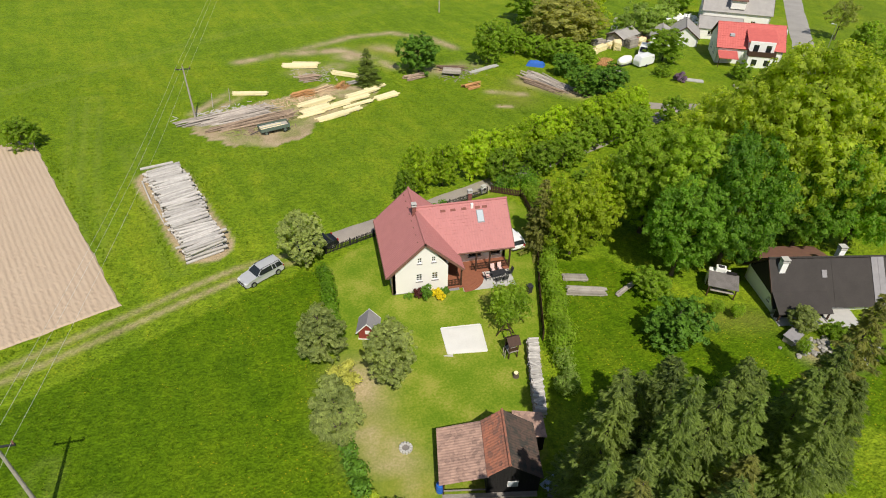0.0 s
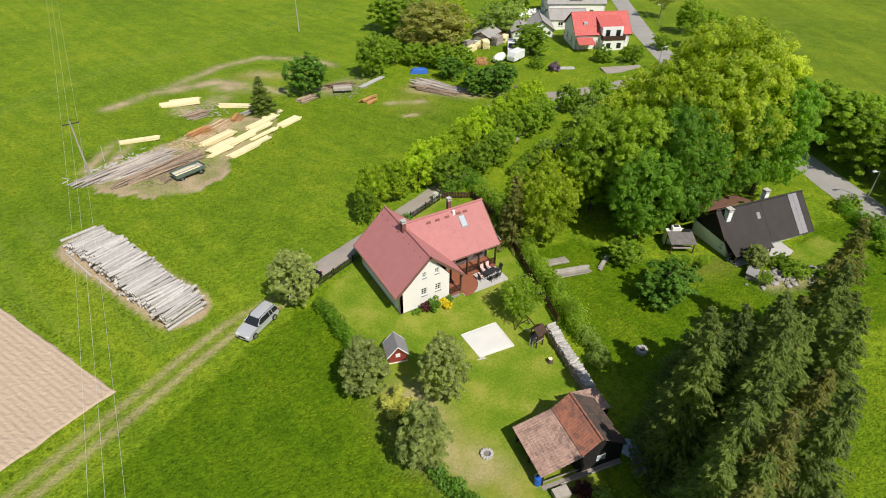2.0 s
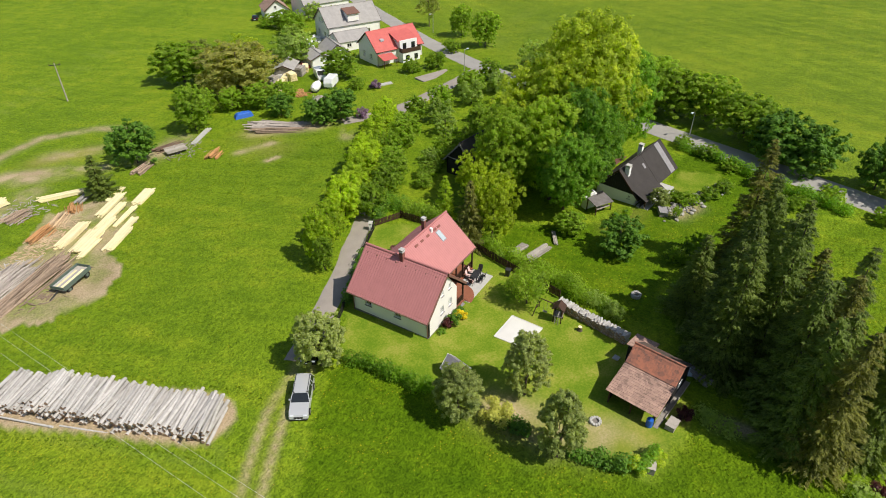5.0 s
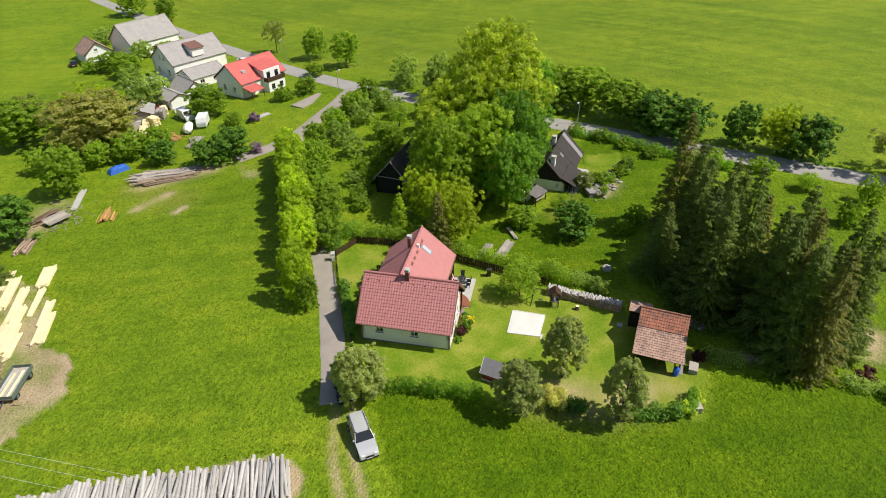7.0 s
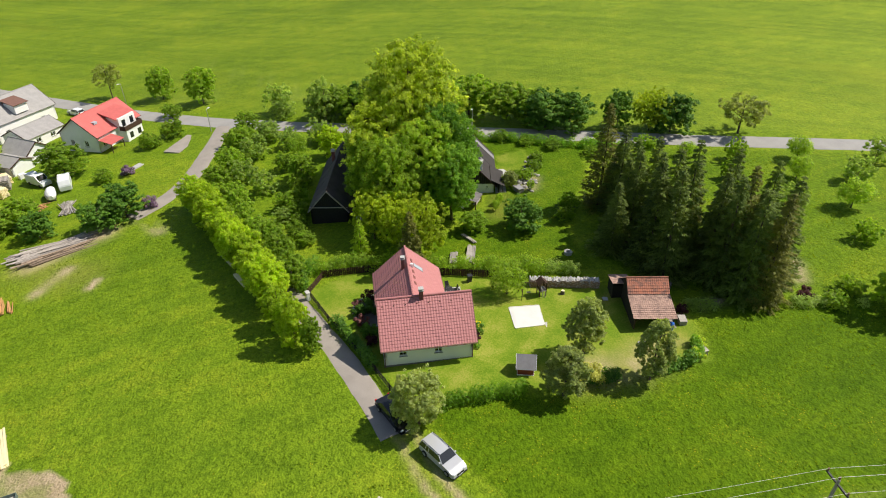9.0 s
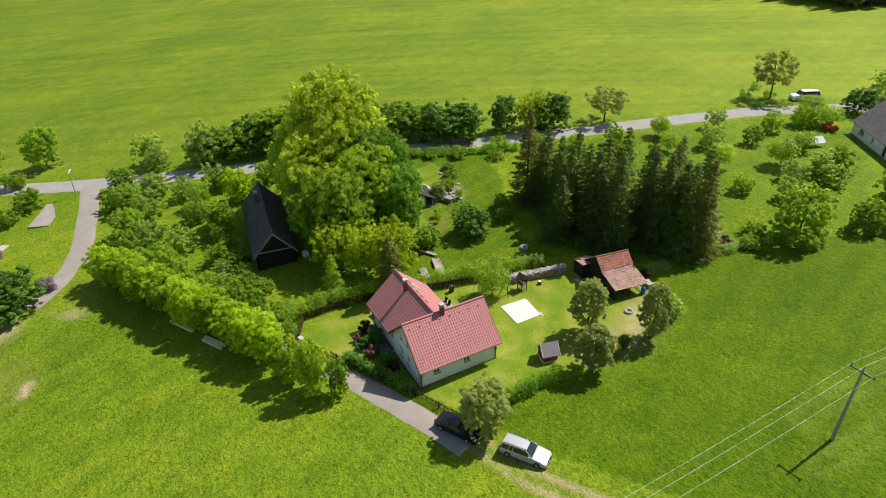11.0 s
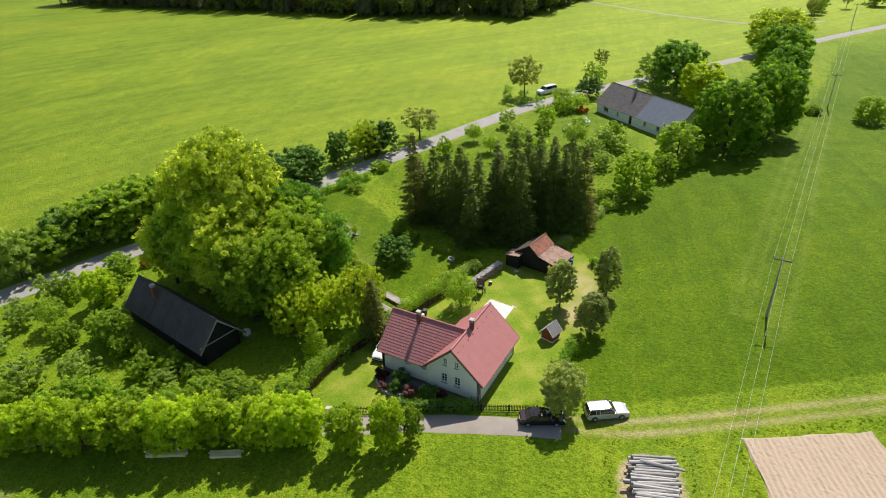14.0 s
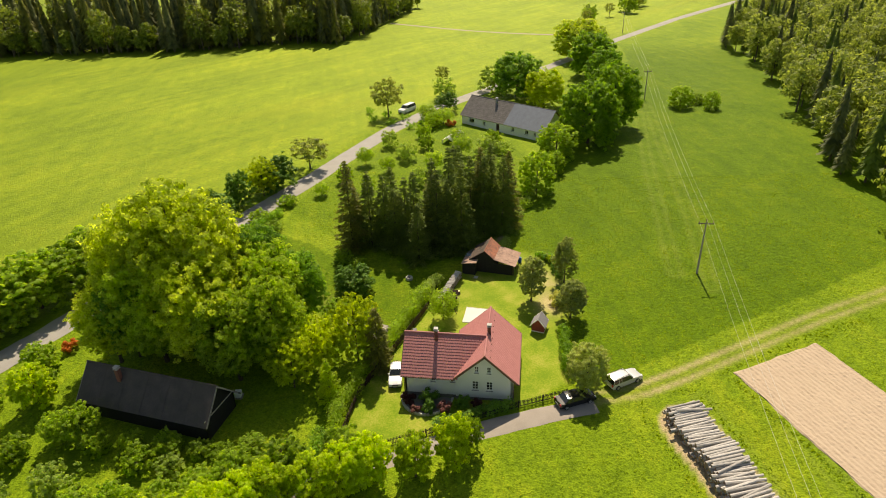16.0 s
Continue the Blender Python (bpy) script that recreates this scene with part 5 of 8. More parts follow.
    # orchard by the far farmhouse
    for k, (x, y, h, r) in enumerate(((36, -62, 4, 2.0), (30, -58, 3.6, 1.8), (27, -66, 4.2, 2.2), (33, -74, 4.2, 2.2), (24, -74, 3.6, 1.9), (38, -52, 4.0, 1.7), (32, -48, 3.4, 1.6), (20, -60, 4.4, 2.4), (15, -70, 4.6, 2.6), (10, -66, 3.4, 2.4), (22, -52, 3.8, 2.0), (12, -56, 3.0, 1.9), (26, -82, 3.8, 2.0), (8, -76, 4.4, 2.3), (41, -45, 2.6, 1.6), (17, -79, 3.4, 2.0), (29, -68, 2.2, 1.4), (6, -60, 3.6, 2.2), (2, -46, 2.2, 1.6), (0, -43, 1.8, 1.5), (25.1, -90.6, 4.0, 2.6), (22.6, -94.4, 4.0, 2.8), (27.5, -96, 4.4, 2.6), (8.9, -72.8, 4.0, 2.8), (5.5, -70.5, 3.4, 2.2))):
        P((FRUIT + PALE + BUSH)[k % 7], x, y, h, r, "small fruit tree in the orchard grass", "fruit tree", "orchard trees")
    for x, y, h, r, s in ((-14.4, -79.5, 15.6, 8.0, DOME), (-21.5, -92, 16.5, 6.5, FAR[0]), (-2.4, -50.0, 9.0, 3.9, BALL), (-6.6, -68.6, 8.8, 4.8, BALL), (-6, -60, 5.2, 2.4, BALL), (4, -124, 13.5, 8.0, FAR[1]), (-17, -178, 15.5, 9.5, FAR[2]), (-20, -150, 15.0, 8.0, FAR[0]), (-22, -128, 14, 6.0, FAR[1]), (-21, -108, 13, 5.5, FAR[0]), (-4, -112, 11, 6.0, FAR[3]), (29, -137, 6.4, 2.7, OPEN[0]), (23.5, -106.5, 5.4, 3.2, DARK[0]), (26, -120, 6.0, 3.6, PALE[0]), (12, -130, 8, 4.5, PALE[1])):
        P(s, x, y, h, r, "tall broadleaf tree beside the white farmhouse", "tree", "trees round the white farmhouse")
    for x, y, h, r in ((-41.1, -108.8, 6.2, 3.8), (-48.6, -106.2, 5.0, 2.6), (-46, -112, 3, 2.4), (-30, -112, 2.4, 2.2)):
        P(BALL, x, y, h, r * 0.9, "dark round bush on the field edge", "bush", "bushes on the field edge", name="bush")
    # village and timber yard
    for x, y, h, r, s in ((37.9, 78.2, 5.2, 2.6, GREEN[1]), (41.4, 74.4, 4.8, 2.4, GREEN[0]), (150.4, 142.2, 9.0, 5.0, GREEN[2]), (143.7, 125, 8.0, 3.4, GREEN[1]), (182, 180, 9.5, 6.0, GREEN[0]), (117.4, 129, 4.5, 3.4, PALE[0]), (105.2, 109, 4.6, 3.6, PALE[1]), (92.5, 115, 3.4, 2.8, BUSH[1]), (96, 109.6, 3.4, 2.8, PALE[0]), (109, 103.5, 3.6, 2.6, BUSH[2]), (74.3, 85.1, 6.4, 4.2, PALE[1]), (49.5, 80.5, 10.5, 8.5, BRONZE[0]), (56, 86, 9.5, 6.5, OLIVE[1]), (49, 98.8, 9.0, 6.5, GREEN[0]), (58, 104, 7, 4, OPEN[0]), (45.2, 70.5, 5.0, 3.4, GREEN[1]), (48.5, 67, 4.8, 3.0, GREEN[2]), (43.4, 62.6, 4.6, 2.6, DARK[0]), (46.5, 49.8, 6.0, 3.6, DARK[1]), (43.2, 52.8, 5.0, 3.0, DARK[0]), (66.5, 66.4, 6.4, 4.2, GREEN[0]), (30.3, 72.5, 8.8, 3.5, GREEN[1]), (68.7, 84.6, 6.8, 5.0, PALE[0]), (15.3, 69.9, 7.6, 4.0, DARK[1]), (80.2, 49, 3.8, 2.6, BUSH[0]), (76, 53, 3.0, 2.2, BUSH[1]), (90, 102, 6, 3.6, GREEN[2]), (84, 97, 4.5, 3, PALE[1]), (94, 110, 5, 3.4, GREEN[0]), (38, 84, 4.5, 3, BUSH[2]), (62, 58, 2.2, 1.8, BUSH[2]), (92, 52, 3.2, 2.4, BUSH[0])):
        P(s, x, y, h, r, "broadleaf tree near the timber yard and village", "tree", "village trees")
    P(spruce_meshes(7, 11, 2.1, 24, L_SPRUCE, sprays=110), 4.5, 63.6, 7.2, 2.6, "single dark spruce in the timber yard", "spruce tree")
    P(GREEN[2], -46.8, 41.4, 4.5, 2.5, "small round tree alone on the meadow", "tree")
    # neighbour's garden
    P(DARK[0], 25.3, -11.9, 4.6, 2.9, "dark green round bush on the neighbour's lawn", "bush", name="bush")
    P(GREEN[1], 26.4, -4.9, 3.2, 2.0, "green bush on the neighbour's lawn", "bush", name="bush")
    P(PINE[0], 38.0, -13.2, 3.2, 1.9, "blue-grey conifer by the dark cottage", "conifer", name="conifer")
    for x, y in ((31.3, -9.4), (33.0, -10.4), (36.0, -16.2)):
        P(FRUIT[1], x, y, 1.8, 0.65, "little standard tree on the neighbour's lawn", "small tree", "little standard trees")
    for x, y, h, r in ((40.5, -16.5, 1.6, 1.6), (43.5, -18.8, 1.4, 1.5), (46.5, -20.2, 1.3, 1.4), (40.6, -14.6, 1.5, 1.3), (29.5, -20.5, 2.2, 1.6), (26.5, -18.8, 1.8, 1.5), (56, -16, 1.8, 1.8), (53, -20, 1.5, 1.6), (50, -24, 1.5, 1.6), (58.6, -11.5, 1.6, 1.5), (49.5, -33, 2.0, 2.0), (46.5, -40, 2.0, 2.0), (45.5, -30, 1.6, 1.7)):
        P(BUSH[int(x) % 3], x, y, h, r, "low green shrub in the neighbour's garden", "shrub", "low garden shrubs", name="shrub")


trees()


def hedge(line, width, height_, mat, label, n_per_m=130, size=0.2, gaps=(), group="garden hedges"):
    """A leafy hedge along a line."""
    rg = np.random.default_rng(int(abs(line[0][0] * 10)) + 5)
    C, r = [], []
    for (ax, ay), (bx, by) in zip(line, line[1:]):
        L = math.hypot(bx - ax, by - ay)
        n = max(2, int(L / (0.4 * width)))
        for k in range(n):
            t = k / n
            if any(a <= t <= b for a, b in gaps):
                continue
            x, y = ax + (bx - ax) * t + rg.normal() * 0.12 * width, ay + (by - ay) * t + rg.normal() * 0.12 * width
            hh = height_ * rg.uniform(0.75, 1.1)
            for zz in np.arange(0.35, hh, 0.5 * width):
                C.append((x, y, hz(x, y) + min(zz, hh - 0.3))), r.append(0.5 * width * rg.uniform(0.8, 1.15))
    total = sum(math.hypot(b[0] - a[0], b[1] - a[1]) for a, b in zip(line, line[1:]))
    V, F = leaves(rg, C, r, int(2.6 * n_per_m * total), 0.78 * size, shell=0.7, up=0.5)
    ox, oy = line[0]
    oz = hz(ox, oy)
    me = quick_mesh("hedge", V - np.array([ox, oy, oz]), F)
    ob = link_mesh("hedge", me, mat)
    ob.location = (ox, oy, oz)
    return tagged(ob, label, "hedge", group)


hedge([(-6.8, 4.6), (-6.6, -1.0), (-6.4, -4.6)], 1.5, 1.6, L_DOME, "low leafy hedge along the meadow")
hedge([(-6.2, -11.0), (-6.2, -14.6)], 1.4, 1.1, L_DARKLEAF, "low dark juniper hedge under the pines")
hedge([(-6.0, -18.6), (-5.8, -23.0)], 1.5, 1.3, L_DARKLEAF, "low dark hedge at the garden corner")
hedge([(-5.2, -23.6), (-2.4, -24.4)], 1.0, 1.2, L_MAPLE, "bright green climbing hedge on the wire fence")
hedge([(20.6, 16.6), (20.2, 10), (18.4, 4.2), (17.2, 0.5), (15.6, -6.5), (14.2, -12.0)], 2.0, 1.9, L_BUSH, "leafy green hedge behind the plank fence", 170)
hedge([(14.0, -12.6), (13.2, -16.6)], 1.7, 1.5, L_PALELEAF, "thin grey-leaved hedge beside the log stack", 90)
hedge([(16.8, 19.2), (21.4, 20.6), (21.6, 16.8)], 2.0, 1.8, L_MAPLE, "leafy green hedge at the gate")
hedge([(0.4, 10.9), (5.0, 13.2), (9.0, 15.2)], 1.2, 1.4, L_DARKLEAF, "clipped dark green hedge inside the drive fence", 150)
hedge([(57, -12), (55.5, -17), (50, -27), (46, -36)], 1.6, 1.3, L_MAPLE, "green hedge along the road", 110)
hedge([(3.2, -26.6), (0.5, -43), (-1.0, -46.5)], 1.8, 1.1, L_PALELEAF, "rough scrub along the field edge", 60, gaps=((0.2, 0.7),))

# ---------------------------------------------------------------- things in the garden
def sandpit():
    t = thing("sandpit", 5.75, -7.6, hz(5.75, -7.6), 0, "square pale sand play area in the lawn", "sandpit")
    bm = bmesh.new()
    q = [(-1.9, 1.85), (2.03, 1.68), (1.76, -1.96), (-1.95, -1.6)]
    n = 14
    grid = []
    for i in range(n + 1):
        for k in range(n + 1):
            a, b = k / n, i / n
            x = (q[3][0] * (1 - a) + q[2][0] * a) * (1 - b) + (q[0][0] * (1 - a) + q[1][0] * a) * b
            y = (q[3][1] * (1 - a) + q[2][1] * a) * (1 - b) + (q[0][1] * (1 - a) + q[1][1] * a) * b
            rim = i in (0, n) or k in (0, n)
            z = hz(5.75 + x, -7.6 + y) - hz(5.75, -7.6)
            grid.append(bm.verts.new((x, y, z + (0.03 if rim else 0.09 + 0.035 * noise.noise(Vector((x * 1.3, y * 1.3, 0)))))))
    for i in range(n):
        for k in range(n):
            bm.faces.new((grid[i * (n + 1) + k], grid[i * (n + 1) + k + 1], grid[(i + 1) * (n + 1) + k + 1], grid[(i + 1) * (n + 1) + k]))
    part("sand", bm, M_SAND, t, smooth=True)
    for (ax, ay), (bx, by) in zip(q, q[1:] + q[:1]):
        bm = bmesh.new()
        d = Vector((bx - ax, by - ay, 0)).normalized()
        s = Vector((d.y, -d.x, 0)) * -0.07
        zz = lambda x, y: hz(5.75 + x, -7.6 + y) - hz(5.75, -7.6) + 0.07
        slab(bm, (ax, ay, zz(ax, ay)), (bx, by, zz(bx, by)), (bx + s.x, by + s.y, zz(bx, by)), (ax + s.x, ay + s.y, zz(ax, ay)), 0.16)
        part("edging_board", bm, M_SAND, t)
    boxes("stepping_slab", M_SLAB, t, (-2.4, -2.05, -0.05, -1.5, -1.70, 0.07), bevel=0.015)


sandpit()


def playhouse():
    t = thing("playhouse", -3.1, -5.1, hz(-3.1, -5.1), -14, "small red wooden playhouse with grey felt roof", "playhouse")
    w, d, e, r = 0.85, 0.85, 1.25, 2.25
    bm = bmesh.new()
    prism(bm, [(-w, 0.12), (w, 0.12), (w, e), (0, r - 0.1), (-w, e)], -d, d)
    part("body", bm, M_REDPAINT, t)
    boxes("base_board", M_WHITE, t, (-w - 0.05, -d - 0.06, 0, w + 0.05, d + 0.06, 0.12))
    for s in (-1, 1):
        bm = bmesh.new()
        slab(bm, (0, -d - 0.22, r), (0, d + 0.22, r), (s * (w + 0.25), d + 0.22, e - 0.25), (s * (w + 0.25), -d - 0.22, e - 0.25), 0.06)
        part("roof", bm, M_GREYFELT, t)
    for y in (-d - 0.23, d + 0.19):
        for s in (-1, 1):
            bm = bmesh.new()
            slab(bm, (0, y, r + 0.02), (0, y + 0.04, r + 0.02), (s * (w + 0.25), y + 0.04, e - 0.23), (s * (w + 0.25), y, e - 0.23), 0.10)
            part("verge_board", bm, M_WHITE, t)
    boxes("door", M_REDPAINT, t, (-0.3, d + 0.002, 0.15, 0.3, d + 0.03, 1.15))
    boxes("window_frame", M_WHITE, t, (-0.22, -d - 0.03, 0.75, 0.22, -d - 0.002, 1.2))


playhouse()


def swing():
    z = hz(9.7, -9)
    t = thing("swing_set", 9.75, -8.2, z, 0, "wooden A-frame swing joined to a play tower", "swing set")
    for x0, x1 in ((-0.85, 0.0), (0.95, 0.0)):
        for y in (0.4,):
            bm = bmesh.new()
            rod(bm, (x0, y, 0), (x1, y - 0.3, 2.05), 0.055)
            part("leg", bm, M_DARKWOOD, t)
    bm = bmesh.new()
    rod(bm, (-0.5, 0.25, 0.85), (0.55, 0.25, 0.85), 0.045)
    part("brace", bm, M_DARKWOOD, t)
    bm = bmesh.new()
    rod(bm, (0, 0.3, 2.05), (-0.1, -1.7, 2.0), 0.06)
    part("beam", bm, M_DARKWOOD, t)
    for y in (-0.45, -0.85):
        bm = bmesh.new()
        rod(bm, (-0.03, y, 2.0), (-0.03, y, 0.5), 0.012, seg=5)
        part("rope", bm, M_OLDWOOD, t)
    boxes("seat", M_OLDWOOD, t, (-0.15, -0.9, 0.46, 0.1, -0.4, 0.5))
    p = thing("play_tower", 9.55, -10.45, hz(9.55, -10.45), 8, "small wooden play tower with a pitched roof", "play tower")
    for x in (-0.42, 0.42):
        for y in (-0.42, 0.42):
            boxes("post", M_DARKWOOD, p, (x - 0.05, y - 0.05, -0.1, x + 0.05, y + 0.05, 1.95))
    boxes("platform", M_OLDWOOD, p, (-0.5, -0.5, 0.85, 0.5, 0.5, 0.93))
    for s in (-1, 1):
        bm = bmesh.new()
        slab(bm, (-0.62, 0, 2.45), (0.62, 0, 2.45), (0.62, s * 0.68, 1.85), (-0.62, s * 0.68, 1.85), 0.04)
        part("roof", bm, M_DARKWOOD, p)
        boxes("side_board", M_DARKWOOD, p, (-0.42, s * 0.46 - 0.02, 1.0, 0.42, s * 0.46 + 0.02, 1.4))
    boxes("ladder", M_OLDWOOD, p, (-0.75, -0.22, 0, -0.69, -0.16, 1.0), (-0.75, 0.16, 0, -0.69, 0.22, 1.0), (-0.74, -0.16, 0.3, -0.70, 0.16, 0.34), (-0.74, -0.16, 0.6, -0.70, 0.16, 0.64))


swing()


def ring(name, x, y, r, h, mat, label, category, stones=12, inner=None):
    t = thing(name, x, y, hz(x, y), 0, label, category)
    for k in range(stones):
        a = 6.28319 * k / stones
        bm = bmesh.new()
        box(bm, r - 0.13, -r * 2.9 / stones, -0.1, r + 0.13, r * 2.9 / stones, h * (0.85 + 0.3 * rng.random()))
        bmesh.ops.bevel(bm, geom=bm.edges[:], offset=0.04, segments=1, affect="EDGES")
        bmesh.ops.transform(bm, matrix=pose(0, 0, 0, 0, 0, math.degrees(a)), verts=bm.verts)
        part("stone", bm, mat, t)
    bm = bmesh.new()
    rod(bm, (0, 0, -0.1), (0, 0, h * 0.35), r - 0.1, seg=20)
    part("ashes" if inner is None else "cover", bm, inner or M_PLINTH, t)


ring("fire_pit", -1.75, -18.75, 0.42, 0.26, M_CONCRETE, "round fire pit ringed with pale stones", "fire pit")
ring("well_ring", 17.6, -16.5, 0.44, 0.42, M_CONCRETE, "pale concrete well ring in the grass", "well", 16, M_DARKMETAL)


def stump():
    t = thing("tree_stump", 9.2, -13.1, hz(9.2, -13.1), 0, "short sawn tree stump on the lawn", "tree stump")
    bm = bmesh.new()
    tube(bm, [(0, 0, -0.1), (0, 0, 0.12), (0, 0, 0.5)], [0.34, 0.26, 0.22], 12)
    lumpy(bm, 0.04, 3)
    part("trunk", bm, M_BARK, t)
    bm = bmesh.new()
    rod(bm, (0, 0, 0.49), (0, 0, 0.515), 0.21, seg=14)
    part("cut_face", bm, M_SAWN, t)


stump()


def bin_(x, y):
    t = thing("rubbish_bin", x, y, hz(x, y), 10, "dark plastic wheeled rubbish bin", "bin")
    bm = bmesh.new()
    v = box(bm, -0.26, -0.28, 0.06, 0.26, 0.28, 0.95)
    for p in v[:4]:
        p.co.x *= 0.8
        p.co.y *= 0.8
    part("body", bm, M_DARKMETAL, t)
    boxes("lid", M_DARKMETAL, t, (-0.3, -0.33, 0.95, 0.3, 0.30, 1.03), bevel=0.02)
    for s in (-0.24, 0.24):
        bm = bmesh.new()
        rod(bm, (s - 0.03, 0.26, 0.1), (s + 0.03, 0.26, 0.1), 0.1, seg=12)
        part("wheel", bm, M_RUBBER, t)


bin_(14.1, -2.2)


def barrel(x, y, label, mat):
    t = thing("barrel", x, y, hz(x, y), 0, label, "barrel")
    bm = bmesh.new()
    tube(bm, [(0, 0, 0), (0, 0, 0.03), (0, 0, 0.3), (0, 0, 0.6), (0, 0, 0.88), (0, 0, 0.92)], [0.26, 0.29, 0.30, 0.30, 0.29, 0.26], 16)
    part("body", bm, mat, t)
    bm = bmesh.new()
    for z in (0.3, 0.6):
        rod(bm, (0, 0, z - 0.02), (0, 0, z + 0.02), 0.315, seg=16)
    part("hoop", bm, mat, t)


barrel(0.15, -22.95, "blue plastic rain barrel beside the shed", M_BLUE)


def crate(x, y, turn, w, d, h, label, mat):
    t = thing("wooden_box", x, y, hz(x, y), turn, label, "wooden box")
    n = 4
    for k in range(n):
        a = h * k / n
        boxes("plank", mat, t, (-w / 2, -d / 2, a + 0.01, w / 2, -d / 2 + 0.04, a + h / n - 0.01), (-w / 2, d / 2 - 0.04, a + 0.01, w / 2, d / 2, a + h / n - 0.01), (-w / 2, -d / 2 + 0.04, a + 0.01, -w / 2 + 0.04, d / 2 - 0.04, a + h / n - 0.01), (w / 2 - 0.04, -d / 2 + 0.04, a + 0.01, w / 2, d / 2 - 0.04, a + h / n - 0.01))
    boxes("lid", mat, t, (-w / 2 - 0.04, -d / 2 - 0.04, h, w / 2 + 0.04, d / 2 + 0.04, h + 0.05))


crate(1.05, -24.7, -10, 1.2, 0.8, 0.55, "grey weathered wooden box on the grass", M_OLDWOOD)
crate(-4.4, -24.3, 10, 0.9, 0.8, 0.7, "grey covered compost box by the fence", M_OLDWOOD)


def garden_shed():
    X0, Y0 = 5.35, -21.8
    z0 = hz(X0, Y0)
    t = thing("shed", X0, Y0, z0, -9.1, "dark wooden shed with patched clay tile roofs", "shed")
    y0, y1 = -2.35, 2.35
    R, B, E = 3.85, 2.55, 1.72
    s1 = math.hypot(1.55, R - B)
    tiled("roof", M_OLDTILE, t, (0, y0 - 0.1, R), (0, 1, 0), (-1.55, 0, B - R), y1 - y0 + 0.2, s1, tile=0.24, course=0.32, wave=0.02, label="orange red clay tiles")
    tiled("roof", M_FADED, t, (-1.45, y0 - 0.12, B - 0.05), (0, 1, 0), (-3.6, 0, E - B), y1 - y0 + 0.25, math.hypot(3.6, B - E), tile=0.24, course=0.32, wave=0.02, label="faded pinkish clay tiles")
    # this slope gets a darker tile colour than the other two
    tiled("roof", M_DARKTILE, t, (0, y0 - 0.1, R), (0, 1, 0), (2.6, 0, 2.0 - R), y1 - y0 + 0.2, math.hypot(2.6, R - 2.0), tile=0.24, course=0.32, wave=0.02, label="clay tiles in a darker tone")
    caps("ridge_tiles", M_OLDTILE, t, (0, y0 - 0.1, R + 0.03), (0, y1 + 0.1, R + 0.03), 0.1)
    bm = bmesh.new()
    slab(bm, (0, y0, R - 0.05), (0, y1, R - 0.05), (-1.5, y1, B - 0.05), (-1.5, y0, B - 0.05), 0.07)
    slab(bm, (-1.47, y0, B - 0.1), (-1.47, y1, B - 0.1), (-4.98, y1, E - 0.06), (-4.98, y0, E - 0.06), 0.07)
    slab(bm, (0, y0, R - 0.05), (0, y1, R - 0.05), (2.55, y1, 2.0 - 0.05), (2.55, y0, 2.0 - 0.05), 0.07)
    part("roof_deck", bm, M_DARKWOOD, t)
    for y in (y1 - 0.12, y0 + 0.1):
        n = 16
        for k in range(n):
            x = -1.5 + 3.9 * (k + 0.5) / n
            top = R - (R - B) * -x / 1.55 if x < 0 else R - (R - 2.0) * x / 2.6
            boxes("plank", M_TARRED, t, (x - 0.118, y - 0.02, -0.2, x + 0.118, y + 0.02, top - 0.14))
    boxes("side_wall", M_TARRED, t, (2.38, y0 + 0.12, -0.2, 2.42, y1 - 0.14, 2.0))
    boxes("back_wall", M_TARRED, t, (-4.6, y1 - 0.14, -0.2, -1.5, y1 - 0.1, 1.75))
    boxes("inner_wall", M_TARRED, t, (-1.52, y0 + 0.12, -0.2, -1.48, y1 - 0.14, 2.4))
    for y in (y0 + 0.15, 0.0, y1 - 0.2):
        boxes("post", M_DARKWOOD, t, (-4.75, y - 0.06, -0.3, -4.63, y + 0.06, 1.68))
    boxes("beam", M_DARKWOOD, t, (-4.77, y0, 1.56, -4.61, y1, 1.68))
    boxes("deck", M_OLDWOOD, t, (-4.8, y0 - 0.35, -0.15, 2.3, y0 + 0.08, 0.16))
    boxes("rail", M_OLDWOOD, t, (-4.7, y0 - 0.02, 0.7, -1.6, y0 + 0.04, 0.82))
    boxes("rail", M_OLDWOOD, t, (-3.4, y0 - 0.42, 0.18, 2.2, y0 - 0.36, 0.34))
    w = new("window")
    w.parent = t
    boxes("window_frame", M_WHITE, w, (0.0, y0 + 0.03, 0.95, 0.8, y0 + 0.078, 1.6))
    boxes("pane", M_SKYLIGHT, w, (0.06, y0 + 0.02, 1.01, 0.74, y0 + 0.028, 1.54))
    a = thing("lean_to_shed", 8.3, -19.6, hz(8.3, -19.6), -9.1, "low dark wooden lean-to with felt roofs", "shed")
    boxes("body", M_TARRED, a, (-1.3, -1.3, -0.2, 0.85, 0.8, 1.85))
    bm = bmesh.new()
    slab(bm, (-1.5, -1.4, 2.3), (-1.5, 0.95, 2.3), (1.0, 0.95, 1.9), (1.0, -1.4, 1.9), 0.07)
    part("roof", bm, M_FADED, a, "faded red roofing")
    boxes("hatch", M_SLAB, a, (-1.9, 1.3, 0.02, -1.3, 1.9, 0.12))


garden_shed()


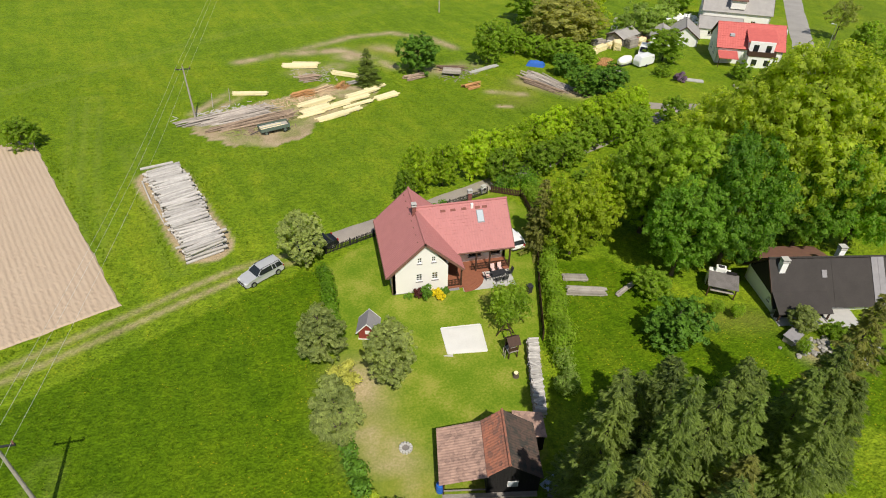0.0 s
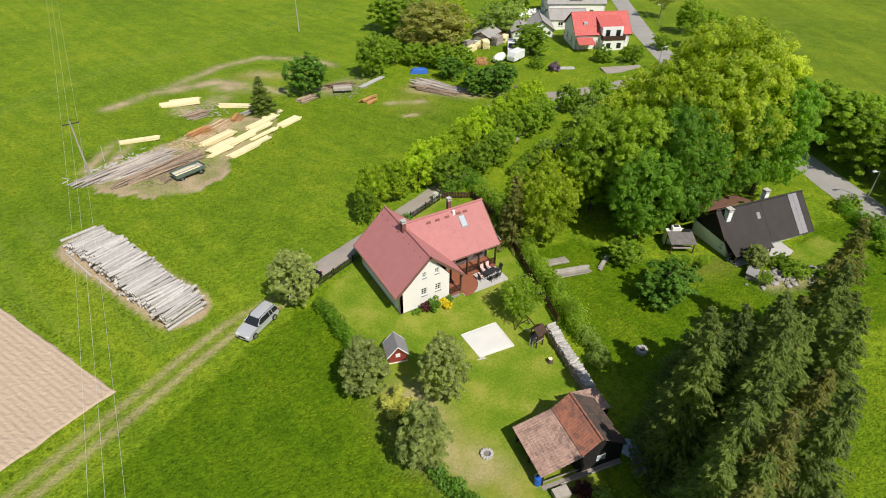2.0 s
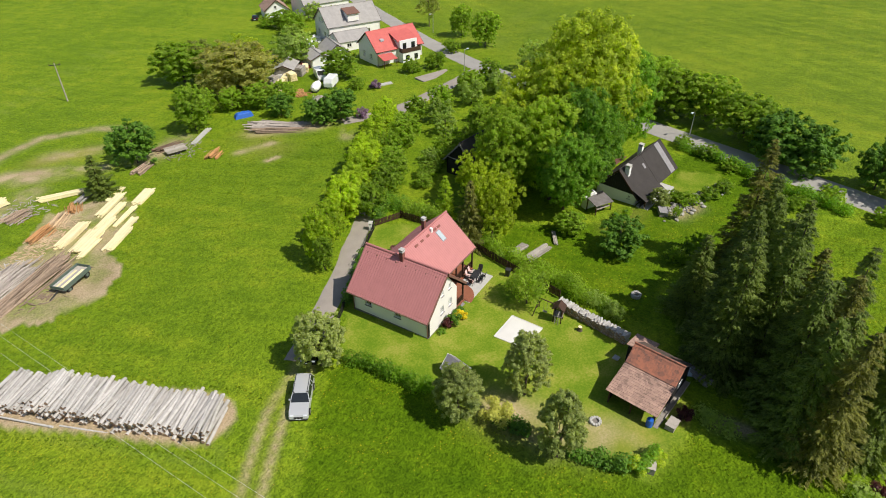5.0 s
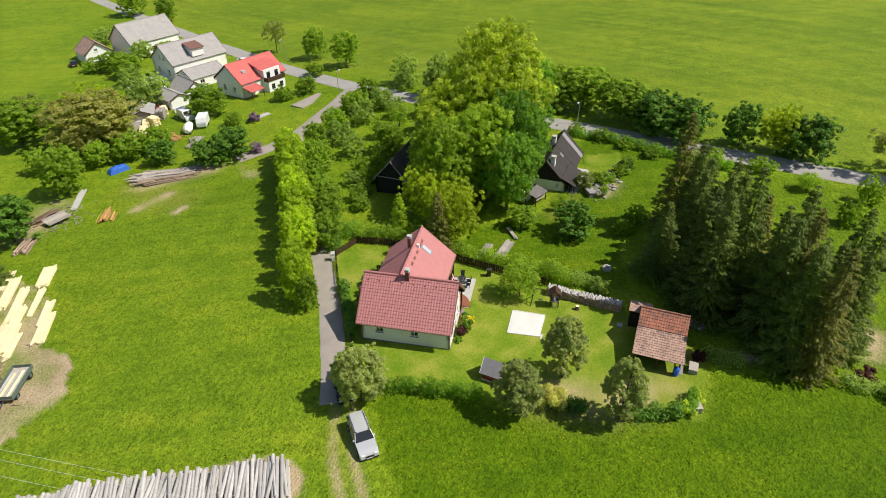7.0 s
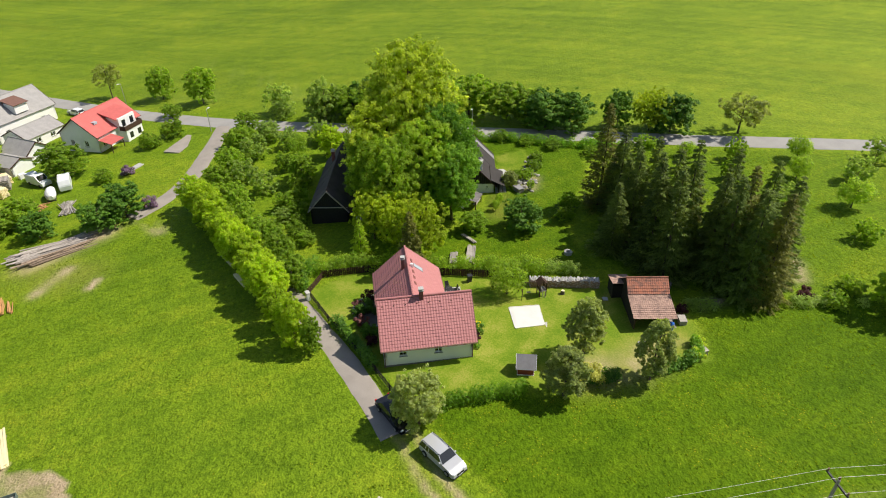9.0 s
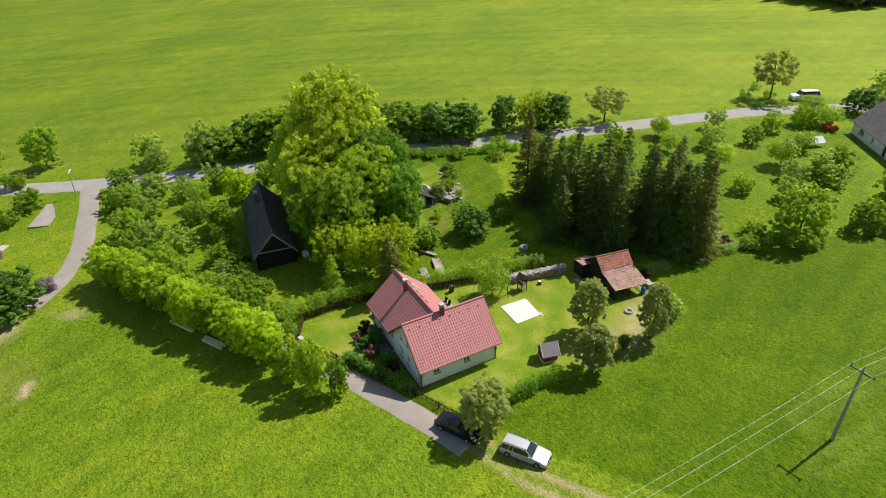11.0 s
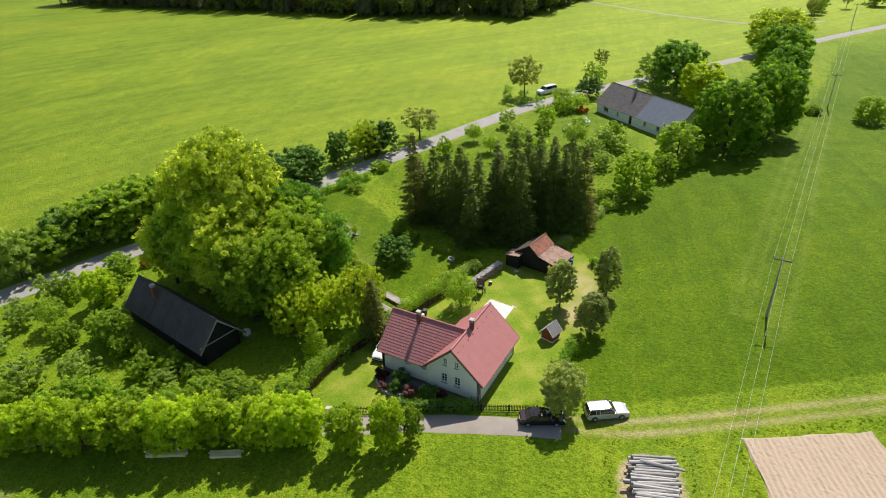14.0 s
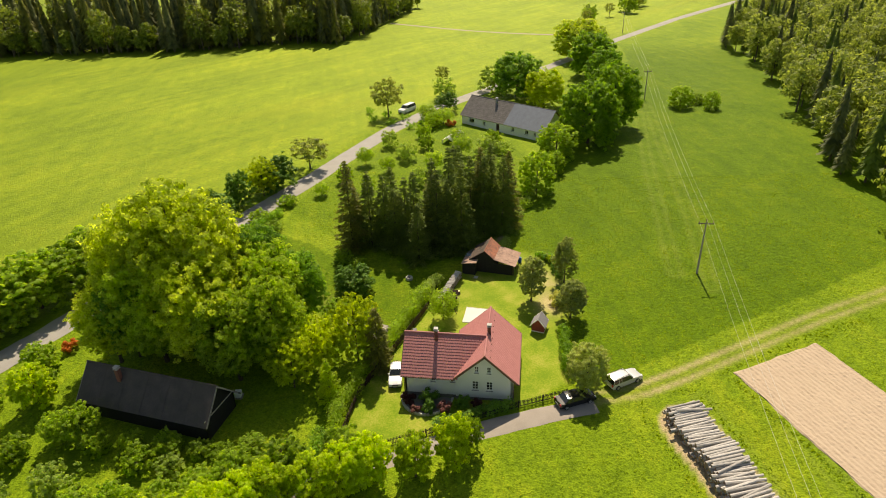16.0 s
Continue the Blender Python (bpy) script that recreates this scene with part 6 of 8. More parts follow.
def cordwood(name, line, mat, length, rows_, r, label, group_name, jitter=0.06):
    """Logs stacked crosswise along a line."""
    (ax, ay), (bx, by) = line
    L = math.hypot(bx - ax, by - ay)
    ang = math.degrees(math.atan2(by - ay, bx - ax))
    z0 = hz((ax + bx) / 2, (ay + by) / 2)
    t = thing(name, ax, ay, z0, ang, label, "log stack")
    shapes = []
    for k in range(5):
        bm = bmesh.new()
        q = r * rng.uniform(0.8, 1.15)
        rod(bm, (0, -length / 2, 0), (rng.normal() * 0.05, length / 2, rng.normal() * 0.05), q, q * rng.uniform(0.75, 1.0), 8)
        me = bpy.data.meshes.new("log")
        bm.to_mesh(me)
        bm.free()
        me.materials.append(mat), me.materials.append(M_LOGEND)
        for f in me.polygons:
            f.material_index = int(len(f.vertices) > 4)
        shapes.append(me)
    return t, shapes, L


def garden_stack():
    t, shapes, L = cordwood("firewood_stack", ((11.9, -9.5), (9.75, -18.0)), M_LOG, 1.0, 5, 0.11, "long stack of pale split firewood logs", "")
    n = int(L / 0.205)
    for row in range(6):
        for k in range(n - (row % 2)):
            x = 0.1 + (k + 0.5 * (row % 2)) * L / n
            wx = t.matrix_world @ Vector((x, 0, 0))
            o = link_mesh("log", shapes[rng.integers(5)], None, t)
            o.location = (x, rng.normal() * 0.05, hz(wx.x, wx.y) - t.location.z + 0.1 + row * 0.175)
            o.rotation_euler = (rng.normal() * 0.02, rng.uniform(0, 6), rng.normal() * 0.07 + (0.25 * rng.normal() if row == 5 else 0))


garden_stack()


def log_pile():
    t, shapes, L = cordwood("log_pile", ((-18.7, 9.9), (-27.3, 31.4)), M_LOG, 4.2, 5, 0.18, "long pile of grey stripped logs on bare soil", "")
    n = int(L / 0.33)
    for row in range(5):
        for k in range(n):
            x = 0.3 + (k + 0.5 * (row % 2)) * L / n
            u = x / L
            lim = 4.6 - 0.9 * math.sin(u * 9.0) - (1.4 if 0.42 < u < 0.47 else 0) - (3 if u > 0.975 or u < 0.02 else 0)
            if row > lim:
                continue
            wx = t.matrix_world @ Vector((x, 0, 0))
            o = link_mesh("log", shapes[rng.integers(5)], None, t)
            o.location = (x + rng.normal() * 0.05, rng.normal() * 0.26 + (0.3 if u < 0.43 else -0.1), hz(wx.x, wx.y) - t.location.z + 0.18 + row * 0.31)
            o.rotation_euler = (rng.normal() * 0.04, rng.uniform(0, 6), rng.normal() * 0.05 + 0.05 * math.sin(u * 23) + (0.06 * rng.normal() if row > 2 else 0))
    for k in range(3):
        bm = bmesh.new()
        rod(bm, (1 + k * 7, 2.7 + 0.15 * k, 0.12), (8 + k * 6.5, 2.75, 0.12), 0.11, 0.08)
        part("support_pole", bm, M_LOG, t)


log_pile()


# ---------------------------------------------------------------- fences
def fence(line, height_, gap, mat, label, wide=0.07, name="fence", post_every=2.2, boards=False):
    t = thing(name, line[0][0], line[0][1], hz(*line[0]), 0, label, "fence")
    bm = bmesh.new()
    box(bm, -wide / 2, -0.012, 0.06, wide / 2, 0.012, height_)
    slat = bpy.data.meshes.new("slat")
    bm.to_mesh(slat)
    bm.free()
    slat.materials.append(mat)
    bm = bmesh.new()
    box(bm, -0.05, -0.05, -0.3, 0.05, 0.05, height_ + 0.08)
    post = bpy.data.meshes.new("post")
    bm.to_mesh(post)
    bm.free()
    post.materials.append(mat)
    o = Vector((line[0][0], line[0][1], hz(*line[0])))
    for (ax, ay), (bx, by) in zip(line, line[1:]):
        L = math.hypot(bx - ax, by - ay)
        ang = math.atan2(by - ay, bx - ax)
        n = max(1, int(L / gap))
        for k in range(n):
            x, y = ax + (bx - ax) * (k + 0.5) / n, ay + (by - ay) * (k + 0.5) / n
            s = link_mesh("slat", slat, None, t)
            s.location = Vector((x, y, hz(x, y))) - o
            s.rotation_euler = (0, rng.normal() * 0.02, ang)
        m = max(1, int(L / post_every))
        for k in range(m + 1):
            x, y = ax + (bx - ax) * k / m + 0.06 * math.sin(ang), ay + (by - ay) * k / m - 0.06 * math.cos(ang)
            s = link_mesh("post", post, None, t)
            s.location = Vector((x, y, hz(x, y))) - o
            s.rotation_euler = (0, 0, ang)
        for zz in (0.25, height_ - 0.2):
            bm = bmesh.new()
            a, b = Vector((ax, ay, hz(ax, ay) + zz)) - o, Vector((bx, by, hz(bx, by) + zz)) - o
            sd = Vector((-math.sin(ang), math.cos(ang), 0)) * -0.035
            slab(bm, a + sd * 0.4, b + sd * 0.4, b + sd * 1.6, a + sd * 1.6, 0.07)
            part("rail", bm, mat, t)


fence([(15.2, 18.3), (9.6, 15.9), (2.1, 12.2), (-0.7, 10.7), (-6.4, 8.2)], 1.0, 0.17, M_TARRED, "dark wooden picket fence along the driveway")
fence([(19.3, 16.8), (19.0, 10), (16.9, 3.2), (15.4, -1.5), (13.2, -9.2)], 1.15, 0.24, M_DARKWOOD, "dark wooden plank fence before the hedge", wide=0.20)
fence([(15.8, 18.6), (19.3, 16.8)], 1.0, 0.2, M_DARKWOOD, "dark wooden fence beside the gate", wide=0.16)


def gate_pillar():
    t = thing("gate_pillar", 14.7, 18.55, hz(14.7, 18.55), 25, "white gate pillar with a flat cap", "gate pillar")
    boxes("shaft", M_WHITE, t, (-0.3, -0.2, -0.2, 0.3, 0.2, 1.15), bevel=0.02)
    boxes("cap", M_SLAB, t, (-0.37, -0.27, 1.15, 0.37, 0.27, 1.24), bevel=0.02)
    boxes("letter_box", M_DARKMETAL, t, (-0.16, -0.26, 0.6, 0.16, -0.202, 0.9))


gate_pillar()


# ---------------------------------------------------------------- flower bed and shrubs by the house
def shrub(x, y, h, r, mat, label, n=420, size=0.14, name="shrub", category="shrub"):
    rg = np.random.default_rng(int(x * 31 + y * 57) % 9999 + 3)
    C, q = clumps(rg, h, r, 0.0, 9)
    V, F = leaves(rg, C, q, int(2.4 * n), 0.72 * size, shell=0.6, up=0.4)
    t = thing(name, x, y, hz(x, y), 0, label, category)
    link_mesh("foliage", quick_mesh("foliage", V, F), mat, t)
    bm = bmesh.new()
    for k in range(3):
        rod(bm, (0, 0, -0.1), (r * 0.4 * math.cos(k * 2.1), r * 0.4 * math.sin(k * 2.1), h * 0.7), 0.03, 0.01, 5)
    part("stem", bm, M_BARK, t)
    return t


def flower_bed():
    t = thing("flower_bed", 10.4, 9.7, hz(10.4, 11), 0, "round raised bed with a pale stone rim", "flower bed")
    for k in range(26):
        a = math.pi * (k + 0.5) / 26
        x, y = 3.1 * math.cos(a), 3.2 * math.sin(a)
        bm = bmesh.new()
        box(bm, -0.17, -0.13, -0.3, 0.17, 0.13, 0.22 + 0.06 * rng.random())
        bmesh.ops.bevel(bm, geom=bm.edges[:], offset=0.03, segments=1, affect="EDGES")
        bmesh.ops.transform(bm, matrix=pose(x, y, 0, 0, 0, math.degrees(a) + 90), verts=bm.verts)
        part("stone", bm, M_SLAB, t)
    bm = bmesh.new()
    vs = [bm.verts.new((3.0 * math.cos(math.pi * k / 24), 3.1 * math.sin(math.pi * k / 24), 0.14)) for k in range(25)]
    bm.faces.new(vs)
    part("soil", bm, M_PLINTH, t)


flower_bed()
for x, y, h, r, m, lb in (
    (9.9, 10.9, 2.0, 1.35, L_DARKLEAF, "dark green round shrub in the bed"),
    (8.0, 11.9, 1.2, 0.95, L_PINK, "red blossoming shrub in the bed"),
    (11.4, 12.3, 1.0, 0.75, L_PINK, "pink blossoming shrub in the bed"),
    (9.9, 12.3, 1.2, 0.95, L_DARKLEAF, "dark green low shrub in the bed"),
    (12.6, 10.9, 1.4, 1.0, L_RED, "dark red shrub in the bed"),
    (5.9, 11.2, 1.5, 1.1, L_DARKLEAF, "dark green shrub at the house wall"),
    (4.2, 11.0, 1.1, 0.8, L_RED, "dark red shrub at the house wall"),
    (3.25, -1.2, 1.9, 0.72, L_DARKLEAF, "pointed green conifer shrub at the gable"),
    (4.35, -1.1, 1.2, 0.55, L_GOLD, "bright golden shrub at the gable"),
    (4.75, -1.5, 0.8, 0.5, L_GOLD, "bright golden shrub at the gable"),
    (2.55, -0.8, 1.2, 0.55, L_RED, "dark red shrub at the gable"),
    (1.5, -0.7, 0.5, 0.5, L_MAPLE, "low green plant at the gable"),
    (5.3, -0.8, 0.8, 0.55, L_DARKLEAF, "dark green low shrub at the gable"),
    (-6.0, -11.0, 2.2, 1.6, L_YELLOW, "pale yellow variegated shrub in the hedge"),
    (-5.0, -23.4, 1.3, 1.0, L_SPRING, "bright green shrub at the fence corner"),
    (-3.2, -24.6, 1.1, 0.9, L_SPRING, "bright green shrub at the fence corner"),
    (12.9, -15.5, 1.8, 1.1, L_PALELEAF, "thin grey-green shrub by the firewood"),
    (2.6, -25.4, 1.2, 0.8, L_RED, "dark reddish shrub by the shed"),
    (2.0, -40.5, 1.6, 1.2, L_RED, "dark reddish shrub under the spruces"),
    (61.6, 5.4, 1.5, 1.4, L_ORANGE, "orange blossoming shrub near the barn"),
    (20.5, -92.5, 1.6, 1.7, L_ORANGE, "orange blossoming shrub by the farmhouse"),
    (63.5, 54.2, 1.8, 1.5, L_LILAC, "lilac blossoming shrub in the village garden"),
    (49.0, 46.5, 2.0, 1.4, L_LILAC, "lilac blossoming shrub by the lane"),
):
    shrub(x, y, h, r, m, lb, n=int(260 + 420 * r * r))
for k in range(7):
    shrub(28 + k * 2.8, -94 - 1.2 * k + 6 * (k % 2), 1.8, 1.6, L_MAPLE, "green shrub in the farmhouse garden", n=500)


# ---------------------------------------------------------------- patio furniture
def table(x, y, z, turn):
    t = thing("garden_table", x, y, z, turn, "grey slatted garden table on the terrace", "table")
    for k in range(6):
        boxes("slat", M_DARKMETAL, t, (-0.8, -0.42 + k * 0.142, 0.70, 0.8, -0.42 + k * 0.142 + 0.125, 0.74))
    for x_ in (-0.7, 0.7):
        for y_ in (-0.35, 0.35):
            boxes("leg", M_DARKMETAL, t, (x_ - 0.03, y_ - 0.03, 0, x_ + 0.03, y_ + 0.03, 0.70))


def chair(x, y, z, turn, cushion, label):
    t = thing("garden_chair", x, y, z, turn, label, "chair", "chairs round the garden table")
    boxes("seat", M_DARKMETAL, t, (-0.25, -0.25, 0.40, 0.25, 0.25, 0.44))
    bm = bmesh.new()
    slab(bm, (-0.25, 0.23, 0.44), (0.25, 0.23, 0.44), (0.25, 0.38, 1.05), (-0.25, 0.38, 1.05), 0.03)
    part("backrest", bm, M_DARKMETAL, t)
    if cushion:
        bm = bmesh.new()
        slab(bm, (-0.23, 0.19, 0.52), (0.23, 0.19, 0.52), (0.23, 0.335, 1.08), (-0.23, 0.335, 1.08), 0.06)
        box(bm, -0.23, -0.24, 0.441, 0.23, 0.2, 0.50)
        part("cushion", bm, M_CLOTH, t, "pale red and white cushion")
    for x_ in (-0.22, 0.22):
        for y_ in (-0.22, 0.22):
            boxes("leg", M_DARKMETAL, t, (x_ - 0.02, y_ - 0.02, 0, x_ + 0.02, y_ + 0.02, 0.40))
        boxes("armrest", M_DARKMETAL, t, (x_ - 0.03, -0.24, 0.62, x_ + 0.03, 0.28, 0.65))


table(11.6, 0.75, 0.062, 8)
for x, y, a, c in ((11.2, 1.55, 8, True), (12.0, 1.65, 8, True), (11.3, 0.0, 188, False), (12.1, 0.05, 188, False), (10.35, 0.65, 95, True), (12.85, 0.9, -80, False)):
    chair(x, y, 0.062, a, c, "grey garden chair with a patterned cushion" if c else "grey metal garden chair on the terrace")


# ---------------------------------------------------------------- vehicles
def car(x, y, turn, L, W, Ht, paint, wagon, label, rails=False):
    t = thing("car", x, y, hz(x, y) + 0.02, turn, label, "car")
    h, w = L / 2, W / 2
    belt, sill = 0.62 * Ht, 0.2
    if wagon:
        side = [(-h, 0.35), (-h + 0.02, 0.62), (-h + 0.06, belt), (h - 1.35, belt + 0.01), (h - 0.6, belt - 0.08), (h - 0.12, belt - 0.22), (h, 0.52), (h - 0.03, 0.28), (h - 0.3, sill), (-h + 0.25, sill)]
        low, top = (-h + 0.08, h - 1.45), (-h + 0.38, h - 2.15)
    else:
        side = [(-h, 0.40), (-h + 0.03, 0.70), (-h + 0.10, belt + 0.04), (-h + 0.75, belt + 0.06), (h - 1.45, belt + 0.02), (h - 0.6, belt - 0.07), (h - 0.12, belt - 0.20), (h, 0.52), (h - 0.03, 0.28), (h - 0.3, sill), (-h + 0.25, sill)]
        low, top = (-h + 0.55, h - 1.40), (-h + 1.25, h - 2.2)
    bm = bmesh.new()
    prism(bm, side, -w, w)
    for v in bm.verts:
        f = 1 - 0.10 * max(0, (abs(v.co.x) - h * 0.72) / (h * 0.28)) - 0.05 * (v.co.z > belt - 0.15)
        v.co.y *= f
    bmesh.ops.bevel(bm, geom=bm.edges[:], offset=0.045, segments=2, affect="EDGES")
    part("body", bm, paint, t, smooth=False)
    bw, tw = w * 0.94, w * 0.74
    bm = bmesh.new()
    a = [bm.verts.new(p) for p in ((low[0], -bw, belt), (low[1], -bw, belt), (low[1], bw, belt), (low[0], bw, belt))]
    b = [bm.verts.new(p) for p in ((top[0], -tw, Ht - 0.03), (top[1], -tw, Ht - 0.03), (top[1], tw, Ht - 0.03), (top[0], tw, Ht - 0.03))]
    bm.faces.new(b)
    for k in range(4):
        bm.faces.new((a[k], a[(k + 1) % 4], b[(k + 1) % 4], b[k]))
    part("glazing", bm, M_CARGLASS, t, "dark tinted windows")
    bm = bmesh.new()
    n = 6
    roof = []
    for i in range(n + 1):
        for k in range(5):
            u, v = i / n, k / 4
            x_ = top[0] - 0.12 + (top[1] - top[0] + 0.16) * u
            roof.append(bm.verts.new((x_, (v * 2 - 1) * (tw + 0.03), Ht + 0.035 * (1 - (2 * v - 1) ** 2) - 0.05 * (2 * u - 1.0) ** 2)))
    for i in range(n):
        for k in range(4):
            bm.faces.new((roof[i * 5 + k], roof[i * 5 + k + 1], roof[(i + 1) * 5 + k + 1], roof[(i + 1) * 5 + k]))
    ex = bmesh.ops.extrude_face_region(bm, geom=bm.faces[:])
    bmesh.ops.translate(bm, verts=[v for v in ex["geom"] if isinstance(v, bmesh.types.BMVert)], vec=(0, 0, -0.05))
    part("roof", bm, paint, t, smooth=False)
    for s in (-1, 1):
        for (x0, x1) in ((low[0], top[0]), (low[1], top[1]), ((low[0] * 0.6 + low[1] * 0.4), (top[0] * 0.55 + top[1] * 0.45)), (low[0] + 0.85, top[0] + 0.62)):
            bm = bmesh.new()
            rod(bm, (x0, s * bw, belt - 0.02), (x1, s * tw, Ht - 0.02), 0.035, seg=6)
            part("pillar", bm, paint, t)
        for x_ in (-h + 0.85, h - 0.92):
            bm = bmesh.new()
            rod(bm, (x_, s * (w - 0.2), 0.31), (x_, s * (w + 0.012), 0.31), 0.315, seg=18)
            wh = part("wheel", bm, M_RUBBER, t)
            bm = bmesh.new()
            rod(bm, (x_, s * (w - 0.02), 0.31), (x_, s * (w + 0.022), 0.31), 0.2, seg=14)
            part("rim", bm, M_GALV, wh)
        boxes("mirror", paint, t, (low[1] - 0.35, s * (w + 0.02) - 0.09, belt + 0.02, low[1] - 0.2, s * (w + 0.02) + 0.09, belt + 0.16), bevel=0.02)
        boxes("headlight", M_LAMPGLASS, t, (h - 0.22, s * (w - 0.33) - 0.17, belt - 0.34, h - 0.03, s * (w - 0.33) + 0.17, belt - 0.2), bevel=0.02)
        boxes("tail_light", M_REDLENS, t, (-h - 0.012, s * (w - 0.2) - 0.1, 0.66, -h + 0.12, s * (w - 0.2) + 0.1, 0.92), bevel=0.015)
        if rails:
            bm = bmesh.new()
            rod(bm, (top[0], s * (tw - 0.05), Ht + 0.06), (top[1], s * (tw - 0.05), Ht + 0.06), 0.025, seg=6)
            part("roof_rail", bm, M_DARKMETAL, t)
    boxes("grille", M_RUBBER, t, (h - 0.05, -0.4, 0.45, h + 0.006, 0.4, 0.62))
    boxes("number_plate", M_WHITE, t, (h + 0.008, -0.26, 0.34, h + 0.02, 0.26, 0.44))
    boxes("number_plate", M_WHITE, t, (-h - 0.02, -0.26, 0.5, -h - 0.006, 0.26, 0.6))
    boxes("bumper", M_RUBBER if wagon else paint, t, (h - 0.10, -w * 0.88, 0.24, h + 0.03, w * 0.88, 0.36), (-h - 0.03, -w * 0.92, 0.28, -h + 0.10, w * 0.92, 0.42), bevel=0.02)
    return t


car(-13.35, 5.35, 214, 4.75, 1.86, 1.54, M_SILVER, True, "silver estate car parked on the farm track", rails=True)
car(-7.35, 9.25, 207, 4.85, 1.84, 1.42, M_BLACKCAR, False, "glossy black saloon car parked on the driveway")
car(14.95, 6.9, 99, 3.9, 1.7, 1.48, M_WHITECAR, True, "white hatchback parked behind the house")
car(34.6, -104.6, 65, 6.2, 2.1, 2.1, M_WHITECAR, True, "pale van parked on the road verge")


# ---------------------------------------------------------------- power line
def pole(x, y, h=9.0, bar=1.1, turn=0.0):
    t = thing("utility_pole", x, y, hz(x, y), turn, "concrete power pole with steel crossarm and insulators", "power pole", "power line poles")
    bm = bmesh.new()
    rod(bm, (0, 0, -0.5), (0, 0, h - 0.1), 0.17, 0.10, 10)
    part("shaft", bm, M_OLDWOOD, t)
    boxes("crossarm", M_DARKMETAL, t, (-bar, -0.06, h - 0.55, bar, 0.06, h - 0.43))
    for k in (-1, 0, 1):
        bm = bmesh.new()
        b = h - 0.43 if k else h - 0.1
        tube(bm, [(k * bar * 0.92, 0, b), (k * bar * 0.92, 0, b + 0.1), (k * bar * 0.92, 0, b + 0.2), (k * bar * 0.92, 0, b + 0.3)], [0.03, 0.08, 0.05, 0.07], 8)
        part("insulator", bm, M_BROWNROOF, t)
    return t


LINE = [(-22.0, 190, 9), (-24.9, 50.6, 8.7), (-27.2, -20.1, 9.0), (-33.0, -118.0, 8.5), (-40, -235, 9)]
for x, y, h in LINE:
    pole(x, y, h)
pole(28.3, 112.2, 8.5, turn=-40)


def wires():
    for a, b in zip(LINE, LINE[1:]):
        for k in (-1, 0, 1):
            za, zb = hz(a[0], a[1]) + a[2] - (0.15 if k else -0.2), hz(b[0], b[1]) + b[2] - (0.15 if k else -0.2)
            pts = []
            n = 16
            for i in range(n + 1):
                s = i / n
                pts.append((a[0] + (b[0] - a[0]) * s + k * 1.0, a[1] + (b[1] - a[1]) * s, za + (zb - za) * s - 4 * 1.2 * s * (1 - s)))
            bm = bmesh.new()
            tube(bm, pts, [0.0105] * (n + 1), 4)
            tagged(part("power_cable", bm, M_WIRE), "thin overhead aluminium power cable", "cable", "power cables")


wires()


def street_lamp(x, y, h, turn):
    t = thing("street_lamp", x, y, hz(x, y), turn, "grey steel street lamp beside the road", "street lamp", "street lamps")
    bm = bmesh.new()
    tube(bm, [(0, 0, -0.2), (0, 0, h * 0.5), (0, 0, h - 0.15), (0.25, 0, h), (0.7, 0, h + 0.03)], [0.09, 0.07, 0.055, 0.05, 0.05], 8)
    part("mast", bm, M_GALV, t)
    boxes("lamp_head", M_LAMPGLASS, t, (0.55, -0.14, h - 0.04, 1.15, 0.14, h + 0.12), bevel=0.03)


street_lamp(62.5, -11.6, 4.3, 160)
street_lamp(80.0, 41.4, 5.0, -20)
street_lamp(106, 66, 5.0, 150)

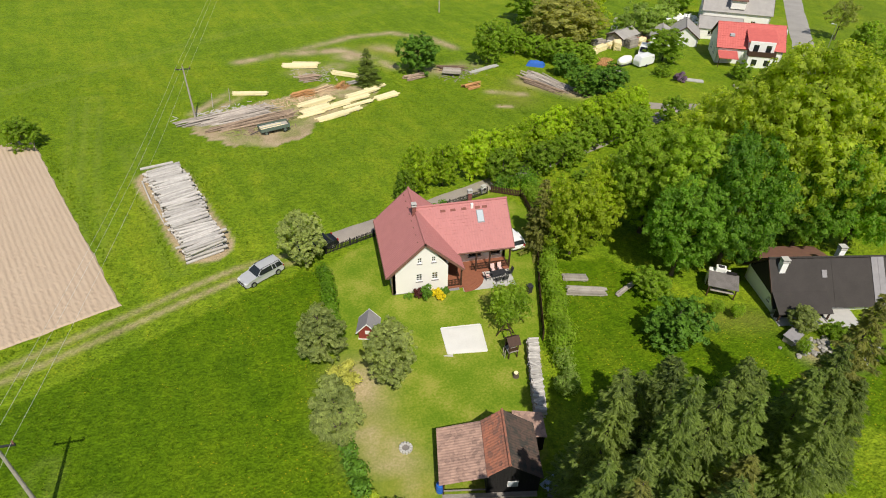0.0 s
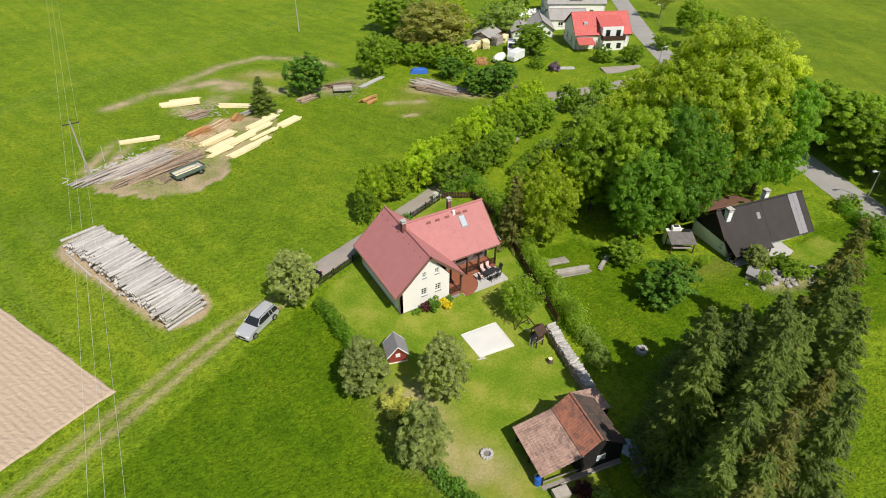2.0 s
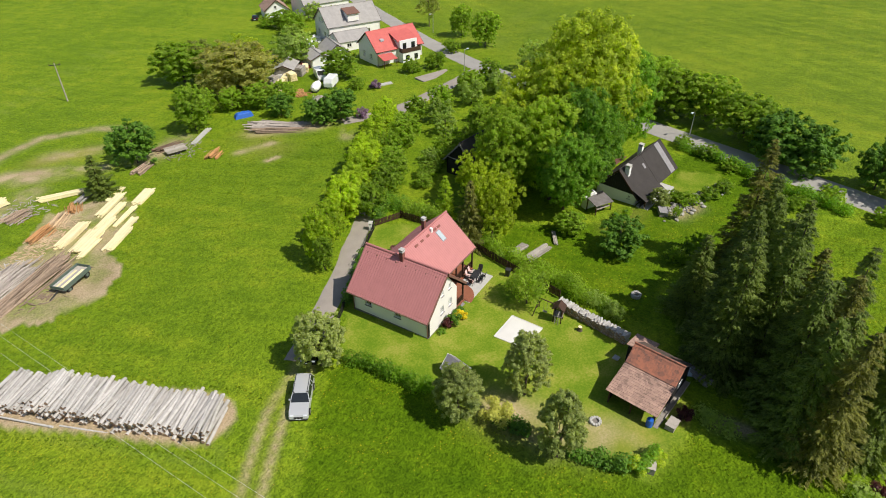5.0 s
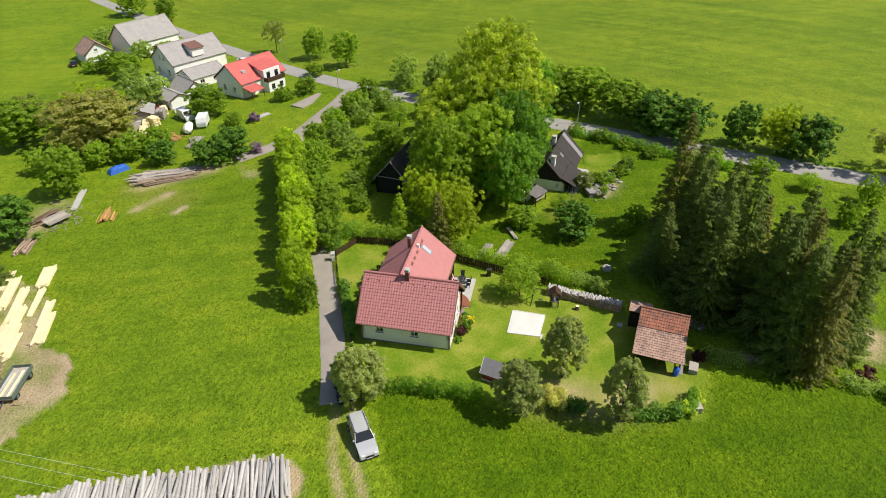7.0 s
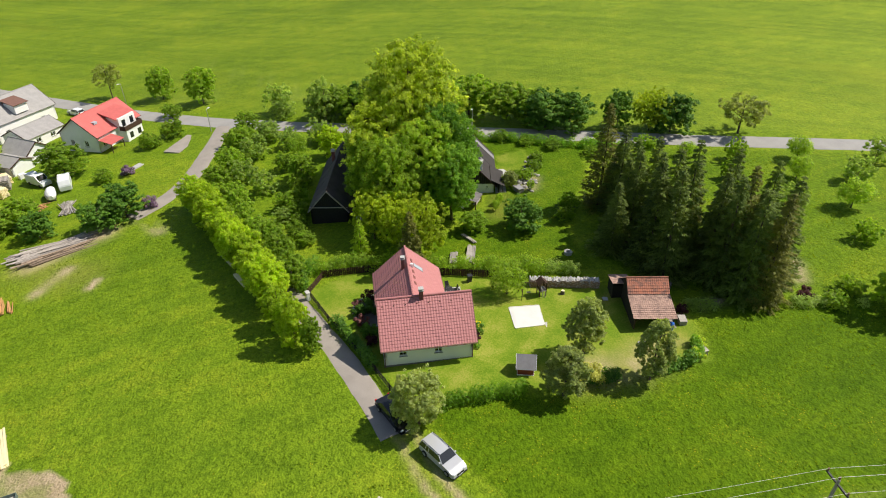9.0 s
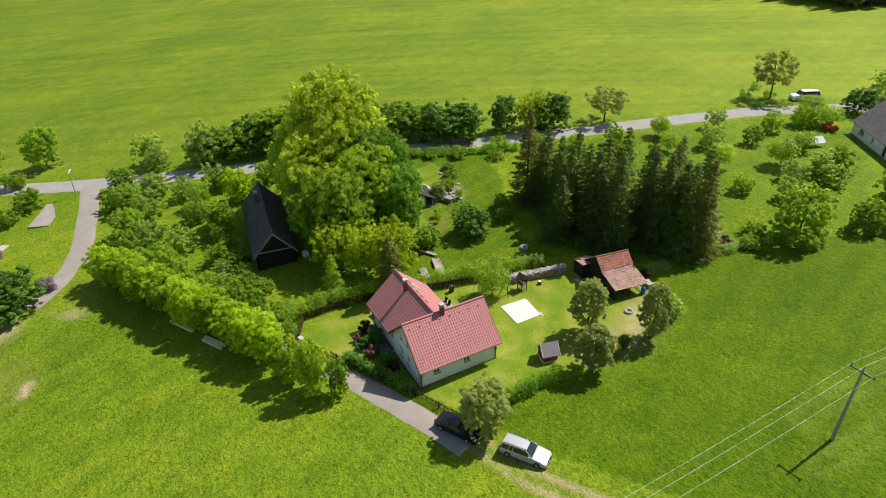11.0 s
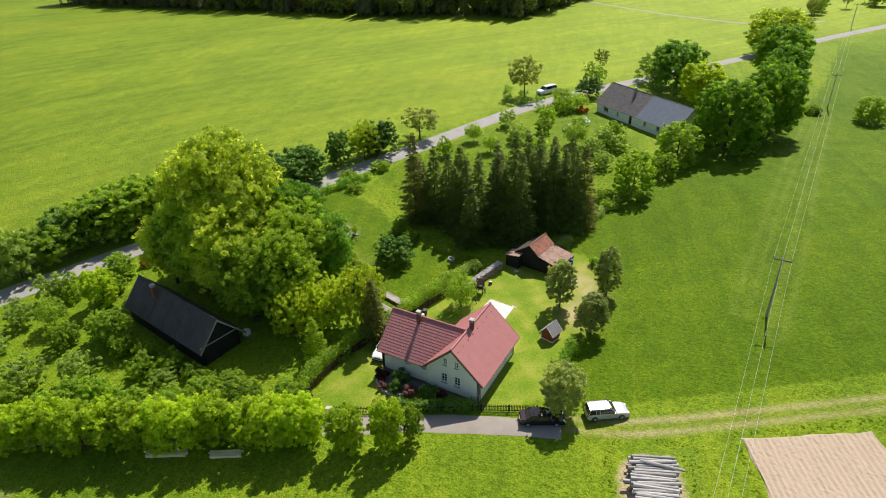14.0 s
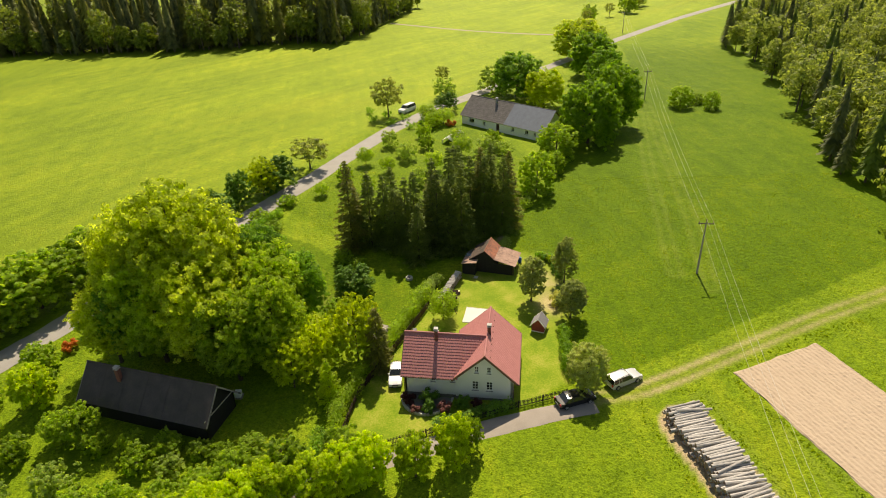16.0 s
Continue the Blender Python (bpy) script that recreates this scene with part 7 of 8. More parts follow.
# ---------------------------------------------------------------- neighbouring buildings
def cottage(name, x, y, turn, L, half, wall_h, ridge_h, wall_mat, roof_mat, label, gable_mat=None, over=0.4, windows=(), tile=None, kind="house", chimneys=(), doors=(), eave_drop=None, ribs=0.0, verge=None, low=0.8):
    """A gabled building: its ridge runs along its own x. windows: (side, from, sill, to, head) with side s, n, w or e."""
    z = hz(x, y)
    t = thing(name, x, y, z, turn, label, kind)
    fall = (ridge_h - wall_h) / half
    hl = L / 2
    sides = {"s": ((-hl, -half, -low), 0, L), "n": ((hl, half, -low), 180, L), "w": ((-hl, half, -low), -90, 2 * half), "e": ((hl, -half, -low), 90, 2 * half)}
    for key, (o, a, ln) in sides.items():
        holes = [(w[1], w[2] + low, w[3], w[4] + low) for w in windows if w[0] == key] + [(w[1], low, w[2], low + 2.0) for w in doors if w[0] == key]
        g = (half, ridge_h + low - 0.12) if key in "we" else None
        wall("wall", wall_mat, t, o, a, ln, wall_h + low - 0.1, holes, 0.3, g if not gable_mat else None)
        if g and gable_mat:
            n = 18
            for k in range(n):
                u0, u1 = -half + 2 * half * k / n, -half + 2 * half * (k + 1) / n
                m_ = min(ridge_h - abs(u0) * fall, ridge_h - abs(u1) * fall) - 0.15
                if m_ > wall_h:
                    xx = -hl if key == "w" else hl
                    boxes("plank", gable_mat, t, (xx - 0.05, u0 + 0.01, wall_h - 0.12, xx + 0.05, u1 - 0.01, m_))
        for w in windows:
            if w[0] == key:
                window(t, o, a, w[1], w[2] + low, w[3], w[4] + low, mullions=(1, 0), sill=L < 30)
        for w in doors:
            if w[0] == key:
                bm = bmesh.new()
                box(bm, w[1] + 0.02, 0.1, low, w[2] - 0.02, 0.16, low + 1.98)
                bmesh.ops.transform(bm, matrix=pose(*o, 0, 0, a), verts=bm.verts)
                part("door", bm, M_DARKWOOD, t)
    boxes("floor_slab", M_DARKROOM, t, (-hl + 0.3, -half + 0.3, -0.1, hl - 0.3, half - 0.3, 0.05))
    ev = ridge_h - fall * (half + over)
    for s in (-1, 1):
        drop = (half + over) if not eave_drop or s > 0 else half + eave_drop
        e2 = ridge_h - fall * drop
        if tile:
            tiled("roof", roof_mat, t, (-hl - over, 0, ridge_h + 0.02), (1, 0, 0), (0, s * drop, e2 - ridge_h), L + 2 * over, math.hypot(drop, ridge_h - e2), tile=tile, course=tile * 1.1, wave=0.02, step=0.03)
        bm = bmesh.new()
        slab(bm, (-hl - over, 0, ridge_h), (hl + over, 0, ridge_h), (hl + over, s * drop, e2), (-hl - over, s * drop, e2), 0.14)
        part("roof" if not tile else "roof_deck", bm, roof_mat if not tile else M_DARKWOOD, t)
        if ribs:
            n = int((L + 2 * over) / ribs)
            for k in range(n + 1):
                bm = bmesh.new()
                x_ = -hl - over + (L + 2 * over) * k / n
                slab(bm, (x_ - 0.03, 0, ridge_h + 0.03), (x_ + 0.03, 0, ridge_h + 0.03), (x_ + 0.03, s * drop, e2 + 0.03), (x_ - 0.03, s * drop, e2 + 0.03), 0.05)
                part("roof_seam", bm, roof_mat, t)
    caps("ridge_tiles", roof_mat, t, (-hl - over, 0, ridge_h + 0.03), (hl + over, 0, ridge_h + 0.03), 0.1, 0.5)
    for s in (-1, 1):
        for q in (-1, 1):
            bm = bmesh.new()
            xx = q * (hl + over)
            drop = half + over
            slab(bm, (xx - 0.03, 0, ridge_h + 0.04), (xx + 0.03, 0, ridge_h + 0.04), (xx + 0.03, s * drop, ev + 0.04), (xx - 0.03, s * drop, ev + 0.04), 0.2)
            part("verge_board", bm, verge or M_DARKWOOD, t)
    for cx, cy, z1, w, mt in chimneys:
        chimney(t, cx, cy, ridge_h - fall * abs(cy) - 0.3, z1, w, mt)
    return t


def dark_cottage():
    t = cottage("house", 43.4, -8.4, -9.5, 12.0, 3.0, 1.7, 4.7, M_WHITE, M_SLATE, "low white cottage with black sheet metal roof", gable_mat=M_TARRED, over=0.4, ribs=6.4,
                windows=(("s", 7.4, 0.6, 8.3, 1.4), ("s", 9.6, 0.6, 10.5, 1.4), ("w", 4.7, 0.7, 5.1, 1.2)), chimneys=((-5.2, -0.8, 4.95, 0.62, M_WHITE), (1.3, 0.6, 5.3, 0.6, M_WHITE)), eave_drop=0.6)
    bm = bmesh.new()
    slab(bm, (-6.4, -2.5, 2.36), (-0.9, -2.5, 2.36), (-0.9, -4.7, 1.35), (-6.4, -4.7, 1.35), 0.1)
    part("porch_roof", bm, M_SLATE, t, "black sheet porch roof")
    for x in (-6.1, -3.6, -1.1):
        boxes("post", M_DARKWOOD, t, (x - 0.07, -4.5, -0.3, x + 0.07, -4.36, 1.42))
    boxes("porch_wall", M_TARRED, t, (-6.2, -3.9, -0.5, -1.2, -3.75, 1.72))
    boxes("porch_floor", M_SLAB, t, (-6.2, -5.0, -0.5, -1.2, -3.3, 0.22))
    boxes("terrace", M_SLAB, t, (-1.2, -5.7, -0.5, 2.0, -3.02, 0.34))
    bm = bmesh.new()
    slab(bm, (-5.4, 2.9, 2.5), (2.2, 2.9, 2.5), (2.2, 5.6, 1.75), (-5.4, 5.6, 1.75), 0.1)
    part("lean_to_roof", bm, M_BROWNROOF, t, "old brown felt lean-to roof")
    boxes("lean_to_wall", M_TARRED, t, (-5.2, 5.2, -0.6, 2.0, 5.3, 1.75))
    k = 1.0
    for x0, x1, m in ((4.1, 4.74, M_GREYFELT), (4.76, 5.4, M_GREYFELT)):
        bm = bmesh.new()
        slab(bm, (x0, -0.08, 4.8 - 0.08 * k), (x1, -0.08, 4.8 - 0.08 * k), (x1, -3.58, 4.8 - 3.58 * k), (x0, -3.58, 4.8 - 3.58 * k), 0.05)
        part("roof_sheet", bm, m, t, "pale metal roof sheet")
    bm = bmesh.new()
    slab(bm, (-1.1, -0.95, 3.84), (-0.6, -0.95, 3.84), (-0.6, -1.5, 3.29), (-1.1, -1.5, 3.29), 0.08)
    part("roof_hatch", bm, M_GREYFELT, t, "small grey roof hatch")
    return t


dark_cottage()


def barn():
    t = cottage("barn", 43.0, 14.6, -8.6, 17.6, 2.8, 2.6, 5.75, M_TARRED, M_BARNROOF, "old dark wooden barn with black felt roof", gable_mat=M_TARRED, over=0.45, ribs=3.0, kind="barn", eave_drop=0.9, verge=M_OLDWOOD)
    chimney(t, 3.9, 0.9, 4.4, 6.3, 0.5, label="leaning old red brick chimney")
    boxes("gable_rail", M_OLDWOOD, t, (-8.92, -2.9, 2.62, -8.86, 2.9, 2.75))
    for k in range(3):
        bm = bmesh.new()
        x = -3.0 + k * 3.1
        slab(bm, (x, 1.0, 5.79 - 1.125), (x + 1.4, 1.0, 5.79 - 1.125), (x + 1.4, 3.0, 5.79 - 3.375), (x, 3.0, 5.79 - 3.375), 0.04)
        part("roof_patch", bm, M_BARNROOF, t, "felt patch")
    b = thing("water_tank", 34.2, 11.6, hz(34.2, 11.6), 10, "white plastic water tank beside the barn", "tank")
    boxes("body", M_WHITE, b, (-0.4, -0.4, 0.12, 0.4, 0.4, 0.9), bevel=0.06)
    boxes("pallet", M_OLDWOOD, b, (-0.55, -0.55, 0, 0.55, 0.55, 0.118))


barn()


def smoke_house():
    t = thing("garden_oven", 34.1, -5.5, hz(34.1, -5.5), -30, "white garden oven under a small dark roof", "oven")
    boxes("oven_body", M_WHITE, t, (-1.3, 0.12, -0.1, 0.9, 1.1, 1.75), bevel=0.04)
    boxes("chimney", M_WHITE, t, (-0.7, 0.3, 1.7, 0.3, 0.95, 2.3), bevel=0.04)
    boxes("chimney_cap", M_DARKMETAL, t, (-0.5, 0.42, 2.3, 0.1, 0.83, 2.33))
    bm = bmesh.new()
    slab(bm, (-1.4, 0.1, 1.95), (1.6, 0.1, 1.95), (1.6, -2.0, 1.55), (-1.4, -2.0, 1.55), 0.08)
    part("roof", bm, M_MOSSY, t, "grey brown felt roof")
    for x, y in ((-1.2, -1.8), (1.4, -1.8), (1.4, 0.0), (-1.2, 0.0)):
        boxes("post", M_DARKWOOD, t, (x - 0.06, y - 0.06, -0.2, x + 0.06, y + 0.06, 1.58))
    boxes("counter", M_OLDWOOD, t, (-1.0, -1.8, 0.8, 1.3, -1.3, 0.86))
    boxes("back_board", M_TARRED, t, (0.3, -0.02, 0.0, 1.34, 0.04, 2.3))


smoke_house()


def board_stack(x, y, turn, L, w, n, rows_, label, mat=None, high=0.1, category="plank stack", name="plank_stack", skew=0.05):
    mat = mat or M_OLDWOOD
    t = thing(name, x, y, hz(x, y), turn, label, category)
    shapes = []
    bw = w / n
    for k in range(3):
        bm = bmesh.new()
        box(bm, -L / 2 * rng.uniform(0.9, 1), -bw * 0.46, 0, L / 2 * rng.uniform(0.93, 1), bw * 0.46, high)
        me = bpy.data.meshes.new("board")
        bm.to_mesh(me)
        bm.free()
        me.materials.append(mat)
        shapes.append(me)
    for s in (-0.35, 0.35):
        boxes("bearer", M_OLDWOOD, t, (s * L - 0.06, -w / 2, -0.15, s * L + 0.06, w / 2, 0.12))
    for r in range(rows_):
        for k in range(n):
            o = link_mesh("board", shapes[rng.integers(3)], None, t)
            o.location = (rng.normal() * 0.06 * L * 0.5, -w / 2 + (k + 0.5) * bw, 0.122 + r * (high + 0.006))
            o.rotation_euler = (0, 0, rng.normal() * skew * 0.3)
    return t


board_stack(20.0, -3.45, -14, 4.0, 1.2, 8, 3, "grey weathered boards stacked on the lawn")
board_stack(19.7, -1.0, -14, 2.7, 1.0, 6, 2, "grey weathered boards stacked on the lawn")
board_stack(24.2, -3.9, 30, 3.0, 0.5, 3, 2, "thin grey poles lying by the bushes")
board_stack(8.2, -25.4, 62, 2.4, 0.9, 5, 4, "old grey boards piled beside the shed", M_OLDWOOD, skew=0.5)
board_stack(18.3, -25.4, 80, 2.2, 1.2, 7, 7, "old boards stacked under the spruces", M_BROWNLOG)


def plastic_sheet(x, y, turn):
    t = thing("plastic_sheet", x, y, hz(x, y), turn, "crumpled pale blue plastic sheet over a low crate", "sheet")
    boxes("crate", M_OLDWOOD, t, (-0.55, -0.4, 0, 0.55, 0.4, 0.5))
    bm = bmesh.new()
    bmesh.ops.create_grid(bm, x_segments=10, y_segments=8, size=1.0)
    for v in bm.verts:
        e = max(abs(v.co.x), abs(v.co.y))
        v.co = Vector((v.co.x * 0.8, v.co.y * 0.62, 0.56 * (1 - max(0, e - 0.7) * 2.6) + 0.07 * noise.noise(v.co * 4)))
    part("sheet", bm, M_SHEET, t)


plastic_sheet(8.6, -24.2, 25)


def rockery(cx, cy, n, sx, sy, label):
    t = thing("rockery", cx, cy, hz(cx, cy), -20, label, "rock garden")
    shapes = []
    for k in range(5):
        bm = bmesh.new()
        bmesh.ops.create_icosphere(bm, subdivisions=1, radius=0.4)
        for v in bm.verts:
            v.co = v.co * rng.uniform(0.75, 1.15)
            v.co.z *= 0.6
        me = bpy.data.meshes.new("stone")
        bm.to_mesh(me)
        bm.free()
        me.materials.append(M_STONE)
        shapes.append(me)
    for k in range(n):
        x, y = rng.normal() * sx, rng.normal() * sy
        w = t.matrix_world @ Vector((x, y, 0))
        o = link_mesh("stone", shapes[rng.integers(5)], None, t)
        o.location = (x, y, hz(w.x, w.y) - t.location.z + 0.08)
        s = rng.uniform(0.4, 1.1)
        o.scale = (s, s * rng.uniform(0.7, 1.2), s)
        o.rotation_euler = (0, 0, rng.uniform(0, 6))


rockery(38.6, -16.0, 70, 1.3, 0.8, "heap of grey field stones beside a terrace")
rockery(43.8, -18.3, 46, 2.4, 0.6, "row of grey field stones beside the lawn")


def pump_box():
    t = thing("garden_chest", 36.4, -14.3, hz(36.4, -14.3), 25, "low grey wooden chest on the neighbour's lawn", "chest")
    boxes("body", M_OLDWOOD, t, (-0.8, -0.5, 0, 0.8, 0.5, 0.6))
    bm = bmesh.new()
    slab(bm, (-0.9, -0.6, 0.68), (0.9, -0.6, 0.68), (0.9, 0.6, 0.8), (-0.9, 0.6, 0.8), 0.06)
    part("lid", bm, M_GREYFELT, t)


pump_box()


# ---------------------------------------------------------------- white farmhouse by the road
def farmhouse():
    t = cottage("house", 4.4, -91.6, -34.4, 26.0, 4.6, 2.7, 6.7, M_WHITE, M_MOSSY, "long white farmhouse with mottled grey slate roof", over=0.4, tile=0.5, windows=(("n", 2.5, 0.9, 4.2, 1.9), ("n", 7.2, 0.9, 8.0, 1.9), ("n", 16.4, 0.9, 17.3, 2.0), ("n", 20.6, 0.9, 21.6, 2.0), ("n", 23.2, 1.0, 23.9, 1.8), ("e", 2.4, 0.9, 3.3, 2.0)), doors=(("n", 11.6, 12.6),), chimneys=((4.4, 0.6, 7.1, 0.5, M_GREYROOF),))
    bm = bmesh.new()
    slab(bm, (-13.5, 0, 6.80), (-1.2, 0, 6.80), (-1.2, 5.1, 2.365), (-13.5, 5.1, 2.365), 0.05)
    part("roof_sheet", bm, M_BLUEROOF, t, "newer blue-grey slate half of the roof")


farmhouse()


def greenhouse():
    t = thing("cold_frame", 18.4, -81.2, hz(18.4, -81.2), 73, "small white-framed greenhouse in the orchard", "greenhouse")
    t.scale = (3.0, 1.5, 1.4)
    bm = bmesh.new()
    for x in (-1.2, -0.4, 0.4, 1.2):
        for s in (-1, 1):
            rod(bm, (x, s * 0.9, 0), (x, s * 0.9, 0.6), 0.04, seg=4)
            rod(bm, (x, s * 0.9, 0.6), (x, 0, 1.2), 0.04, seg=4)
    for s in (-0.9, 0, 0.9):
        rod(bm, (-1.2, s, 0.6 if s else 1.2), (1.2, s, 0.6 if s else 1.2), 0.04, seg=4)
    part("frame", bm, M_WHITE, t)
    for s in (-1, 1):
        bm = bmesh.new()
        slab(bm, (-1.18, s * 0.02, 1.18), (1.18, s * 0.02, 1.18), (1.18, s * 0.88, 0.6), (-1.18, s * 0.88, 0.6), 0.01)
        part("pane", bm, M_LAMPGLASS, t)


greenhouse()


# ---------------------------------------------------------------- village
def village():
    t = cottage("house", 84.0, 64.6, -24, 12.5, 4.6, 3.6, 7.0, M_WHITE, M_BRIGHTRED, "white village house with a bright red roof", over=0.4, tile=0.5, windows=(("w", 2.2, 1.0, 3.2, 2.2), ("w", 5.6, 1.0, 6.6, 2.2), ("s", 1.2, 1.0, 2.2, 2.2), ("s", 10.6, 1.0, 11.6, 2.2)))
    boxes("dormer", M_WHITE, t, (-0.6, -5.6, -0.8, 4.2, -2.0, 5.2))
    bm = bmesh.new()
    slab(bm, (-1.0, -1.2, 6.3), (4.6, -1.2, 6.3), (4.6, -5.4, 5.15), (-1.0, -5.4, 5.15), 0.15)
    part("dormer_roof", bm, M_BRIGHTRED, t)
    boxes("balcony", M_DARKWOOD, t, (-0.8, -7.0, 2.7, 4.4, -5.61, 2.85), (-0.8, -7.0, 2.85, 4.4, -6.92, 3.7), (-0.8, -6.91, 2.85, -0.72, -5.61, 3.7), (4.32, -6.91, 2.85, 4.4, -5.61, 3.7))
    boxes("ground_floor_bay", M_WHITE, t, (-0.6, -6.9, -0.8, 4.2, -5.61, 2.69))
    for x in (0.2, 2.6):
        boxes("window_pane", M_CARGLASS, t, (x, -5.63, 3.2, x + 1.0, -5.602, 4.6))
        boxes("window_pane", M_CARGLASS, t, (x, -6.93, 0.9, x + 1.0, -6.902, 2.1))
    boxes("roof_hatch", M_SKYLIGHT, t, (-4.2, -2.9, 5.05, -3.3, -2.0, 5.5))
    bm = bmesh.new()
    slab(bm, (-6.2, -4.5, 2.7), (-2.4, -4.5, 2.7), (-2.4, -7.6, 2.1), (-6.2, -7.6, 2.1), 0.1)
    part("porch_roof", bm, M_BRIGHTRED, t, "red sheet porch roof")
    for x in (-6.0, -2.6):
        boxes("post", M_DARKWOOD, t, (x - 0.06, -7.4, -0.5, x + 0.06, -7.28, 2.15))
    boxes("terrace", M_TERRA, t, (-6.4, -8.0, -0.7, 4.6, -4.7, 0.02))
    cottage("house", 96.5, 88.0, -28, 15.0, 5.0, 4.2, 8.0, M_PLASTER, M_GREYROOF, "plastered village house with grey fibre roof", over=0.4, windows=(("w", 2.0, 1.0, 3.0, 2.3), ("w", 6.6, 1.0, 7.6, 2.3), ("w", 3.6, 4.4, 4.4, 5.5), ("w", 5.4, 4.4, 6.2, 5.5), ("s", 2.0, 1.0, 3.0, 2.3), ("s", 11.0, 1.0, 12.0, 2.3)))
    d = thing("dormer", 94.6, 84.8, hz(94.6, 84.8) + 5.2, -28, "brown roofed dormer on a village house", "dormer")
    boxes("body", M_PLASTER, d, (-1.6, -1.2, -0.6, 1.6, 2.4, 1.4))
    bm = bmesh.new()
    slab(bm, (-1.9, 2.4, 2.2), (1.9, 2.4, 2.2), (1.9, -1.6, 1.4), (-1.9, -1.6, 1.4), 0.12)
    part("roof", bm, M_BROWNROOF, d)
    cottage("house", 87.5, 79.8, -28, 9.0, 3.4, 2.6, 4.2, M_PLASTER, M_GREYROOF, "low plastered outbuilding with grey roof", over=0.3, windows=(("s", 2.0, 1.0, 3.2, 1.9), ("s", 5.6, 1.0, 6.8, 1.9)))
    cottage("shed", 77.5, 77.5, 60, 7.0, 3.0, 2.3, 4.4, M_WHITE, M_GREYROOF, "white walled workshop with grey roof", over=0.3, kind="shed")
    cottage("house", 113.5, 112.5, -24, 15.0, 5.2, 4.0, 8.4, M_PLASTER, M_GREYROOF, "large grey roofed farm building", over=0.4, windows=(("s", 2.5, 1.0, 4.0, 2.3), ("s", 9.0, 1.0, 10.4, 2.3)), doors=(("s", 6.0, 7.6),))
    cottage("house", 103.0, 122.0, 55, 8.0, 3.6, 2.8, 5.6, M_WHITE, M_FADED, "small white house with faded red roof", over=0.4, windows=(("w", 2.8, 3.0, 3.6, 3.8), ("s", 2.0, 0.9, 3.0, 1.9)))
    car(97.0, 124.5, 40, 4.2, 1.7, 1.4, M_BLACKCAR, True, "dark car parked by the small house")
    car(102.2, 76.4, 55, 4.6, 1.8, 1.5, M_WHITECAR, True, "white car parked by the village road")

    def van(x, y, turn, label):
        v = thing("van", x, y, hz(x, y), turn, label, "van")
        bm = bmesh.new()
        prism(bm, [(-2.3, 0.35), (-2.3, 2.1), (1.0, 2.2), (1.7, 1.3), (2.4, 1.05), (2.45, 0.35)], -0.95, 0.95)
        bmesh.ops.bevel(bm, geom=bm.edges[:], offset=0.06, segments=2, affect="EDGES")
        part("body", bm, M_WHITECAR, v)
        bm = bmesh.new()
        slab(bm, (1.06, -0.8, 2.16), (1.06, 0.8, 2.16), (1.74, 0.82, 1.33), (1.74, -0.82, 1.33), -0.03)
        part("windscreen", bm, M_CARGLASS, v)
        for s in (-1, 1):
            for xx in (-1.4, 1.5):
                bm = bmesh.new()
                rod(bm, (xx, s * 0.8, 0.34), (xx, s * 0.98, 0.34), 0.34, seg=14)
                part("wheel", bm, M_RUBBER, v)

    van(64.4, 70.6, 235, "white delivery van parked under trees")
    c = thing("caravan", 61.2, 64.6, hz(61.2, 64.6), 200, "white caravan parked in the village yard", "caravan")
    bm = bmesh.new()
    prism(bm, [(-2.0, 0.4), (-2.2, 1.2), (-1.9, 2.3), (1.7, 2.35), (2.1, 1.4), (2.0, 0.4)], -1.0, 1.0)
    bmesh.ops.bevel(bm, geom=bm.edges[:], offset=0.1, segments=2, affect="EDGES")
    part("body", bm, M_WHITECAR, c)
    boxes("window_pane", M_CARGLASS, c, (-0.8, -1.02, 1.3, 0.6, -1.002, 1.9))
    boxes("band", M_BLUE, c, (-2.0, -1.014, 0.7, 1.9, -1.003, 0.85))
    for s in (-1, 1):
        bm = bmesh.new()
        rod(bm, (0, s * 0.8, 0.32), (0, s * 1.01, 0.32), 0.32, seg=14)
        part("wheel", bm, M_RUBBER, c)
    w = thing("covered_boat", 57.8, 66.0, hz(57.8, 66), 200, "white tarpaulin covered trailer load", "covered load")
    bm = bmesh.new()
    tube(bm, [(-1.8, 0, 0.9), (-1.3, 0, 0.95), (0, 0, 1.0), (1.3, 0, 0.95), (1.9, 0, 0.9)], [0.3, 0.8, 0.95, 0.85, 0.35], 12)
    lumpy(bm, 0.12, 1.2)
    part("cover", bm, M_WHITE, w)
    boxes("frame", M_DARKMETAL, w, (-1.6, -0.7, 0.0, 1.6, 0.7, 0.25))
    for x, y, a, L, n, r in ((56.6, 75.6, 30, 3.6, 8, 10), (60.2, 77.4, 30, 3.0, 8, 9), (54.0, 73.6, 30, 2.4, 7, 8)):
        board_stack(x, y, a, L, 1.4, n, r, "stack of pale sawn planks in the village yard", M_SAWN)
    board_stack(54.3, 67.8, 60, 4.0, 2.0, 10, 4, "heap of orange offcut boards in the yard", M_ORANGE, skew=0.8)
    board_stack(52.5, 61.5, 20, 5.0, 1.6, 8, 3, "heap of pale offcut boards in the yard", M_OLDWOOD, skew=0.8)
    rg = np.random.default_rng(77)
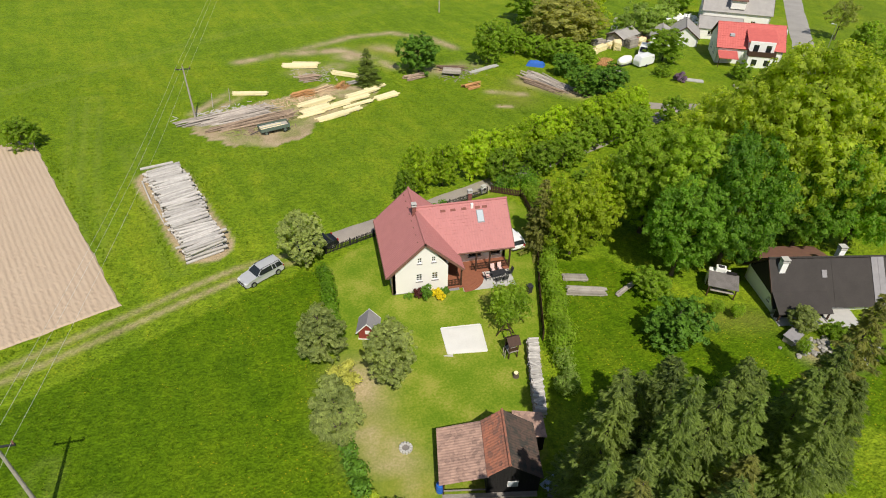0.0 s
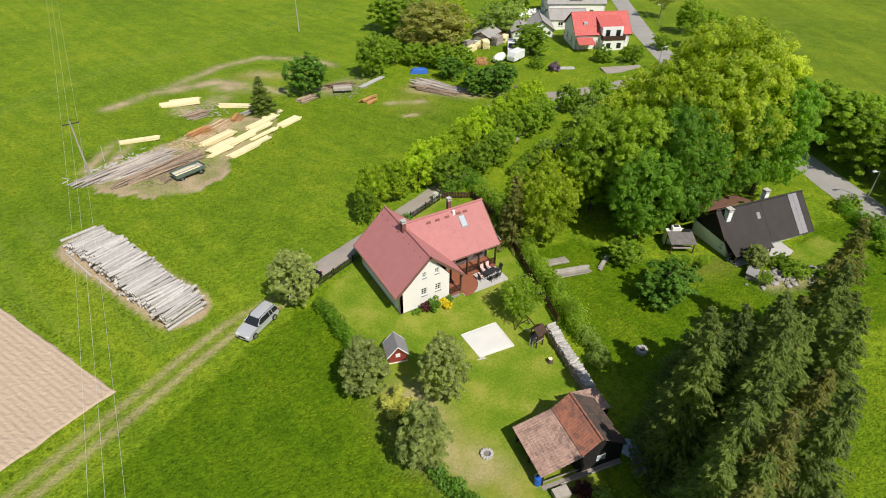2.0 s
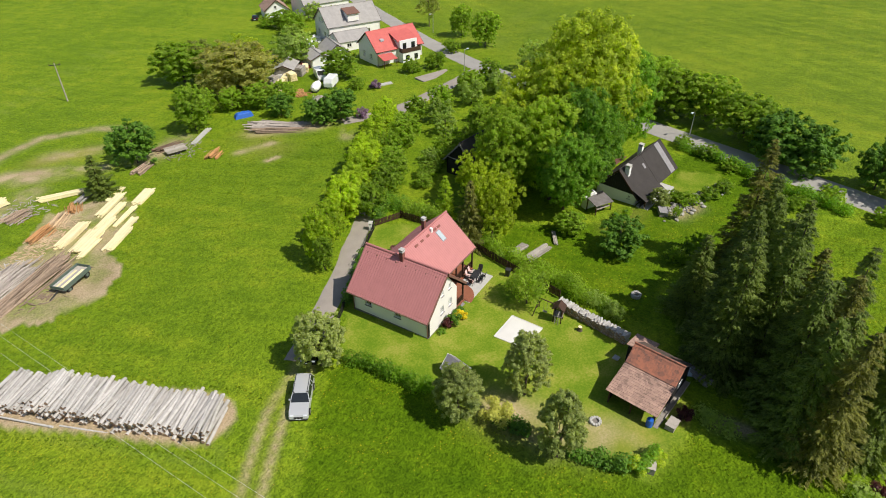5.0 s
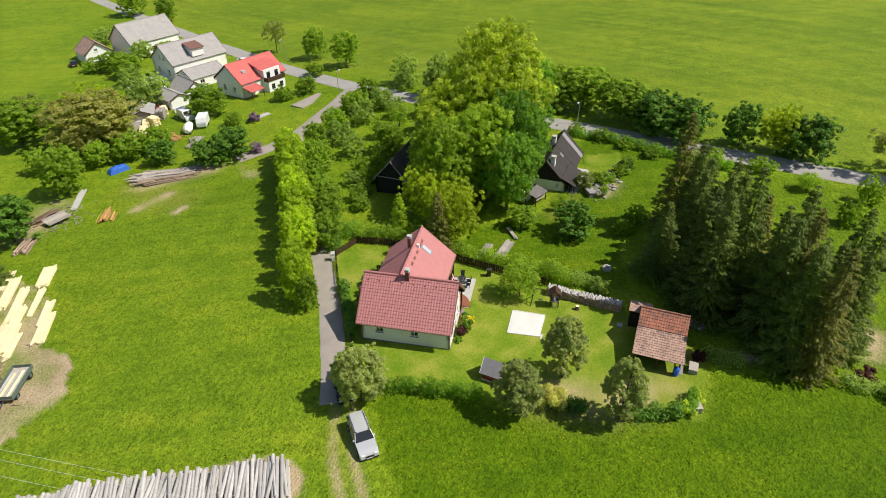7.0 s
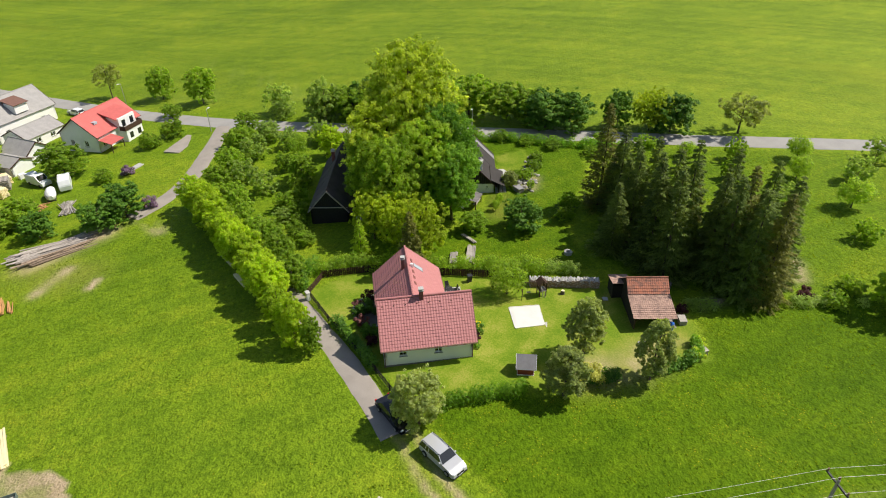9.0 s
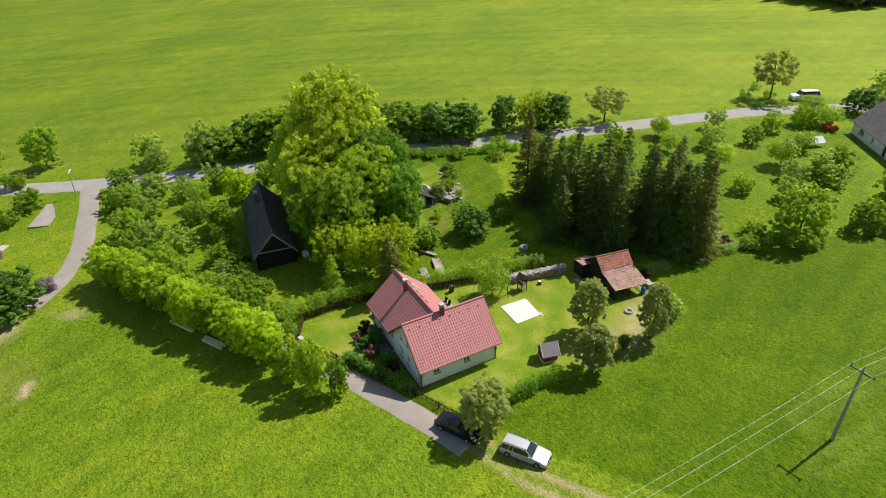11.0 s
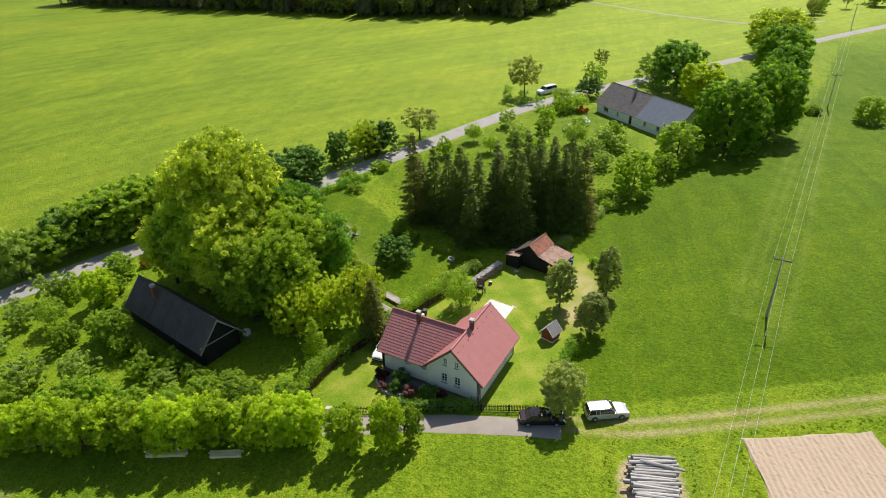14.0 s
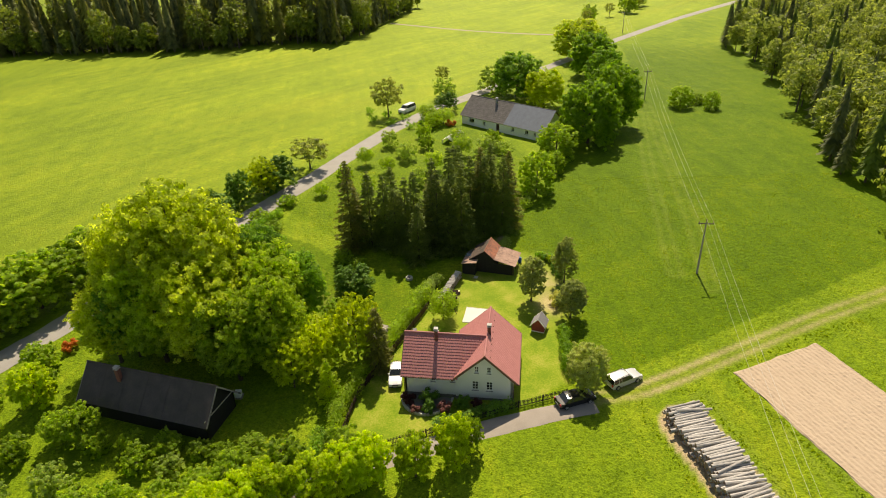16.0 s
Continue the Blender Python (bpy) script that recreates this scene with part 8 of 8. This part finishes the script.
    for x, y, n, R, m, lab in ((88.0, 93.0, 80, 4.2, M_WHITE, "heap of white rubble and sheeting in the village"), (80.4, 86.4, 90, 4.2, M_WHITE, "heap of white rubble and scrap in the village"), (75.0, 83.6, 70, 3.4, M_WHITE, "heap of white bags and sheeting in the village"), (70.2, 84.0, 30, 2.0, M_OLDWOOD, "heap of grey scrap boards in the village"), (68.6, 79.6, 24, 1.8, M_REDPAINT, "heap of reddish scrap boards in the village")):
        h = thing("rubble_heap", x, y, hz(x, y), 0, lab, "rubble heap")
        for k in range(n):
            d = R * abs(rg.normal()) * 0.5
            a = rg.uniform(0, 6.28)
            u, v, w = rg.uniform(0.2, 0.7), rg.uniform(0.15, 0.5), rg.uniform(0.05, 0.3)
            px_, py_ = d * math.cos(a), d * math.sin(a)
            bm = bmesh.new()
            box(bm, -u, -v, -w, u, v, w, pose(px_, py_, hz(x + px_, y + py_) - h.location.z + 0.15 + max(0, 1.2 - d * 0.55) * rg.random(), rg.normal() * 22, rg.normal() * 22, rg.uniform(0, 180)))
            part("chunk", bm, m, h)
    for x, y, a, L, w, n, r, m in ((60.7, 75.9, 70, 2.4, 1.6, 8, 16, M_SAWN), (64.4, 76.5, 20, 2.6, 1.6, 8, 18, M_OLDWOOD), (67.2, 77.6, 40, 3.0, 1.4, 7, 12, M_SAWN), (57.6, 79.0, 10, 3.0, 1.6, 8, 12, M_OLDWOOD)):
        board_stack(x, y, a, L, w, n, r, "tall stack of sawn planks in the village yard", m)
    cottage("shed", 72.6, 78.6, 62, 6.0, 2.4, 2.2, 3.2, M_WHITE, M_GREYROOF, "low white garage with flat grey roof", over=0.3, kind="shed")
    cottage("shed", 64.0, 80.5, 30, 6.0, 2.2, 2.0, 2.9, M_OLDWOOD, M_GREYROOF, "open weathered wood shed with grey roof", over=0.3, kind="shed")
    board_stack(65.8, 54.0, -30, 5.0, 1.2, 4, 2, "long grey beams lying in the grass", M_SLAB)
    p = thing("paved_yard", 75.5, 46.4, hz(75.5, 46.4), -20, "pale concrete yard slab near the lane", "yard slab", kind="structure")
    bm = bmesh.new()
    box(bm, -4.4, -1.7, -0.8, 4.4, 1.7, 0.1)
    part("slab", bm, M_GRAVEL, p)
    for k in range(26):
        x, y = 70 + rng.normal() * 5.0, 87 + rng.normal() * 4.0
        j = thing("scrap_heap", x, y, hz(x, y), rng.uniform(0, 360), "pale scrap and rubbish lying in the yard", "scrap", "scrap in the village yard")
        boxes("crate", (M_WHITE, M_OLDWOOD, M_GALV, M_SLAB)[k % 4], j, (-0.6, -0.4, 0, 0.6 * rng.uniform(0.6, 1.6), 0.4, rng.uniform(0.4, 1.2)), bevel=0.03)
    tk = thing("water_tank", 79.5, 88.0, hz(79.5, 88), 0, "blue and white water tank in the yard", "tank")
    bm = bmesh.new()
    tube(bm, [(0, 0, 0), (0, 0, 0.1), (0, 0, 1.8), (0, 0, 2.0)], [0.9, 1.0, 1.0, 0.7], 16)
    part("body", bm, M_SKYLIGHT, tk)
    bm = bmesh.new()
    rod(bm, (0, 0, 2.0), (0, 0, 2.12), 0.75, seg=16)
    part("lid", bm, M_WHITE, tk)


village()


# ---------------------------------------------------------------- timber yard
def long_logs(x, y, turn, L, n, spread_, mat, label, r=0.14, layers=3):
    t = thing("log_heap", x, y, hz(x, y), turn, label, "log heap")
    bm = bmesh.new()
    rod(bm, (-L / 2, 0, 0), (L / 2, 0, 0), r, r * 0.6, 8)
    me = bpy.data.meshes.new("log")
    bm.to_mesh(me)
    bm.free()
    me.materials.append(mat)
    for k in range(n):
        lay_ = k % layers
        o = link_mesh("log", me, None, t)
        yy = rng.uniform(-1, 1) * spread_ * (1 - 0.25 * lay_)
        xx = rng.normal() * 0.08 * L
        w = t.matrix_world @ Vector((xx, yy, 0))
        o.location = (xx, yy, hz(w.x, w.y) - t.location.z + r + lay_ * 1.7 * r)
        o.rotation_euler = (0, rng.normal() * 0.01, rng.normal() * 0.07)
        s = rng.uniform(0.7, 1.2)
        o.scale = (rng.uniform(0.6, 1.05), s, s)
    return t


def debris():
    """Sticks, bark and broken boards trodden into the yard."""
    rg = np.random.default_rng(31)
    for cx, cy, sx, sy, a, n, m in ((-8, 57, 7, 3.0, 22, 150, M_PALEOFF), (-5, 70, 4, 4, 40, 90, M_OLDWOOD), (-19, 53, 6, 2.4, 20, 130, M_LOG), (-14, 45, 6, 2.0, 20, 60, M_TANLOG), (23, 67, 5, 3, 0, 60, M_OLDWOOD)):
        h = thing("wood_debris", cx, cy, hz(cx, cy), 0, "trampled bark, sticks and broken boards", "debris", kind="stuff")
        bm = bmesh.new()
        ca, sa = math.cos(radians(a)), math.sin(radians(a))
        for k in range(n):
            u, v = rg.normal() * sx * 0.5, rg.normal() * sy * 0.5
            x, y = u * ca - v * sa, u * sa + v * ca
            L, w = rg.uniform(0.3, 1.3), rg.uniform(0.05, 0.16)
            box(bm, -L / 2, -w / 2, 0, L / 2, w / 2, rg.uniform(0.04, 0.12), pose(x, y, hz(cx + x, cy + y) - h.location.z + 0.02, 0, rg.normal() * 5, rg.uniform(0, 180)))
        part("sticks", bm, m, h)


def timber_yard():
    long_logs(-19.2, 50.6, 19, 12.5, 96, 2.4, M_GREYLOG, "heap of long grey stripped logs", r=0.115)
    long_logs(-15.2, 47.8, 20, 12.8, 70, 1.9, M_TANLOG, "heap of long brown barked logs", r=0.115)
    long_logs(-24.4, 49.0, 22, 6.0, 24, 1.8, M_OLDWOOD, "scatter of grey branches and logs", r=0.09)
    # sawn timber in pale bundles
    ang = 25
    for k, (x, y, L, w, n, r) in enumerate(((-5.6, 55.3, 6.4, 1.4, 7, 4), (2.9, 59.2, 6.6, 1.2, 6, 3), (-5.6, 51.7, 5.4, 2.0, 9, 4), (-3.0, 48.5, 5.6, 1.3, 6, 3), (0.6, 55.8, 7.4, 1.0, 5, 3), (-2.4, 53.2, 6.0, 1.0, 5, 3), (-0.4, 50.6, 5.2, 1.0, 5, 2), (7.0, 57.0, 4.6, 1.6, 7, 3), (1.6, 53.8, 6.0, 0.7, 4, 2), (-6.6, 49.8, 4.5, 0.8, 4, 2), (5.6, 62.0, 4.6, 0.9, 4, 2))):
        board_stack(x, y, ang, L, w, n, r, "bundle of fresh pale yellow sawn timber", M_SAWN, 0.12)
    board_stack(-16.8, 60.6, -9, 6.2, 1.0, 6, 3, "bundle of fresh pale yellow sawn timber", M_SAWN, 0.12)
    board_stack(-7.8, 75.2, -8, 6.6, 2.0, 9, 3, "bundle of fresh pale yellow sawn timber", M_SAWN, 0.12)
    board_stack(-6.6, 76.8, -10, 5.4, 1.0, 5, 2, "bundle of fresh pale yellow sawn timber", M_SAWN, 0.12)
    board_stack(1.0, 69.2, -30, 6.4, 1.1, 6, 4, "bundle of pale sawn beams on bearers", M_SAWN, 0.12)
    long_logs(-7.6, 60.0, 23, 4.2, 60, 1.5, M_ORANGE, "heap of orange bark and slab offcuts", r=0.07, layers=6)
    long_logs(-4.0, 61.6, 34, 4.0, 60, 1.7, M_PALEOFF, "heap of pale slab offcuts", r=0.07, layers=6)
    long_logs(-0.6, 63.4, 60, 3.0, 50, 1.5, M_ORANGE, "heap of orange bark and slab offcuts", r=0.07, layers=6)
    debris()
    long_logs(-6.2, 68.6, 10, 3.8, 60, 2.0, M_TANLOG, "heap of brown brushwood", r=0.07, layers=4)
    long_logs(2.4, 65.4, 20, 3.4, 36, 1.2, M_STONE, "heap of grey branches under the spruce", r=0.07, layers=4)
    long_logs(13.9, 66.8, 20, 4.0, 34, 1.1, M_TANLOG, "heap of brown planks and logs", r=0.12)
    long_logs(23.8, 60.2, 20, 3.6, 40, 1.4, M_ORANGE, "heap of orange sawn offcuts on a trailer", r=0.09, layers=5)
    long_logs(22.0, 70.6, -15, 5.4, 18, 1.4, M_BROWNLOG, "heap of brown logs by the tree", r=0.12)
    board_stack(28.6, 69.2, 25, 7.0, 1.0, 5, 2, "long pale grey beams lying in the grass", M_SLAB)
    long_logs(39.0, 58.6, -58, 12.0, 60, 2.3, M_GREYLOG, "heap of long pinkish grey logs", r=0.13)
    long_logs(37.2, 57.0, -58, 10.0, 16, 1.0, M_TANLOG, "heap of long brown logs", r=0.12)
    b = thing("tarpaulin", 39.8, 69.6, hz(39.8, 69.6), -30, "blue tarpaulin over a low stack", "tarpaulin")
    bm = bmesh.new()
    bmesh.ops.create_grid(bm, x_segments=12, y_segments=8, size=1.0)
    for v in bm.verts:
        e = max(abs(v.co.x), abs(v.co.y))
        v.co = Vector((v.co.x * 1.9, v.co.y * 0.9, 0.95 * (1 - e ** 6) + 0.12 * noise.noise(v.co * 3)))
    part("sheet", bm, M_TARP, b)
    # timber trailer
    t = thing("trailer", -12.4, 43.8, hz(-12.4, 43.8), 18, "old grey-green flatbed trailer carrying boards", "trailer")
    boxes("bed", M_OLDWOOD, t, (-2.3, -0.95, 0.75, 2.3, 0.95, 0.88))
    m = material("faded green paint", (0.12, 0.17, 0.14), (0.08, 0.11, 0.09), 0.7, 3, 20, 0.2)
    for s in (-1, 1):
        boxes("side_board", m, t, (-2.3, s * 0.97 - 0.025, 0.7, 2.3, s * 0.97 + 0.025, 1.25))
        for x in (-1.5, 1.5):
            bm = bmesh.new()
            rod(bm, (x, s * 0.75, 0.40), (x, s * 0.95, 0.40), 0.40, seg=16)
            wh = part("wheel", bm, M_RUBBER, t)
            bm = bmesh.new()
            rod(bm, (x, s * 0.86, 0.40), (x, s * 0.965, 0.40), 0.2, seg=12)
            part("rim", bm, m, wh)
    for s in (-1, 1):
        boxes("end_board", m, t, (s * 2.3 - 0.025, -0.94, 0.89, s * 2.3 + 0.025, 0.94, 1.25))
    bm = bmesh.new()
    rod(bm, (-2.3, 0, 0.65), (-3.8, 0, 0.35), 0.06)
    part("drawbar", bm, M_DARKMETAL, t)
    for k in range(5):
        o = boxes("board", M_SAWN if k % 2 else M_LOG, t, (-2.1, -0.8 + k * 0.33, 0.885, 1.9 - 0.2 * k, -0.55 + k * 0.33, 0.97 + 0.02 * k))
    t2 = thing("trailer", 21.5, 67.4, hz(21.5, 67.4), -20, "old wooden cart standing in the grass", "trailer")
    boxes("bed", M_OLDWOOD, t2, (-1.8, -0.9, 0.6, 1.8, 0.9, 0.75))
    boxes("side_board", M_OLDWOOD, t2, (-1.8, -0.95, 0.6, 1.8, -0.901, 1.1), (-1.8, 0.901, 0.6, 1.8, 0.95, 1.1))
    for s in (-1, 1):
        bm = bmesh.new()
        rod(bm, (0, s * 0.75, 0.38), (0, s * 0.93, 0.38), 0.38, seg=16)
        part("wheel", bm, M_RUBBER, t2)
    for k, (x, y) in enumerate(((-20.0, 57.2), (-22.6, 55.0))):
        p = thing("leaning_pole", x, y, hz(x, y), 20, "short leaning wooden post in the yard", "post", "yard posts")
        bm = bmesh.new()
        rod(bm, (0, 0, -0.2), (0.3, 0.2, 2.4), 0.07, 0.05)
        part("shaft", bm, M_OLDWOOD, p)
    for x, y, w in ((21.7, 27.9, 3.4), (27.9, 30.6, 4.4)):
        board_stack(x, y, 30, w, 0.9, 4, 3, "pale beams lying under the tree row", M_SAWN)


timber_yard()


# ---------------------------------------------------------------- far woods
def woods(name, spots, label, mats, seed):
    """A far wood: many rough conifers and broadleaf crowns in one mesh for each foliage."""
    rg = np.random.default_rng(seed)
    holder = thing(name, spots[0][0], spots[0][1], hz(spots[0][0], spots[0][1]), 0, label, "forest", kind="stuff")
    o = np.array(holder.location)
    sets = [([], []) for _ in mats]
    bm = bmesh.new()
    for x, y, h, broad in spots:
        k = int(rg.integers(len(mats) - 1)) if not broad else len(mats) - 1
        z = hz(x, y)
        if broad:
            C, r = clumps(rg, h, h * 0.33, h * 0.12, 16, small=0.22, big=0.4)
            V, F = leaves(rg, C, r, 1150, 0.55, shell=0.65)
        else:
            V, n = [], 24
            for w in range(n):
                t = w / n
                q = h * 0.16 * (1 - t) ** 0.8 + 0.15
                for j in range(9):
                    a = 6.283 * (j + rg.random()) / 9
                    zz = h * (0.12 + 0.88 * t)
                    u = q * rg.uniform(0.7, 1.2)
                    ca, sa = math.cos(a), math.sin(a)
                    wd = 0.011 * h + 0.14 * u
                    V += [(0, 0, zz + 0.06 * h), (ca * u * 0.6 - sa * wd, sa * u * 0.6 + ca * wd, zz - 0.02 * h), (ca * u, sa * u, zz - 0.05 * h), (ca * u * 0.6 + sa * wd, sa * u * 0.6 - ca * wd, zz - 0.02 * h)]
            V = np.array(V)
            F = np.arange(len(V)).reshape(-1, 4)
        vs, fs = sets[k]
        n0 = sum(len(v) for v in vs)
        vs.append(V + np.array([x, y, z]) - o), fs.append(F + n0)
        rod(bm, Vector((x, y, z - 0.5)) - Vector(o), Vector((x, y, z + h * 0.8)) - Vector(o), 0.02 * h * 0.8, 0.05, 5, False)
    for (vs, fs), m in zip(sets, mats):
        if vs:
            link_mesh("foliage", quick_mesh("foliage", np.concatenate(vs), np.concatenate(fs)), m, holder)
    part("trunks", bm, M_BARK, holder)


def forests():
    rg = np.random.default_rng(5)
    spots = []
    edge = [(330, -150), (216, -168), (182, -174), (149, -180), (122, -188), (106, -201), (84, -203), (78, -226), (76, -270), (70, -330)]
    for (ax, ay), (bx, by) in zip(edge, edge[1:]):
        L = math.hypot(bx - ax, by - ay)
        nx, ny = (by - ay) / L, -(bx - ax) / L
        if nx * 1 + ny * -1 < 0:
            nx, ny = -nx, -ny
        for depth in range(6):
            for k in range(max(1, int(L / 4.4))):
                s = (k + rg.random()) / max(1, int(L / 4.4))
                d = depth * 6.0 + rg.random() * 4
                spots.append((ax + (bx - ax) * s + nx * d, ay + (by - ay) * s + ny * d, rg.uniform(21, 28) if depth else rg.uniform(9, 22), (depth == 0 and rg.random() < 0.5) or rg.random() < 0.05))
    woods("forest", spots, "dark mixed forest edge beyond the hay meadow", (L_FOREST, L_BROWNSPRUCE, L_FOREST, L_WOOD), 11)
    spots = []
    edge = [(-58, -30), (-58, -44), (-58, -62), (-63, -88), (-68, -120), (-70, -150), (-70, -200), (-100, -250), (-150, -330)]
    for (ax, ay), (bx, by) in zip(edge, edge[1:]):
        L = math.hypot(bx - ax, by - ay)
        for depth in range(9):
            for k in range(max(1, int(L / 6.5))):
                s = (k + rg.random()) / max(1, int(L / 6.5))
                d = 3 + depth * 7.0 + rg.random() * 4
                young = 0.35 < s < 0.9 and 3 <= depth <= 6 and ay > -130
                spots.append((ax + (bx - ax) * s - d, ay + (by - ay) * s + rg.normal() * 1.5, rg.uniform(3, 6) if young else rg.uniform(10, 18), rg.random() < (0.3 if ay < -88 and depth < 3 else 0.55)))
    woods("forest", spots, "mixed spruce and birch wood along the meadow", (L_LARCH, L_FOREST, L_LARCH, L_BIRCH), 12)
    for k in range(6, 14):
        x, y = 5 - 75 * k / 13 + rg.normal() * 6, -205 - 118 * k / 13
        s = (OPEN[0], GREEN[1], PALE[0])[k % 3]
        plant_tree(s, x + 8, y, rg.uniform(6, 10), rg.uniform(3, 4.5), "roadside tree far along the lane", "tree", "far roadside trees")


forests()
